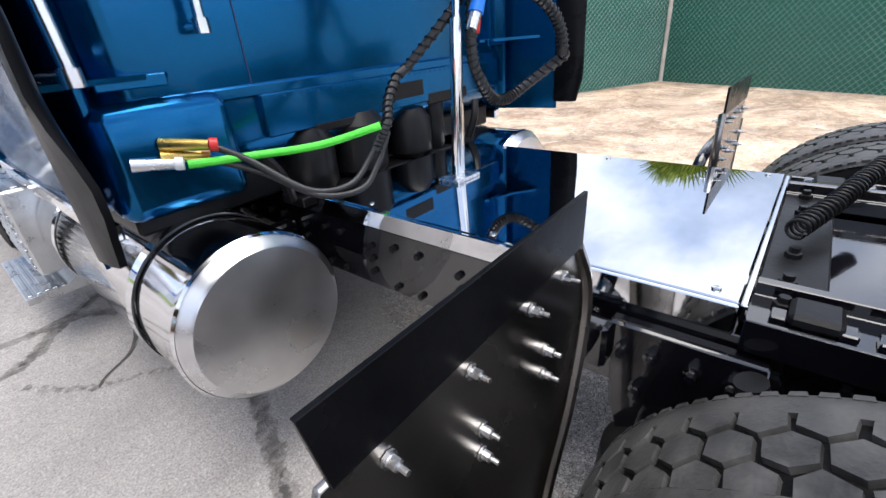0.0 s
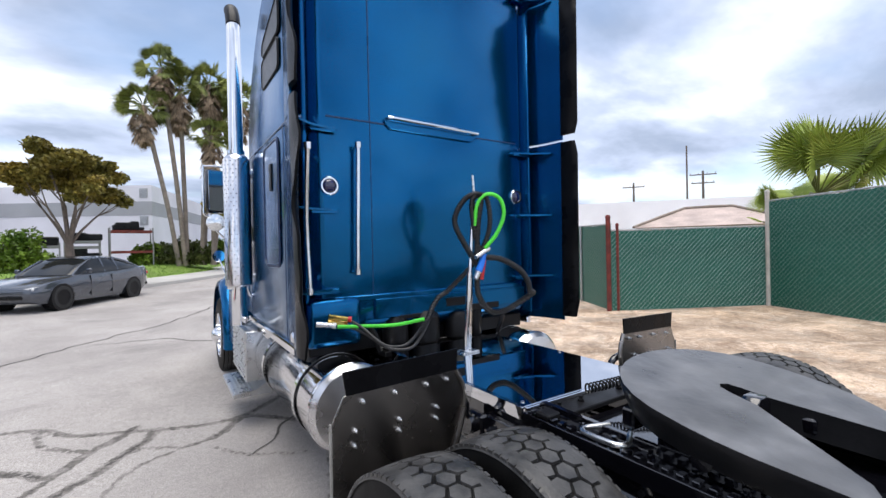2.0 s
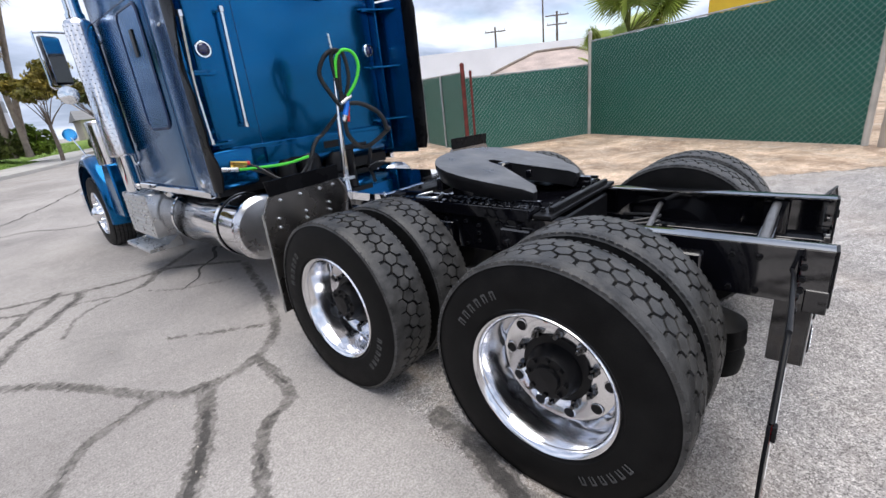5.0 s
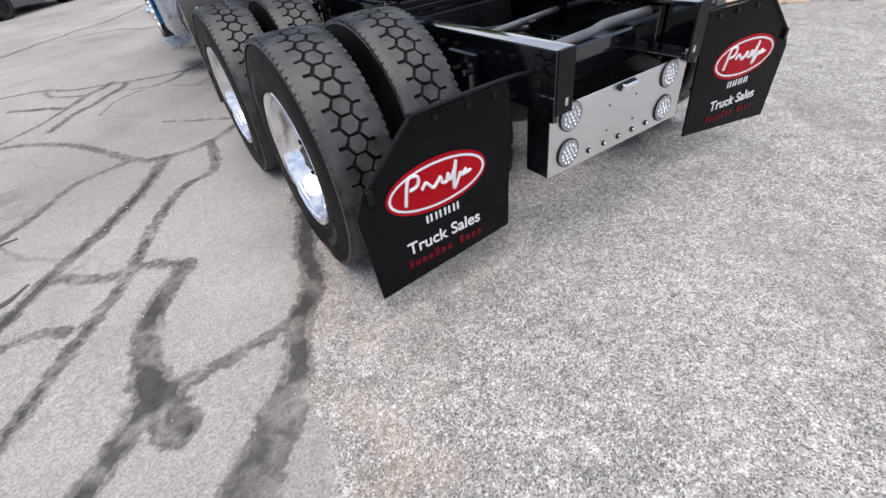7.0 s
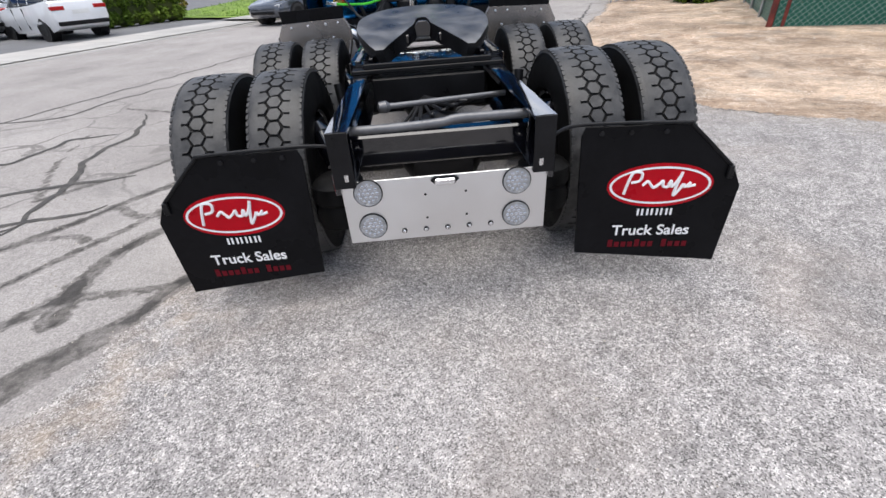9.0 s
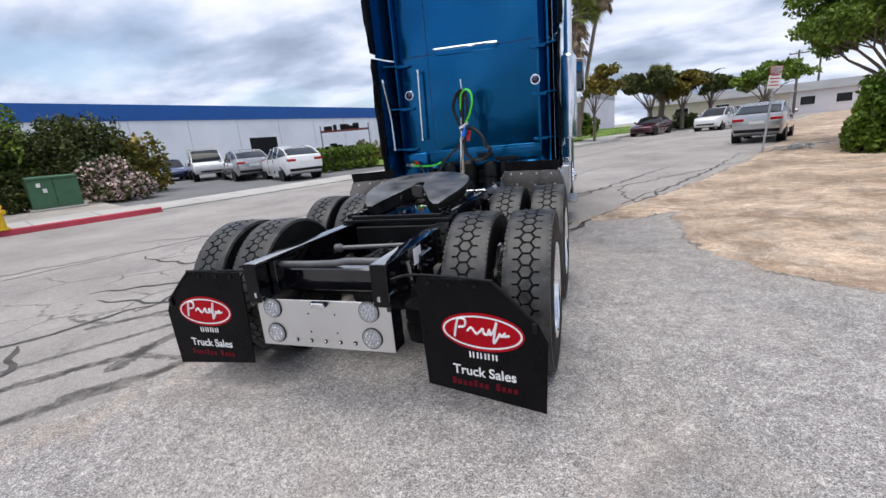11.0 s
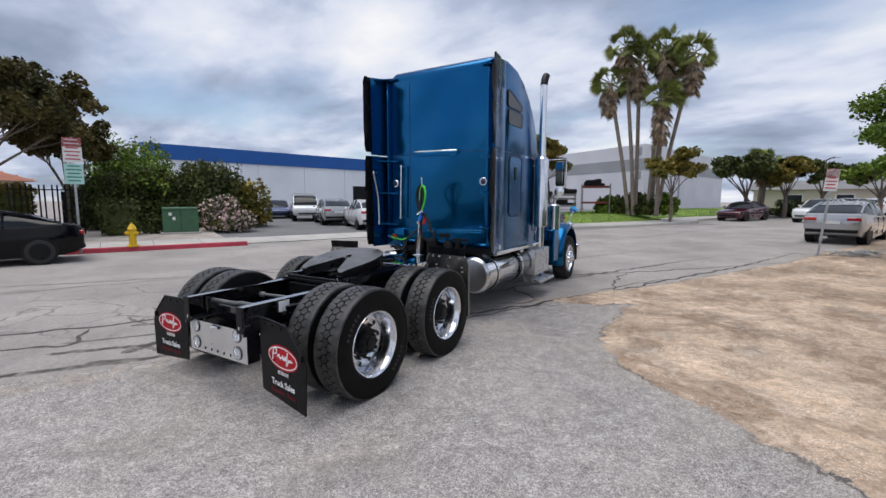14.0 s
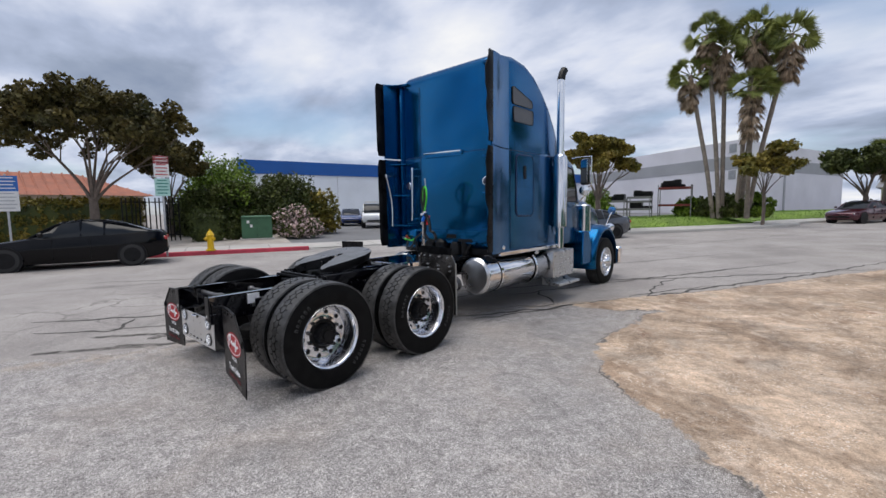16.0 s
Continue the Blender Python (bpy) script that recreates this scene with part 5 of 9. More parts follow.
for s in (-1, 1):
    bm = B()
    prism(bm, [(s * 0.33, 0.929), (s * 0.485, 0.929), (s * 0.485, 0.974), (s * 0.37, 0.974), (s * 0.37, 1.004), (s * 0.345, 1.004), (s * 0.345, 0.974), (s * 0.33, 0.974)], "y", 1.30, 2.50, 0.002)
    sl = part("slide_rail", bm, M_BLACK, truck, "black slide rail with a row of teeth")
    bm = B()
    box(bm, s * 0.486, s * 0.497, 1.30, 2.50, 0.915, 0.985, 0.002)
    part("edge_angle", bm, M_BLACK, sl)
    bm = B()
    for k in range(23):
        y = 1.34 + k * 0.05
        box(bm, s * 0.430, s * 0.468, y, y + 0.026, 0.974, 0.990, 0.003)
        if k % 3 == 0:
            lathe(bm, [(0, 0.016), (0.010, 0.016), (0.012, 0.010), (0.022, 0.010)], (s * 0.40, y, 0.974), (0, 0, 1), 6, False, True)
    pieces("tooth", bm, M_BLACK, sl)
bm = B()
box(bm, -0.475, 0.475, 1.18, 1.29, 0.929, 0.955, 0.004)
box(bm, -0.40, 0.40, 1.20, 1.23, 0.955, 0.985, 0.004)
box(bm, -0.325, 0.325, 2.38, 2.50, 0.950, 0.974, 0.004)
box(bm, -0.47, -0.39, 2.36, 2.44, 0.976, 1.004, 0.008)
box(bm, 0.39, 0.47, 2.36, 2.44, 0.976, 1.004, 0.008)
for x in (-0.4, -0.3, -0.15, 0.15, 0.3, 0.4):
    lathe(bm, [(0, 0.017), (0.012, 0.017), (0.014, 0.011), (0.026, 0.011)], (x, 2.45, 0.974), (0, 0, 1), 6, False, True)
    lathe(bm, [(0, 0.017), (0.012, 0.017), (0.014, 0.011), (0.026, 0.011)], (x, 1.262, 0.955), (0, 0, 1), 6, False, True)
pieces("slide_end", bm, M_SATIN, truck)
bm = B()
box(bm, -0.30, 0.30, 1.30, 2.38, 0.90, 0.925)
part("slide_base", bm, M_BLACK, truck)
bm = B()
coil(bm, [(-0.10, 2.46, 1.02), (0.06, 2.40, 1.04), (0.22, 2.35, 1.06), (0.38, 2.30, 1.08)], 0.022, 26, 0.0045, 6, 14)
part("coil_spring", bm, M_SATIN, truck, "black coil spring beside the fifth wheel")

# polished deck plate
bm = B()
box(bm, -0.462, 0.462, 2.515, 3.86, 0.985, 0.997, 0.003)
deck = part("deck_plate", bm, M_MIRROR, truck, "mirror-polished metal deck plate behind the cab")
bm = B()
for s in (-1, 1):
    box(bm, s * 0.463, s * 0.474, 2.515, 3.86, 0.930, 0.994, 0.003)
box(bm, -0.462, 0.462, 2.500, 2.513, 0.955, 0.994, 0.003)
pieces("edge_strip", bm, M_CHROME, deck)
bm = B()
for x in (-0.43, 0.43):
    for y in (2.56, 3.1, 3.6):
        lathe(bm, [(0, 0.010), (0.004, 0.009), (0.005, 0.001)], (x, y, 0.997), (0, 0, 1), 12)
pieces("bolt", bm, M_ZINC, deck)

# fuel tanks with straps, steps
TANK_X, TANK_Z, TANK_R = 0.826, 0.702, 0.288
for s in (-1, 1):
    bm = B()
    R0 = TANK_R
    lathe(bm, [(0.02, R0 - 0.004), (0.03, R0 + 0.003), (0.06, R0), (1.80, R0), (1.83, R0 - 0.015), (1.85, 0.1), (1.855, 0.001)], (s * TANK_X, 3.72, TANK_Z), (0, 1, 0), 64)
    tank = part("fuel_tank", bm, M_TANK, truck, "large polished aluminium cylindrical fuel tank")
    bm = B()
    lathe(bm, [(-0.040, 0.001), (-0.038, 0.08), (-0.031, 0.17), (-0.018, 0.25), (-0.004, R0 - 0.03), (0.010, R0 - 0.012), (0.024, R0 - 0.003)], (s * TANK_X, 3.72, TANK_Z), (0, 1, 0), 64)
    part("tank_end", bm, M_TANKEND, tank, "dull domed tank end")
    for y in (4.05, 5.10):
        bm = B()
        lathe(bm, [(0, R0 + 0.002), (0, R0 + 0.009), (0.055, R0 + 0.009), (0.055, R0 + 0.002)], (s * TANK_X, y, TANK_Z), (0, 1, 0), 64)
        part("strap", bm, M_CHROME, tank, "polished strap with black rubber edges")
        bm = B()
        for dy in (-0.010, 0.056):
            lathe(bm, [(0, R0 + 0.002), (0, R0 + 0.006), (0.009, R0 + 0.006), (0.009, R0 + 0.002)], (s * TANK_X, y + dy, TANK_Z), (0, 1, 0), 64)
        pieces("strap_lining", bm, M_SATIN, tank)
        bm = B()
        box(bm, s * 0.47, s * 0.70, y - 0.01, y + 0.06, 0.45, 0.86, 0.01)
        part("tank_bracket", bm, M_BLACK, tank)
    bm = B()
    lathe(bm, [(0, 0.05), (0.05, 0.05), (0.06, 0.042), (0.06, 0.001)], (s * (TANK_X + 0.19), 5.25, TANK_Z + 0.255), (s * 0.6, 0, 0.8), 24)
    part("filler_cap", bm, M_CHROME, tank)
    # step box ahead of the tank
    bm = B()
    box(bm, s * 0.62, s * 1.19, 5.60, 6.42, 0.46, 0.95, 0.012)
    stp = part("step_box", bm, M_STEP, truck, "ribbed aluminium step box below the door")
    bm = B()
    for k in range(9):
        z = 0.50 + k * 0.05
        box(bm, s * 1.19, s * 1.200, 5.63, 6.39, z, z + 0.022, 0.003)
        box(bm, s * 0.66 + s * 0.055 * k, s * 0.69 + s * 0.055 * k, 5.63, 6.39, 0.95, 0.957, 0.002)
    pieces("rib", bm, M_STEP, stp)
    bm = B()
    prism(bm, [(s * 0.95, 0.46), (s * 1.10, 0.36), (s * 1.30, 0.36), (s * 1.30, 0.315), (s * 0.95, 0.315)], "y", 5.62, 6.46, 0.006)
    lower = part("lower_step", bm, M_STEP, stp, "ribbed lower step")
    bm = B()
    for k in range(5):
        box(bm, s * (1.115 + 0.037 * k), s * (1.135 + 0.037 * k), 5.64, 6.44, 0.36, 0.367, 0.002)
    pieces("rib", bm, M_STEP, lower)

# ---- sleeper, cab and bonnet ----


def section(w, z0, z1, r, n=6, rb=0.03):
    """half-round-cornered upright section, as (x, z) from bottom left, anticlockwise"""
    pts = [(-w + rb, z0), (w - rb, z0), (w, z0 + rb)]
    for k in range(n + 1):
        a = math.pi / 2 * k / n
        pts.append((w - r + r * math.cos(a), z1 - r + r * math.sin(a)))
    for k in range(n + 1):
        a = math.pi / 2 + math.pi / 2 * k / n
        pts.append((-w + r + r * math.cos(a), z1 - r + r * math.sin(a)))
    pts.append((-w, z0 + rb))
    return pts


def loft(bm, stations, cap0=True, cap1=True):
    """stations: (y, list of (x, z))"""
    prev = first = None
    for y, pts in stations:
        row = [bm.verts.new((x, y, z)) for x, z in pts]
        if prev:
            skin(bm, prev, row)
        else:
            first = row
        prev = row
    if cap0:
        bm.faces.new(first)
    if cap1:
        bm.faces.new(prev)
    return bm


BACK = 3.985
bm = B()
st = []
for y, w, z0, z1, r in ((BACK, 0.90, 1.20, 3.95, 0.08), (BACK + 0.012, 0.935, 1.17, 4.00, 0.10), (BACK + 0.05, 0.975, 1.14, 4.05, 0.12), (BACK + 0.12, 1.02, 1.10, 4.09, 0.13), (BACK + 0.22, 1.06, 1.06, 4.11, 0.14), (4.50, 1.075, 1.05, 4.14, 0.15),
                        (4.84, 1.08, 1.05, 4.11, 0.17), (5.11, 1.08, 1.05, 4.02, 0.20), (5.40, 1.08, 1.05, 3.83, 0.24), (5.60, 1.075, 1.05, 3.65, 0.26), (5.80, 1.07, 1.05, 3.40, 0.28), (5.93, 1.06, 1.05, 3.20, 0.28), (6.0, 1.03, 1.05, 3.02, 0.26)):
    st.append((y, section(w, z0, z1, r)))
loft(bm, st)
sleeper = part("sleeper_body", bm, M_BLUE, truck, "glossy blue tall sleeper compartment", deg=50)

# seams, raised panel and trim on the back wall
bm = B()
box(bm, -0.88, 0.88, BACK - 0.006, BACK + 0.004, 2.655, 2.664)
box(bm, -0.557, -0.551, BACK - 0.005, BACK + 0.004, 2.664, 3.86)
box(bm, -0.553, -0.549, BACK - 0.004, BACK + 0.004, 1.40, 2.655)
pieces("seam", bm, M_DARKBLUE, sleeper)
bm = B()
box(bm, -0.90, 0.90, BACK - 0.02, BACK + 0.01, 1.36, 1.40, 0.006)
box(bm, -0.55, 0.92, BACK - 0.035, BACK + 0.02, 1.22, 1.365, 0.004)
box(bm, -1.05, -0.66, BACK - 0.055, BACK + 0.10, 1.06, 1.40, 0.05, seg=3)
pieces("lower_flange", bm, M_BLUE, sleeper)
bm = B()
for k in range(40):
    lathe(bm, [(0, 0.006), (0.003, 0.005), (0.004, 0.001)], (-0.53 + k * 0.036, BACK - 0.035, 1.352), (0, -1, 0), 6)
for z in (1.9, 2.2, 2.5, 2.8, 3.2, 3.6):
    for s in (-1, 1):
        lathe(bm, [(0, 0.006), (0.003, 0.005), (0.004, 0.001)], (s * 0.84, BACK + 0.0, z), (0, -1, 0), 6)
tagged(part("rivet", bm, M_BLUE, sleeper), kind="stuff")
bm = B()
for x0, x1, z0, z1 in ((0.06, 0.28, 1.25, 1.33), (-0.36, -0.06, 1.195, 1.235), (0.30, 0.62, 1.20, 1.26)):
    box(bm, x0, x1, BACK - 0.037, BACK - 0.02, z0, z1, 0.008)
pieces("vent_opening", bm, M_SATIN, sleeper)
bm = B()
box(bm, -1.0, 1.0, BACK + 0.10, 5.6, 0.98, 1.10, 0.01)
part("floor_pan", bm, M_SATIN, sleeper)
# horizontal raised handle bar in the middle
bm = B()
tube(bm, spline([(-0.42, BACK - 0.005, 2.700), (-0.40, BACK - 0.045, 2.700), (-0.36, BACK - 0.055, 2.700), (0.34, BACK - 0.055, 2.684), (0.38, BACK - 0.045, 2.684), (0.40, BACK - 0.005, 2.684)], 5), 0.013, 10)
part("bar", bm, M_CHROME, sleeper, "chrome horizontal bar")
bm = B()
prism(bm, [(-0.44, 2.665), (-0.40, 2.625), (0.36, 2.61), (0.42, 2.655), (0.42, 2.672), (-0.44, 2.69)], "y", BACK - 0.022, BACK - 0.002, 0.006)
part("bar_recess", bm, M_BLUE, sleeper)
# two upright grab rails and bits
for x0, x1, y0, z0, z1 in ((-0.70, -0.68, BACK - 0.085, 1.575, 2.46), (-1.075, -1.10, 3.76, 1.475, 2.36)):
    bm = B()
    tube(bm, spline([(x0, y0, z0), (x0, y0, z0 + 0.02), ((x0 + x1) / 2, y0, (z0 + z1) / 2), (x1, y0 - (0.10 if x0 < -1 else 0), z1 - 0.02), (x1, y0 - (0.10 if x0 < -1 else 0), z1)], 4), 0.016, 12)
    for x, yy, z in ((x0, y0, z0), (x1, y0 - (0.10 if x0 < -1 else 0), z1)):
        tube(bm, [(x, yy, z - 0.02), (x, yy, z + 0.02)], 0.024, 12)
        cyl(bm, (x, yy, z), (x, BACK - 0.001 if x0 > -1 else BACK + 0.1, z), 0.012, seg=10)
    part("grab_rail", bm, M_POLISH, sleeper, "bright upright grab rail")
for s in (-1, 1):
    bm = B()
    lathe(bm, [(0, 0.066), (0.012, 0.066), (0.018, 0.060), (0.018, 0.050), (0.010, 0.048)], (s * 0.865, BACK, 2.175), (0, -1, 0), 32)
    lt = part("round_lamp", bm, M_CHROME, sleeper, "round dark blue lamp with a chrome ring")
    bm = B()
    lathe(bm, [(0.010, 0.048), (0.020, 0.040), (0.026, 0.02), (0.027, 0.001)], (s * 0.865, BACK, 2.175), (0, -1, 0), 24)
    part("lens", bm, M_BLUELENS, lt)
# side extenders: a fixed flange, a hinged panel and a wavy rubber edge, in two storeys
def ext_x(s, x, y, z):
    """leans out a little towards the top and the rear"""
    return s * (x + 0.03 * (z - 1.1) / 2.9 * (4.3 - y) / 0.7)


def ext_sheet(s, prof, z0, z1, drop=0.0, thick=0.010, steps=3):
    bm = B()
    rows = []
    for k in range(steps + 1):
        z = z0 + (z1 - z0) * k / steps
        ring_ = [(x, y) for x, y in prof] + [(x + thick, y) for x, y in prof[::-1]]
        rows.append([bm.verts.new((ext_x(s, x, y, z), y, z - (drop * max(0.0, 4.2 - y) if k == steps else 0.0))) for x, y in ring_])
    for a, b2 in zip(rows, rows[1:]):
        skin(bm, a, b2)
    bm.faces.new(rows[0])
    bm.faces.new(rows[-1])
    return bm


for s in (-1, 1):
    for z0, z1, drop in ((1.06, 2.655, 0.0), (2.672, 4.03, 0.10)):
        bm = ext_sheet(s, [(1.07, 4.30), (1.095, 4.02), (1.135, 3.90), (1.165, 3.70)], z0, z1, drop)
        ext = part("side_extender", bm, M_BLUE, sleeper, "blue side extender panel with a black rubber edge")
        bm = B()
        rows = []
        nz = 26
        for k in range(nz + 1):
            z = z0 + 0.04 + (z1 - z0 - 0.05) * k / nz
            wob = 0.016 * math.sin(z * 4.6 + s) + 0.009 * math.sin(z * 11.0 + 2 * s) + 0.004 * math.sin(z * 23.0)
            end = 0.03 * max(0.0, 1 - min(k, nz - k) / 2.0)
            dz = -drop * 0.5 * (k / nz) ** 6
            prof = [(1.160, 3.715), (1.150, 3.66), (1.158 + wob * 0.6, 3.60), (1.172 + wob, 3.555 + wob * 0.8 + end), (1.188 + wob, 3.550 + wob * 0.8 + end), (1.190 + wob * 0.6, 3.60), (1.186, 3.66), (1.178, 3.715)]
            rows.append([bm.verts.new((ext_x(s, x, y, z), y, z + dz)) for x, y in prof])
        for a, b2 in zip(rows, rows[1:]):
            skin(bm, a, b2)
        bm.faces.new(rows[0])
        bm.faces.new(rows[-1])
        part("rubber_edge", bm, M_FLAP, ext, "wavy black rubber edge strip", deg=60)
        bm = B()
        for k in range(9):
            z = z0 + 0.12 + (z1 - z0 - 0.3) * k / 8
            lathe(bm, [(0, 0.007), (0.003, 0.006), (0.004, 0.001)], (ext_x(s, 1.157, 3.71, z), 3.71, z), (-s, -0.2, 0), 6)
        tagged(part("rivet", bm, M_BLUE, ext), kind="stuff")
    # upright rib between wall and panel
    bm = B()
    prism(bm, [(s * 0.985, BACK + 0.06), (s * 1.02, BACK - 0.02), (s * 1.045, BACK - 0.015), (s * 1.06, BACK + 0.10)], "z", 1.12, 3.98, 0.006)
    part("corner_rib", bm, M_BLUE, sleeper)
    for z in (1.45, 2.0, 2.56, 3.96):
        bm = B()
        prism(bm, [(s * 0.80, BACK - 0.002), (s * 0.84, BACK - 0.035), (s * 1.00, 3.90), (s * 1.135, 3.80), (s * 1.140, 3.86), (s * 1.08, BACK + 0.08), (s * 0.95, BACK + 0.04)], "z", z, z + 0.014)
        box(bm, s * 0.82, s * 1.0, BACK - 0.045, BACK - 0.03, z - 0.02, z + 0.014, 0.003)
        part("stay", bm, M_BLUE, sleeper, "thin blue stay plate to the extender")
# chrome strip, side locker door, window frames, sleeper vents
for s in (-1, 1):
    bm = B()
    box(bm, s * 1.045, s * 1.095, 4.05, 5.95, 1.00, 1.062, 0.008)
    part("bottom_trim", bm, M_CHROME, sleeper)
    bm = B()
    lathe(bm, [(0, 0.045), (0.012, 0.045), (0.03, 0.03), (0.034, 0.001)], (s * 1.078, 4.12, 1.13), (s, 0, 0), 20)
    part("marker_lamp", bm, M_CHROME, sleeper)
    for nm, y0, y1, z0, z1, r in (("locker_door", 4.50, 5.05, 1.60, 2.62, 0.08), ("upper_window", 4.42, 5.04, 3.11, 3.355, 0.05), ("upper_vent", 4.39, 5.02, 3.375, 3.665, 0.06)):
        bm = B()
        pts = [(y1 - r + r * math.cos(a), z1 - r + r * math.sin(a)) for a in [math.pi / 2 * k / 5 for k in range(6)]]
        pts += [(y0 + r + r * math.cos(a), z1 - r + r * math.sin(a)) for a in [math.pi / 2 + math.pi / 2 * k / 5 for k in range(6)]]
        pts += [(y0 + r + r * math.cos(a), z0 + r + r * math.sin(a)) for a in [math.pi + math.pi / 2 * k / 5 for k in range(6)]]
        pts += [(y1 - r + r * math.cos(a), z0 + r + r * math.sin(a)) for a in [1.5 * math.pi + math.pi / 2 * k / 5 for k in range(6)]]
        if nm == "upper_vent":
            pts = [(y, z - 0.17 * (y - y0) / (y1 - y0) * (z > 3.5)) for y, z in pts]
        x = 1.081
        outer = [bm.verts.new((s * x, y, z)) for y, z in pts]
        cy, cz = (y0 + y1) / 2, (z0 + z1) / 2
        mid = [bm.verts.new((s * (x + 0.012), cy + (y - cy) * 0.97, cz + (z - cz) * 0.975)) for y, z in pts]
        inn = [bm.verts.new((s * (x + 0.012), cy + (y - cy) * 0.955, cz + (z - cz) * 0.955)) for y, z in pts]
        low = [bm.verts.new((s * (x + 0.004), cy + (y - cy) * 0.950, cz + (z - cz) * 0.95)) for y, z in pts]
        for a, b2 in ((outer, mid), (mid, inn), (inn, low)):
            skin(bm, a, b2)
        fr = part(nm, bm, M_DARKBLUE if nm == "locker_door" else M_SATIN, sleeper, "rounded panel in a dark frame")
        bm = B()
        bm.faces.new([bm.verts.new((s * (x + 0.0045), cy + (y - cy) * 0.955, cz + (z - cz) * 0.955)) for y, z in pts])
        part("panel", bm, M_BLUE if nm == "locker_door" else M_LOUVRE, fr)
        if nm == "locker_door":
            bm = B()
            box(bm, s * (x + 0.004), s * (x + 0.016), 4.72, 4.80, 2.22, 2.44, 0.006)
            part("latch", bm, M_SATIN, fr)
    bm = B()
    box(bm, s * 1.079, s * 1.084, 4.10, 5.95, 2.655, 2.665)
    box(bm, s * 1.079, s * 1.084, 4.34, 4.348, 1.08, 2.655)
    pieces("side_seam", bm, M_DARKBLUE, sleeper)

# cab
bm = B()
st = []
for y, w, z0, z1, r in ((5.95, 1.02, 1.02, 2.86, 0.22), (6.05, 1.03, 1.02, 2.88, 0.24), (6.4, 1.03, 1.02, 2.86, 0.26), (6.75, 1.02, 1.02, 2.72, 0.26), (6.95, 1.00, 1.02, 2.30, 0.22), (7.12, 0.98, 1.02, 1.86, 0.16), (7.2, 0.96, 1.02, 1.80, 0.14)):
    st.append((y, section(w, z0, z1, r)))
loft(bm, st)
cab = part("cab_body", bm, M_BLUE, truck, "blue cab body with doors", deg=50)
for s in (-1, 1):
    bm = B()
    pts = [(6.18, 1.86), (6.86, 1.86), (6.78, 2.22), (6.64, 2.50), (6.18, 2.54)]
    prism(bm, pts, "x", s * 1.022, s * 1.036, 0.004)
    win = part("door_window", bm, M_GLASS, cab, "dark side window glass")
    bm = B()
    for a, b2 in zip(pts, pts[1:] + pts[:1]):
        tube(bm, [(s * 1.036, *a), (s * 1.036, *b2)], 0.014, 6)
    part("window_seal", bm, M_SATIN, win)
    bm = B()
    box(bm, s * 1.030, s * 1.035, 6.10, 6.108, 1.06, 2.66)
    box(bm, s * 1.030, s * 1.035, 6.93, 6.938, 1.06, 1.86)
    pieces("door_seam", bm, M_DARKBLUE, cab)
    bm = B()
    box(bm, s * 1.033, s * 1.052, 6.16, 6.30, 1.58, 1.62, 0.008)
    part("door_handle", bm, M_CHROME, cab)
    bm = B()
    tube(bm, spline([(s * 1.03, 5.86, 1.30), (s * 1.10, 5.86, 1.32), (s * 1.10, 5.86, 1.9), (s * 1.10, 5.86, 2.45), (s * 1.03, 5.86, 2.47)], 5), 0.014, 10)
    part("grab_rail", bm, M_CHROME, cab)
bm = B()
prism(bm, [(-0.84, 1.95), (0.84, 1.95), (0.80, 2.55), (-0.80, 2.55)], "y", 7.06, 7.08)
for v in bm.verts:
    v.co.y -= (v.co.z - 1.95) * 0.44
part("windscreen", bm, M_GLASS, cab)

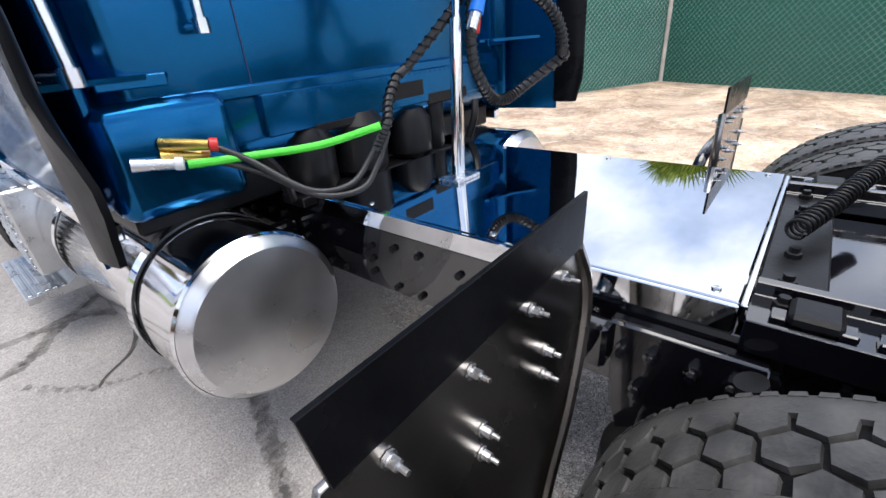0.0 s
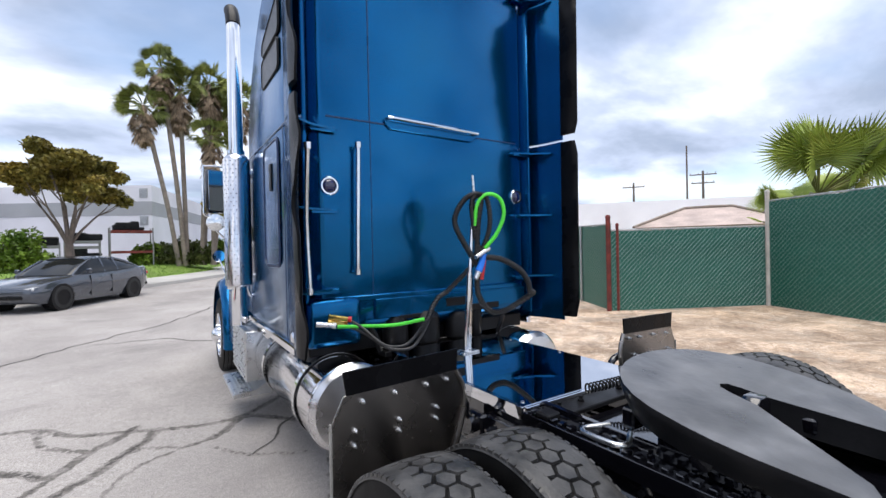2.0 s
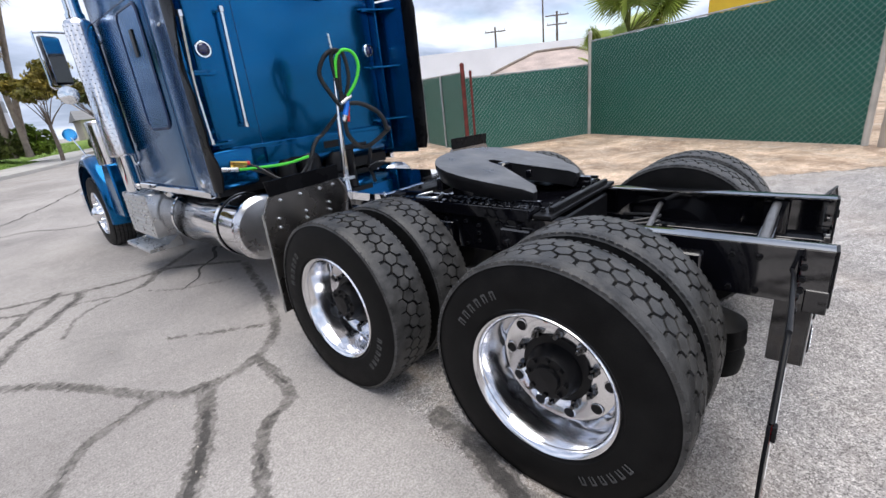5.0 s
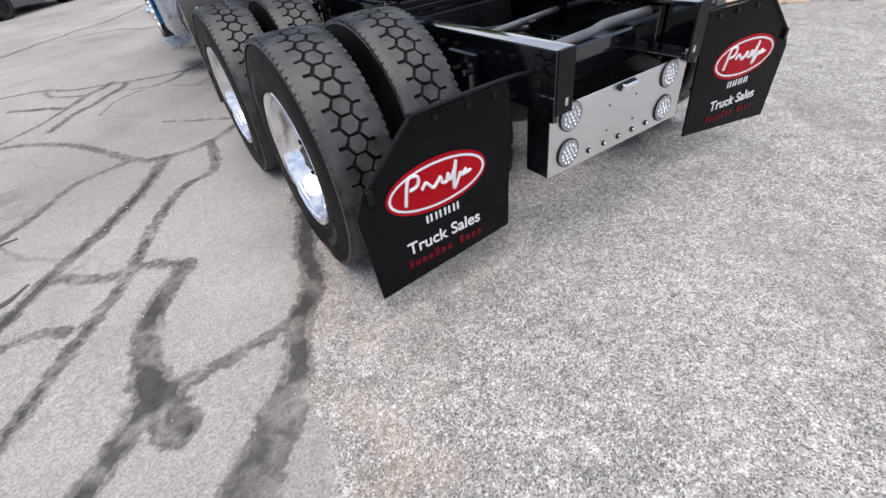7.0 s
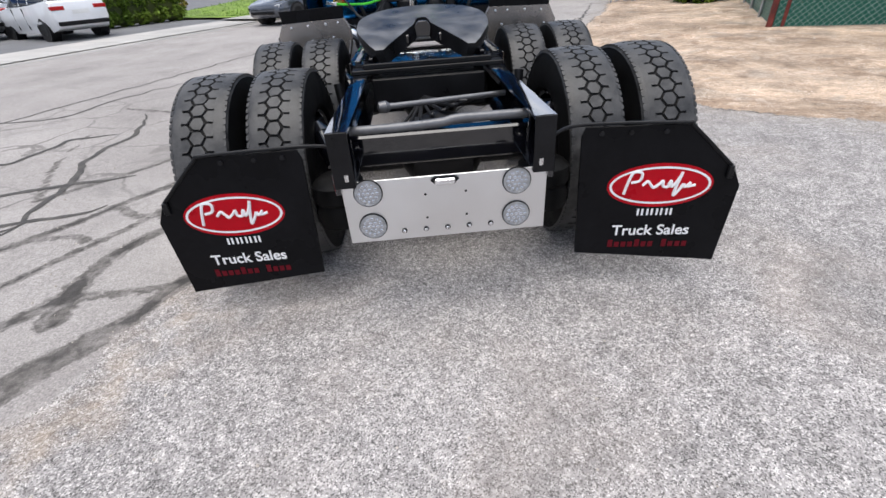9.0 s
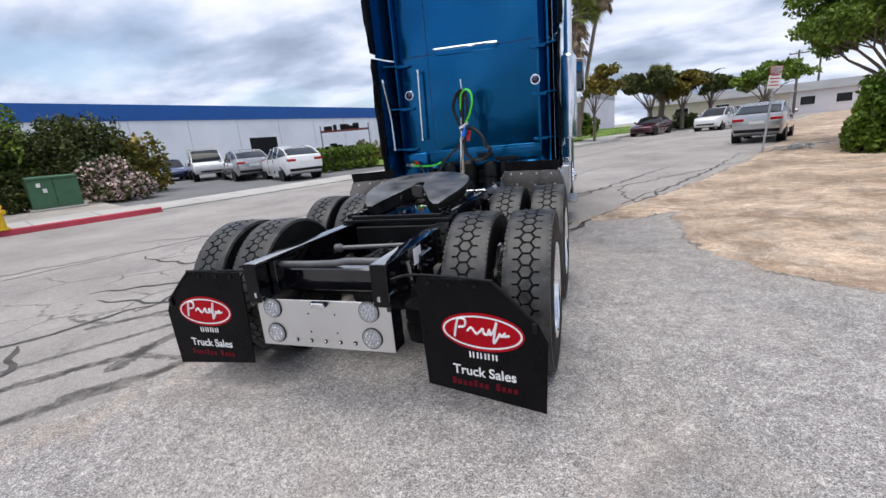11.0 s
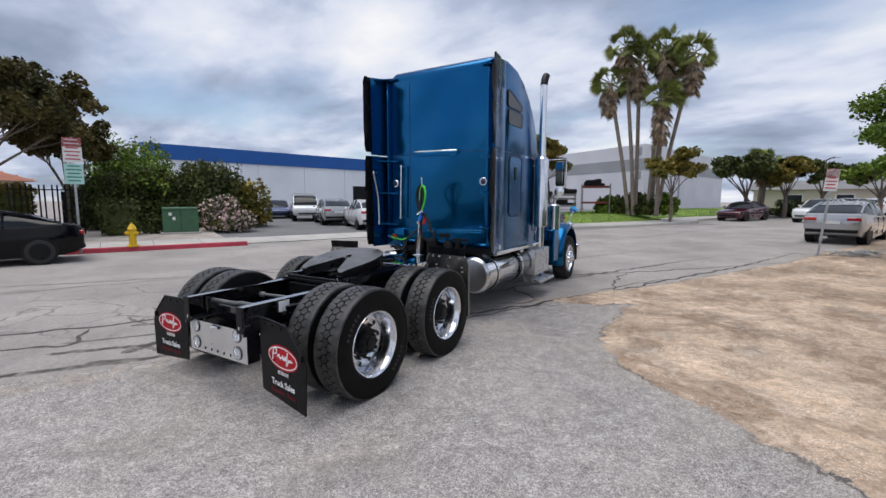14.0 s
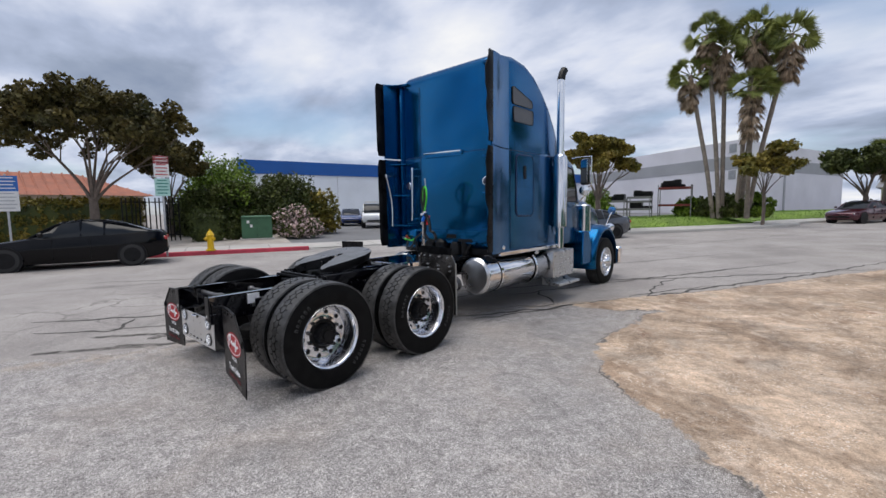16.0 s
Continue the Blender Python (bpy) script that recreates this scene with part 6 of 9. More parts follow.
# bonnet and fenders
bm = B()
st = []
for y, w, z0, z1, r in ((7.18, 0.86, 1.05, 1.96, 0.16), (7.6, 0.82, 1.0, 1.94, 0.18), (8.2, 0.74, 0.9, 1.88, 0.20), (8.8, 0.64, 0.8, 1.78, 0.22), (9.05, 0.58, 0.72, 1.68, 0.22)):
    st.append((y, section(w, z0, z1, r)))
loft(bm, st)
bonnet = part("bonnet", bm, M_BLUE, truck, "blue bonnet with wide fenders", deg=50)
for s in (-1, 1):
    bm = B()
    ring_o = []
    for k in range(17):
        a = math.radians(-8 + 196 * k / 16)
        rr = 0.68 if k not in (0, 16) else 0.66
        ring_o.append((STEER_Y + rr * math.cos(a) * 1.05, HUB_Z + rr * math.sin(a) * 1.22))
    # arch shell: outer edge rounded over
    rows = []
    for x, k in ((0.55, 1.0), (0.90, 1.02), (1.08, 1.0), (1.16, 0.95), (1.185, 0.88), (1.18, 0.86)):
        rows.append([bm.verts.new((s * x, STEER_Y + (y - STEER_Y) * k, HUB_Z + (z - HUB_Z) * k)) for y, z in ring_o])
    for a, b2 in zip(rows, rows[1:]):
        skin(bm, a, b2, False)
    part("fender", bm, M_BLUE, bonnet, "lighter blue wheel fender", deg=50)
    bm = B()
    prism(bm, [(6.98, 0.55), (7.50, 0.55), (7.42, 0.95), (7.30, 1.25), (7.02, 1.25)], "x", s * 0.75, s * 1.12, 0.02)
    part("fender_skirt", bm, M_BLUE, bonnet)
    bm = B()
    cyl(bm, (s * 1.01, 7.30, 1.24), (s * 1.01, 7.30, 1.74), 0.13, seg=28)
    ac = part("air_cleaner", bm, M_CHROME, bonnet, "chrome upright air cleaner canister")
    bm = B()
    lathe(bm, [(0, 0.134), (0.035, 0.134), (0.055, 0.11), (0.06, 0.001)], (s * 1.01, 7.30, 1.74), (0, 0, 1), 28)
    part("lid", bm, M_POLISH, ac)
    bm = B()
    lathe(bm, [(-0.10, 0.001), (-0.08, 0.06), (0.0, 0.095), (0.05, 0.10), (0.055, 0.09), (0.05, 0.001)], (s * 0.92, 8.95, 1.25), (0, 1, 0), 24)
    part("headlamp", bm, M_CHROME, bonnet)
    bm = B()
    tube(bm, spline([(s * 1.0, 8.5, 1.30), (s * 1.06, 8.55, 1.5), (s * 1.1, 8.6, 1.62)], 5), 0.010, 8)
    lathe(bm, [(0, 0.09), (-0.03, 0.08), (-0.05, 0.04), (-0.055, 0.001)], (s * 1.1, 8.6, 1.66), (0, -1, 0.1), 20, True)
    part("fender_mirror", bm, M_CHROME, bonnet, "small round chrome fender mirror")
    bm = B()
    box(bm, s * 1.10, s * 1.16, 8.72, 8.76, 0.40, 0.75, 0.004)
    part("splash_flap", bm, M_SATIN, bonnet)
bm = B()
box(bm, -1.15, 1.15, 9.05, 9.22, 0.36, 0.78, 0.04)
part("bumper", bm, M_CHROME, truck)
bm = B()
box(bm, -0.42, 0.42, 9.05, 9.10, 0.80, 1.48, 0.03)
part("grille", bm, M_CHROME, truck)

# exhaust stacks
for s in (-1, 1):
    X, Y = s * 1.20, 5.80
    bm = B()
    tube(bm, [(X, Y, 2.55), (X, Y, 3.92), (X, Y + 0.01, 4.02), (X + s * 0.0, Y + 0.05, 4.12), (X, Y + 0.12, 4.19)], 0.066, 28, False)
    stack = part("exhaust_pipe", bm, M_CHROME, truck, "chrome upright exhaust stack with a curved tip")
    bm = B()
    lathe(bm, [(0.002, 0.064), (-0.05, 0.062), (-0.06, 0.001)], (X, Y + 0.12, 4.19), (0, 0.7, 0.7), 24)
    part("pipe_bore", bm, M_SATIN, stack)
    bm = B()
    tube(bm, [(X, Y - 0.001, 3.99), (X, Y + 0.012, 4.03), (X, Y + 0.05, 4.12), (X, Y + 0.121, 4.191)], 0.068, 28, False)
    part("sooty_tip", bm, M_SATIN, stack, "sooty black exhaust tip")
    bm = B()
    lathe(bm, [(1.38, 0.10), (1.40, 0.125), (2.64, 0.125), (2.68, 0.10), (2.70, 0.068)], (X, Y, 0), (0, 0, 1), 36)
    sh = part("heat_shield", bm, M_POLISH, stack, "perforated polished heat shield")
    bm = B()
    for row in range(30):
        for k in range(16):
            a = 2 * math.pi * (k + 0.5 * (row % 2)) / 16
            z = 1.46 + row * 0.04
            c = (X + 0.1252 * math.cos(a), Y + 0.1252 * math.sin(a), z)
            lathe(bm, [(0.0006, 0.0058), (0.0008, 0.0005)], c, (math.cos(a), math.sin(a), 0), 6)
    tagged(part("perforation", bm, M_SATIN, sh), kind="stuff")
    bm = B()
    lathe(bm, [(2.70, 0.078), (2.74, 0.078)], (X, Y, 0), (0, 0, 1), 28)
    lathe(bm, [(1.0, 0.07), (1.40, 0.07)], (X, Y, 0), (0, 0, 1), 24)
    box(bm, s * 0.98, s * 1.10, Y - 0.03, Y + 0.03, 1.44, 1.50, 0.01)
    box(bm, s * 0.98, s * 1.10, Y - 0.03, Y + 0.03, 2.50, 2.56, 0.01)
    pieces("clamp", bm, M_CHROME, stack)

# door mirrors, turned in towards the driver
M_MIRROR = mat("mirror_glass", (0.75, 0.77, 0.78), 0.03, 1.0, 0.02, 2)
for s in (-1, 1):
    bm = B()
    arm = [(s * 1.03, 6.64, 2.70), (s * 1.22, 6.62, 2.71), (s * 1.41, 6.62, 2.705), (s * 1.435, 6.62, 2.67), (s * 1.435, 6.62, 2.25), (s * 1.43, 6.62, 2.16), (s * 1.36, 6.62, 2.13)]
    tube(bm, spline(arm, 6), 0.012, 10)
    tube(bm, spline([(s * 1.36, 6.63, 2.13), (s * 1.33, 6.63, 2.0), (s * 1.20, 6.63, 1.86), (s * 1.03, 6.64, 1.72)], 6), 0.010, 10)
    mr = part("door_mirror", bm, M_CHROME, truck, "tall door mirror on a chrome bracket")
    turn_ = Matrix.Translation((s * 1.325, 6.60, 0)) @ Matrix.Rotation(-s * math.radians(24), 4, "Z")
    bm = B()
    box(bm, -0.100, 0.100, -0.035, 0.035, 2.17, 2.67, 0.028, turn_, 2)
    part("housing", bm, M_BLACK, mr)
    bm = B()
    box(bm, -0.088, 0.088, -0.041, -0.036, 2.20, 2.65, 0.0, turn_)
    part("glass", bm, M_MIRROR, mr)
    bm = B()
    lathe(bm, [(0.0, 0.095), (0.05, 0.07), (0.075, 0.001)], (s * 1.325, 6.56, 2.065), (-s * 0.25, 1, 0), 24)
    rm = part("round_mirror", bm, M_SATIN, mr)
    bm = B()
    lathe(bm, [(-0.001, 0.097), (-0.012, 0.095), (-0.022, 0.05), (-0.026, 0.001)], (s * 1.325, 6.56, 2.065), (-s * 0.25, 1, 0), 24)
    part("convex_glass", bm, M_MIRROR, rm)

# hose tender pole with looped lines
PX, PY = -0.07, 3.50
bm = B()
cyl(bm, (PX, PY, 0.997), (PX + 0.04, PY, 1.55), 0.022, seg=16)
cyl(bm, (PX + 0.04, PY, 1.50), (PX + 0.09, PY, 2.12), 0.015, seg=14)
cyl(bm, (PX + 0.03, PY, 0.997), (PX + 0.055, PY, 1.50), 0.010, seg=12)
pole = part("tender_pole", bm, M_CHROME, truck, "chrome hose tender pole on the deck")
bm = B()
box(bm, PX - 0.06, PX + 0.08, PY - 0.05, PY + 0.05, 0.997, 1.010, 0.003)
part("foot", bm, M_ZINC, pole)
bm = B()
cyl(bm, (PX + 0.09, PY, 2.12), (PX + 0.082, PY, 2.24), 0.009, seg=10)
tube(bm, spline([(PX + 0.09, PY, 2.10), (PX + 0.13, PY - 0.02, 2.06), (PX + 0.12, PY - 0.03, 2.0), (PX + 0.09, PY - 0.02, 1.98)], 5), 0.006, 8)
part("spring_hook", bm, M_ZINC, pole)


def hose(name, pts, r, material, wrap=0, label=""):
    # what hangs from the pole is swung round it, out of the plane of the cab's back
    line = [Vector((C + (p[0] - C) * (1 - 0.16 * (p[2] > 1.4)), p[1] - 0.5 * (p[0] - C) * max(0.0, min(1.0, (p[2] - 1.26) / 0.15)), p[2])) for p in spline(pts, 10)]
    bm = B()
    tube(bm, line, r, 10)
    h = part(name, bm, material, truck, label)
    if wrap:
        bm = B()
        coil(bm, line, r + 0.002, wrap, 0.0035, 5, 10)
        part("spiral_guard", bm, M_SATIN, h)
    return h


C = PX + 0.095
hose("air_hose", [(-0.78, 3.85, 1.248), (-0.72, 3.79, 1.20), (-0.62, 3.66, 1.095), (-0.50, 3.61, 1.085), (-0.41, 3.60, 1.15), (-0.35, 3.59, 1.235)], 0.0105, M_HOSE, 0, "plain black air hose")
hose("air_hose", [(-0.80, 3.86, 1.215), (-0.70, 3.78, 1.16), (-0.60, 3.64, 1.075), (-0.47, 3.59, 1.065), (-0.39, 3.585, 1.13), (-0.33, 3.58, 1.225)], 0.0105, M_HOSE, 0, "plain black air hose")
hose("air_hose", [(-0.38, 3.595, 1.17), (-0.30, 3.58, 1.28), (-0.14, 3.54, 1.44), (C - 0.01, 3.48, 1.64), (C + 0.08, 3.46, 1.86), (C + 0.06, 3.46, 2.08), (C - 0.04, 3.46, 2.06), (C - 0.03, 3.46, 1.85), (C + 0.02, 3.46, 1.66)], 0.0155, M_HOSE, 66, "black air hose bundle in a spiral guard")
hose("air_hose", [(C + 0.0, 3.47, 1.60), (C - 0.10, 3.46, 1.75), (C - 0.17, 3.46, 1.92), (C - 0.09, 3.46, 2.07), (C + 0.02, 3.46, 2.09), (C + 0.0, 3.46, 1.9), (C - 0.02, 3.46, 1.65)], 0.018, M_HOSE, 50, "looped black hose with a spiral guard")
hose("air_hose", [(C + 0.02, 3.46, 1.66), (C + 0.16, 3.45, 1.64), (C + 0.31, 3.45, 1.54), (C + 0.35, 3.45, 1.40), (C + 0.24, 3.45, 1.27), (C + 0.09, 3.46, 1.27), (C - 0.01, 3.46, 1.40), (C + 0.0, 3.47, 1.62)], 0.019, M_HOSE, 60, "looped black hose with a spiral guard")
hose("electric_cable", [(-0.87, 3.86, 1.218), (-0.70, 3.80, 1.210), (-0.52, 3.70, 1.212), (-0.36, 3.58, 1.250)], 0.0125, M_GREENHOSE, 0, "bright green cable")
hose("electric_cable", [(C - 0.03, 3.455, 1.88), (C - 0.01, 3.45, 2.03), (C + 0.06, 3.45, 2.10), (C + 0.15, 3.45, 2.07), (C + 0.18, 3.45, 1.96), (C + 0.13, 3.45, 1.83), (C + 0.04, 3.45, 1.72)], 0.014, M_GREENHOSE, 0, "bright green looped cable")
bm = B()
cyl(bm, (C - 0.02, 3.44, 1.56), (C + 0.035, 3.44, 1.68), 0.026, 0.022, 14)
bp_ = part("blue_plug", bm, M_BLUEHOSE, truck, "blue gladhand grip")
bm = B()
cyl(bm, (C - 0.05, 3.44, 1.51), (C - 0.02, 3.44, 1.56), 0.018, 0.02, 12)
cyl(bm, (C - 0.05, 3.43, 1.66), (C + 0.07, 3.43, 1.72), 0.017, seg=12)
pieces("coupling", bm, M_ZINC, bp_)
bm = B()
cyl(bm, (C + 0.03, 3.49, 1.50), (C + 0.06, 3.49, 1.64), 0.024, seg=14)
part("red_plug", bm, M_REDPLUG, truck, "red gladhand grip")
for k, (x, z, mtl) in enumerate(((-0.80, 1.262, M_REDPLUG), (-0.81, 1.228, M_AMBER), (-0.89, 1.222, M_WHITE))):
    bm = B()
    cyl(bm, (x, BACK - 0.09 - 0.05 * (k == 0), z), (x - 0.10, BACK - 0.055, z + 0.015), 0.016, 0.020, 12)
    ft = part("hose_fitting", bm, M_BRASS if k < 2 else M_ZINC, truck, "brass hose fitting on the cab corner")
    bm = B()
    cyl(bm, (x + 0.02, BACK - 0.10 - 0.05 * (k == 0), z - 0.003), (x, BACK - 0.09 - 0.05 * (k == 0), z), 0.020, seg=12)
    part("collar", bm, mtl, ft)
# dark machinery under the sleeper, seen through the gap
bm = B()
for x, r, z0, z1 in ((-0.36, 0.10, 0.97, 1.22), (-0.10, 0.12, 0.97, 1.24), (0.22, 0.11, 0.97, 1.20), (0.40, 0.06, 0.97, 1.25)):
    lathe(bm, [(z0, r * 0.8), (z0 + 0.03, r), (z1 - 0.05, r), (z1, r * 0.7)], (x, 4.02, 0), (0, 0, 1), 20, True, True)
box(bm, -0.48, 0.48, 3.95, 4.10, 0.93, 0.97, 0.004)
for s in (-1, 1):
    tube(bm, spline([(s * 0.55, 3.9, 1.0), (s * 0.58, 3.88, 1.10), (s * 0.62, 3.9, 1.18)], 5), 0.02, 8)
box(bm, -0.9, 0.9, 4.4, 5.6, 0.90, 0.98)
pieces("cab_mount", bm, M_SATIN, truck, "dark cab mount below the sleeper")

# ---- street furniture, planting, parked cars, buildings ----
M_LEAF = mat("dark_green_leaves", (0.040, 0.065, 0.016), 0.5, 0.0, 0.35, 0.8, 0, 60, col2=(0.10, 0.115, 0.03), island=0.5)
M_LEAF_OLIVE = mat("olive_leaves", (0.105, 0.128, 0.022), 0.5, 0.0, 0.35, 0.9, 0, 60, col2=(0.31, 0.225, 0.045), island=0.5)
M_LEAF_DARKOLIVE = mat("dark_olive_leaves", (0.055, 0.062, 0.018), 0.5, 0.0, 0.35, 0.8, 0, 60, col2=(0.14, 0.11, 0.035), island=0.5)
M_LEAF_BRIGHT = mat("bright_green_leaves", (0.078, 0.160, 0.015), 0.45, 0.0, 0.35, 0.8, 0, 60, col2=(0.20, 0.285, 0.037), island=0.45)
M_BLOSSOM = mat("pale_pink_blossom", (0.70, 0.52, 0.50), 0.6, 0.0, 0.2, 3, island=0.2)
M_BARK = mat("grey_brown_bark", (0.17, 0.135, 0.11), 0.9, 0.0, 0.3, 6, 0.01, 25)
M_PALMBARK = mat("palm_bark", (0.24, 0.20, 0.165), 0.9, 0.0, 0.25, 5, 0.012, 18)
M_FROND = mat("palm_fronds", (0.10, 0.135, 0.035), 0.45, 0.0, 0.3, 1, col2=(0.29, 0.32, 0.09), island=0.4)
M_YOUNGFROND = mat("young_palm_leaf", (0.21, 0.30, 0.035), 0.4, 0.0, 0.25, 1.5, col2=(0.42, 0.50, 0.10))
M_DEADFROND = mat("dry_palm_skirt", (0.30, 0.21, 0.13), 0.85, 0.0, 0.3, 1.5, col2=(0.46, 0.35, 0.24), island=0.35)
M_YELLOW = mat("yellow_hydrant_paint", (0.72, 0.46, 0.01), 0.4, 0.0, 0.12, 6)
M_BOXGREEN = mat("utility_green_paint", (0.045, 0.13, 0.065), 0.5, 0.0, 0.15, 3, stain=0.25)
M_GALV = mat("galvanised_steel", (0.45, 0.46, 0.47), 0.45, 0.7, 0.2, 6)
M_WALLWHITE = mat("white_wall_paint", (0.84, 0.87, 0.91), 0.8, 0.0, 0.06, 0.3, 0.003, 20, stain=0.08)
M_WALLGREY = mat("pale_grey_concrete_wall", (0.72, 0.705, 0.745), 0.85, 0.0, 0.07, 0.3, 0.003, 20, stain=0.10)
M_STRIPE = mat("grey_wall_stripe", (0.36, 0.365, 0.38), 0.85, 0.0, 0.08, 0.4)
M_BLUEBAND = mat("blue_fascia", (0.006, 0.095, 0.37), 0.5, 0.0, 0.08, 0.4)
M_TILE = mat("red_roof_tiles", (0.34, 0.13, 0.08), 0.85, 0.0, 0.2, 1.5, 0.02, 8)
M_ROOFGREY = mat("grey_roofing", (0.22, 0.22, 0.22), 0.9, 0.0, 0.15, 0.8)
M_STUCCO = mat("beige_stucco", (0.50, 0.44, 0.37), 0.9, 0.0, 0.08, 0.6, 0.004, 20)
M_SLAT = mat("green_fence_slat", (0.004, 0.120, 0.086), 0.5, 0.0, 0.18, 2.0, 0.001, 30, stain=0.15)
M_WIRE = mat("fence_wire", (0.34, 0.45, 0.41), 0.5, 0.5, 0.15, 5)
M_RUST = mat("rusty_red_post", (0.17, 0.035, 0.028), 0.8, 0.0, 0.35, 5, 0.003, 40)
M_POSTWHITE = mat("weathered_white_post", (0.55, 0.52, 0.47), 0.7, 0.0, 0.2, 4)
M_WOODPOLE = mat("weathered_wood_pole", (0.14, 0.11, 0.09), 0.9, 0.0, 0.3, 3)
M_YELLOWBOX = mat("yellow_container_paint", (0.62, 0.42, 0.02), 0.5, 0.0, 0.1, 1)

for m_ in (M_LEAF, M_LEAF_OLIVE, M_LEAF_DARKOLIVE, M_LEAF_BRIGHT, M_FROND):
    m_.node_tree.nodes["Principled BSDF"].inputs["Specular IOR Level"].default_value = 0.22


def on(x, y, dz=0.0):
    return Vector((x, y, ground_z(x, y) + dz))


def leaves_mesh(name, clumps, count, size, material, seed, flat=0.55, deg=180):
    """many small folded leaves over the shells of lumpy clumps: (centre, radii)"""
    r = np.random.RandomState(seed)
    vol = np.array([c[1][0] * c[1][1] * c[1][2] for c in clumps]) ** 0.7
    pick = r.choice(len(clumps), count, p=vol / vol.sum())
    cen = np.array([tuple(c[0]) for c in clumps])[pick]
    rad = np.array([tuple(c[1]) for c in clumps])[pick]
    d = r.normal(size=(count, 3))
    d /= np.linalg.norm(d, axis=1, keepdims=True)
    shell = (0.55 + 0.5 * r.rand(count, 1) ** 0.6)
    bumps = 1 + 0.22 * np.sin(d[:, :1] * 7 + pick[:, None]) * np.cos(d[:, 1:2] * 6 + 2 * pick[:, None])
    p = cen + d * rad * shell * bumps
    u = r.normal(size=(count, 3)) + d * 0.4
    u /= np.linalg.norm(u, axis=1, keepdims=True)
    w = np.cross(u, r.normal(size=(count, 3)))
    w /= np.linalg.norm(w, axis=1, keepdims=True)
    s = size * (0.6 + 0.8 * r.rand(count, 1))
    nrm = np.cross(u, w)
    v = np.stack([p - u * s, p + w * s * flat + nrm * s * 0.15, p + u * s, p - w * s * flat + nrm * s * 0.15], 1).reshape(-1, 3)
    f = np.arange(count * 4).reshape(-1, 4)
    me = bpy.data.meshes.new(name)
    me.from_pydata(v.tolist(), [], f.tolist())
    me.materials.append(material)
    return me


def limb(bm, pts, r0, r1, seg=8):
    line = spline(pts, 5)
    n = len(line)
    tube(bm, line, r0, seg, radii=[r0 + (r1 - r0) * i / (n - 1) for i in range(n)])


def tree(x, y, h, spread, label, seed, leaf=M_LEAF, count=5000, size=0.13, trunk=0.17, fork=0.3, clumps=13, group="street trees", dz=0.15, flatness=0.45, lean=0.0, puff=(0.14, 0.23)):
    """forked trunk, limbs that divide once more, and loose clumps of leaves at their ends"""
    rg = random.Random(seed)
    t = thing("tree", label, "tree", group, Matrix.Translation(on(x, y, dz)))
    fz = h * fork
    bm = B()
    limb(bm, [(0, 0, -0.05), (0.03, 0.02, fz * 0.5), (lean * 0.2, 0.02, fz)], trunk, trunk * 0.8, 12)
    cl = []
    for k in range(clumps):
        a = 2 * math.pi * k / clumps * 2.4 + rg.uniform(-0.3, 0.3)
        rr = spread * (0.22 + 0.62 * ((k * 0.618) % 1.0))
        z = h * (0.80 - 0.20 * (rr / spread) ** 2 + rg.uniform(-0.09, 0.07)) + 0.10 * h * flatness
        c = Vector((rr * math.cos(a) + lean, rr * math.sin(a), z))
        fork_at = Vector((c.x * 0.55, c.y * 0.55, fz + (z - fz) * 0.50 + 0.1))
        if k < 10:
            limb(bm, [(lean * 0.2, 0.02, fz * 0.95), (c.x * 0.22, c.y * 0.22, fz + (z - fz) * 0.24), tuple(fork_at)], trunk * rg.uniform(0.34, 0.48), trunk * 0.18, 7)
        for j in range(6):
            tip = c + Vector((rg.uniform(-1, 1) * spread * 0.26, rg.uniform(-1, 1) * spread * 0.26, rg.uniform(-0.75, 0.6) * h * 0.11))
            w = spread * rg.uniform(*puff)
            cl.append((tuple(tip), (w, w, w * rg.uniform(0.5, 0.75))))
            if j < 3 and k < 10:
                limb(bm, [tuple(fork_at), tuple(fork_at.lerp(tip, 0.55) + Vector((0, 0, -0.08))), tuple(tip)], trunk * 0.15, trunk * 0.04, 5)
    part("trunk", bm, M_BARK, t, "grey-brown branching trunk")
    tagged(part("crown", leaves_mesh("crown", cl, count, size, leaf, seed), None, t, "crown of small leaves"), kind="stuff")
    return t


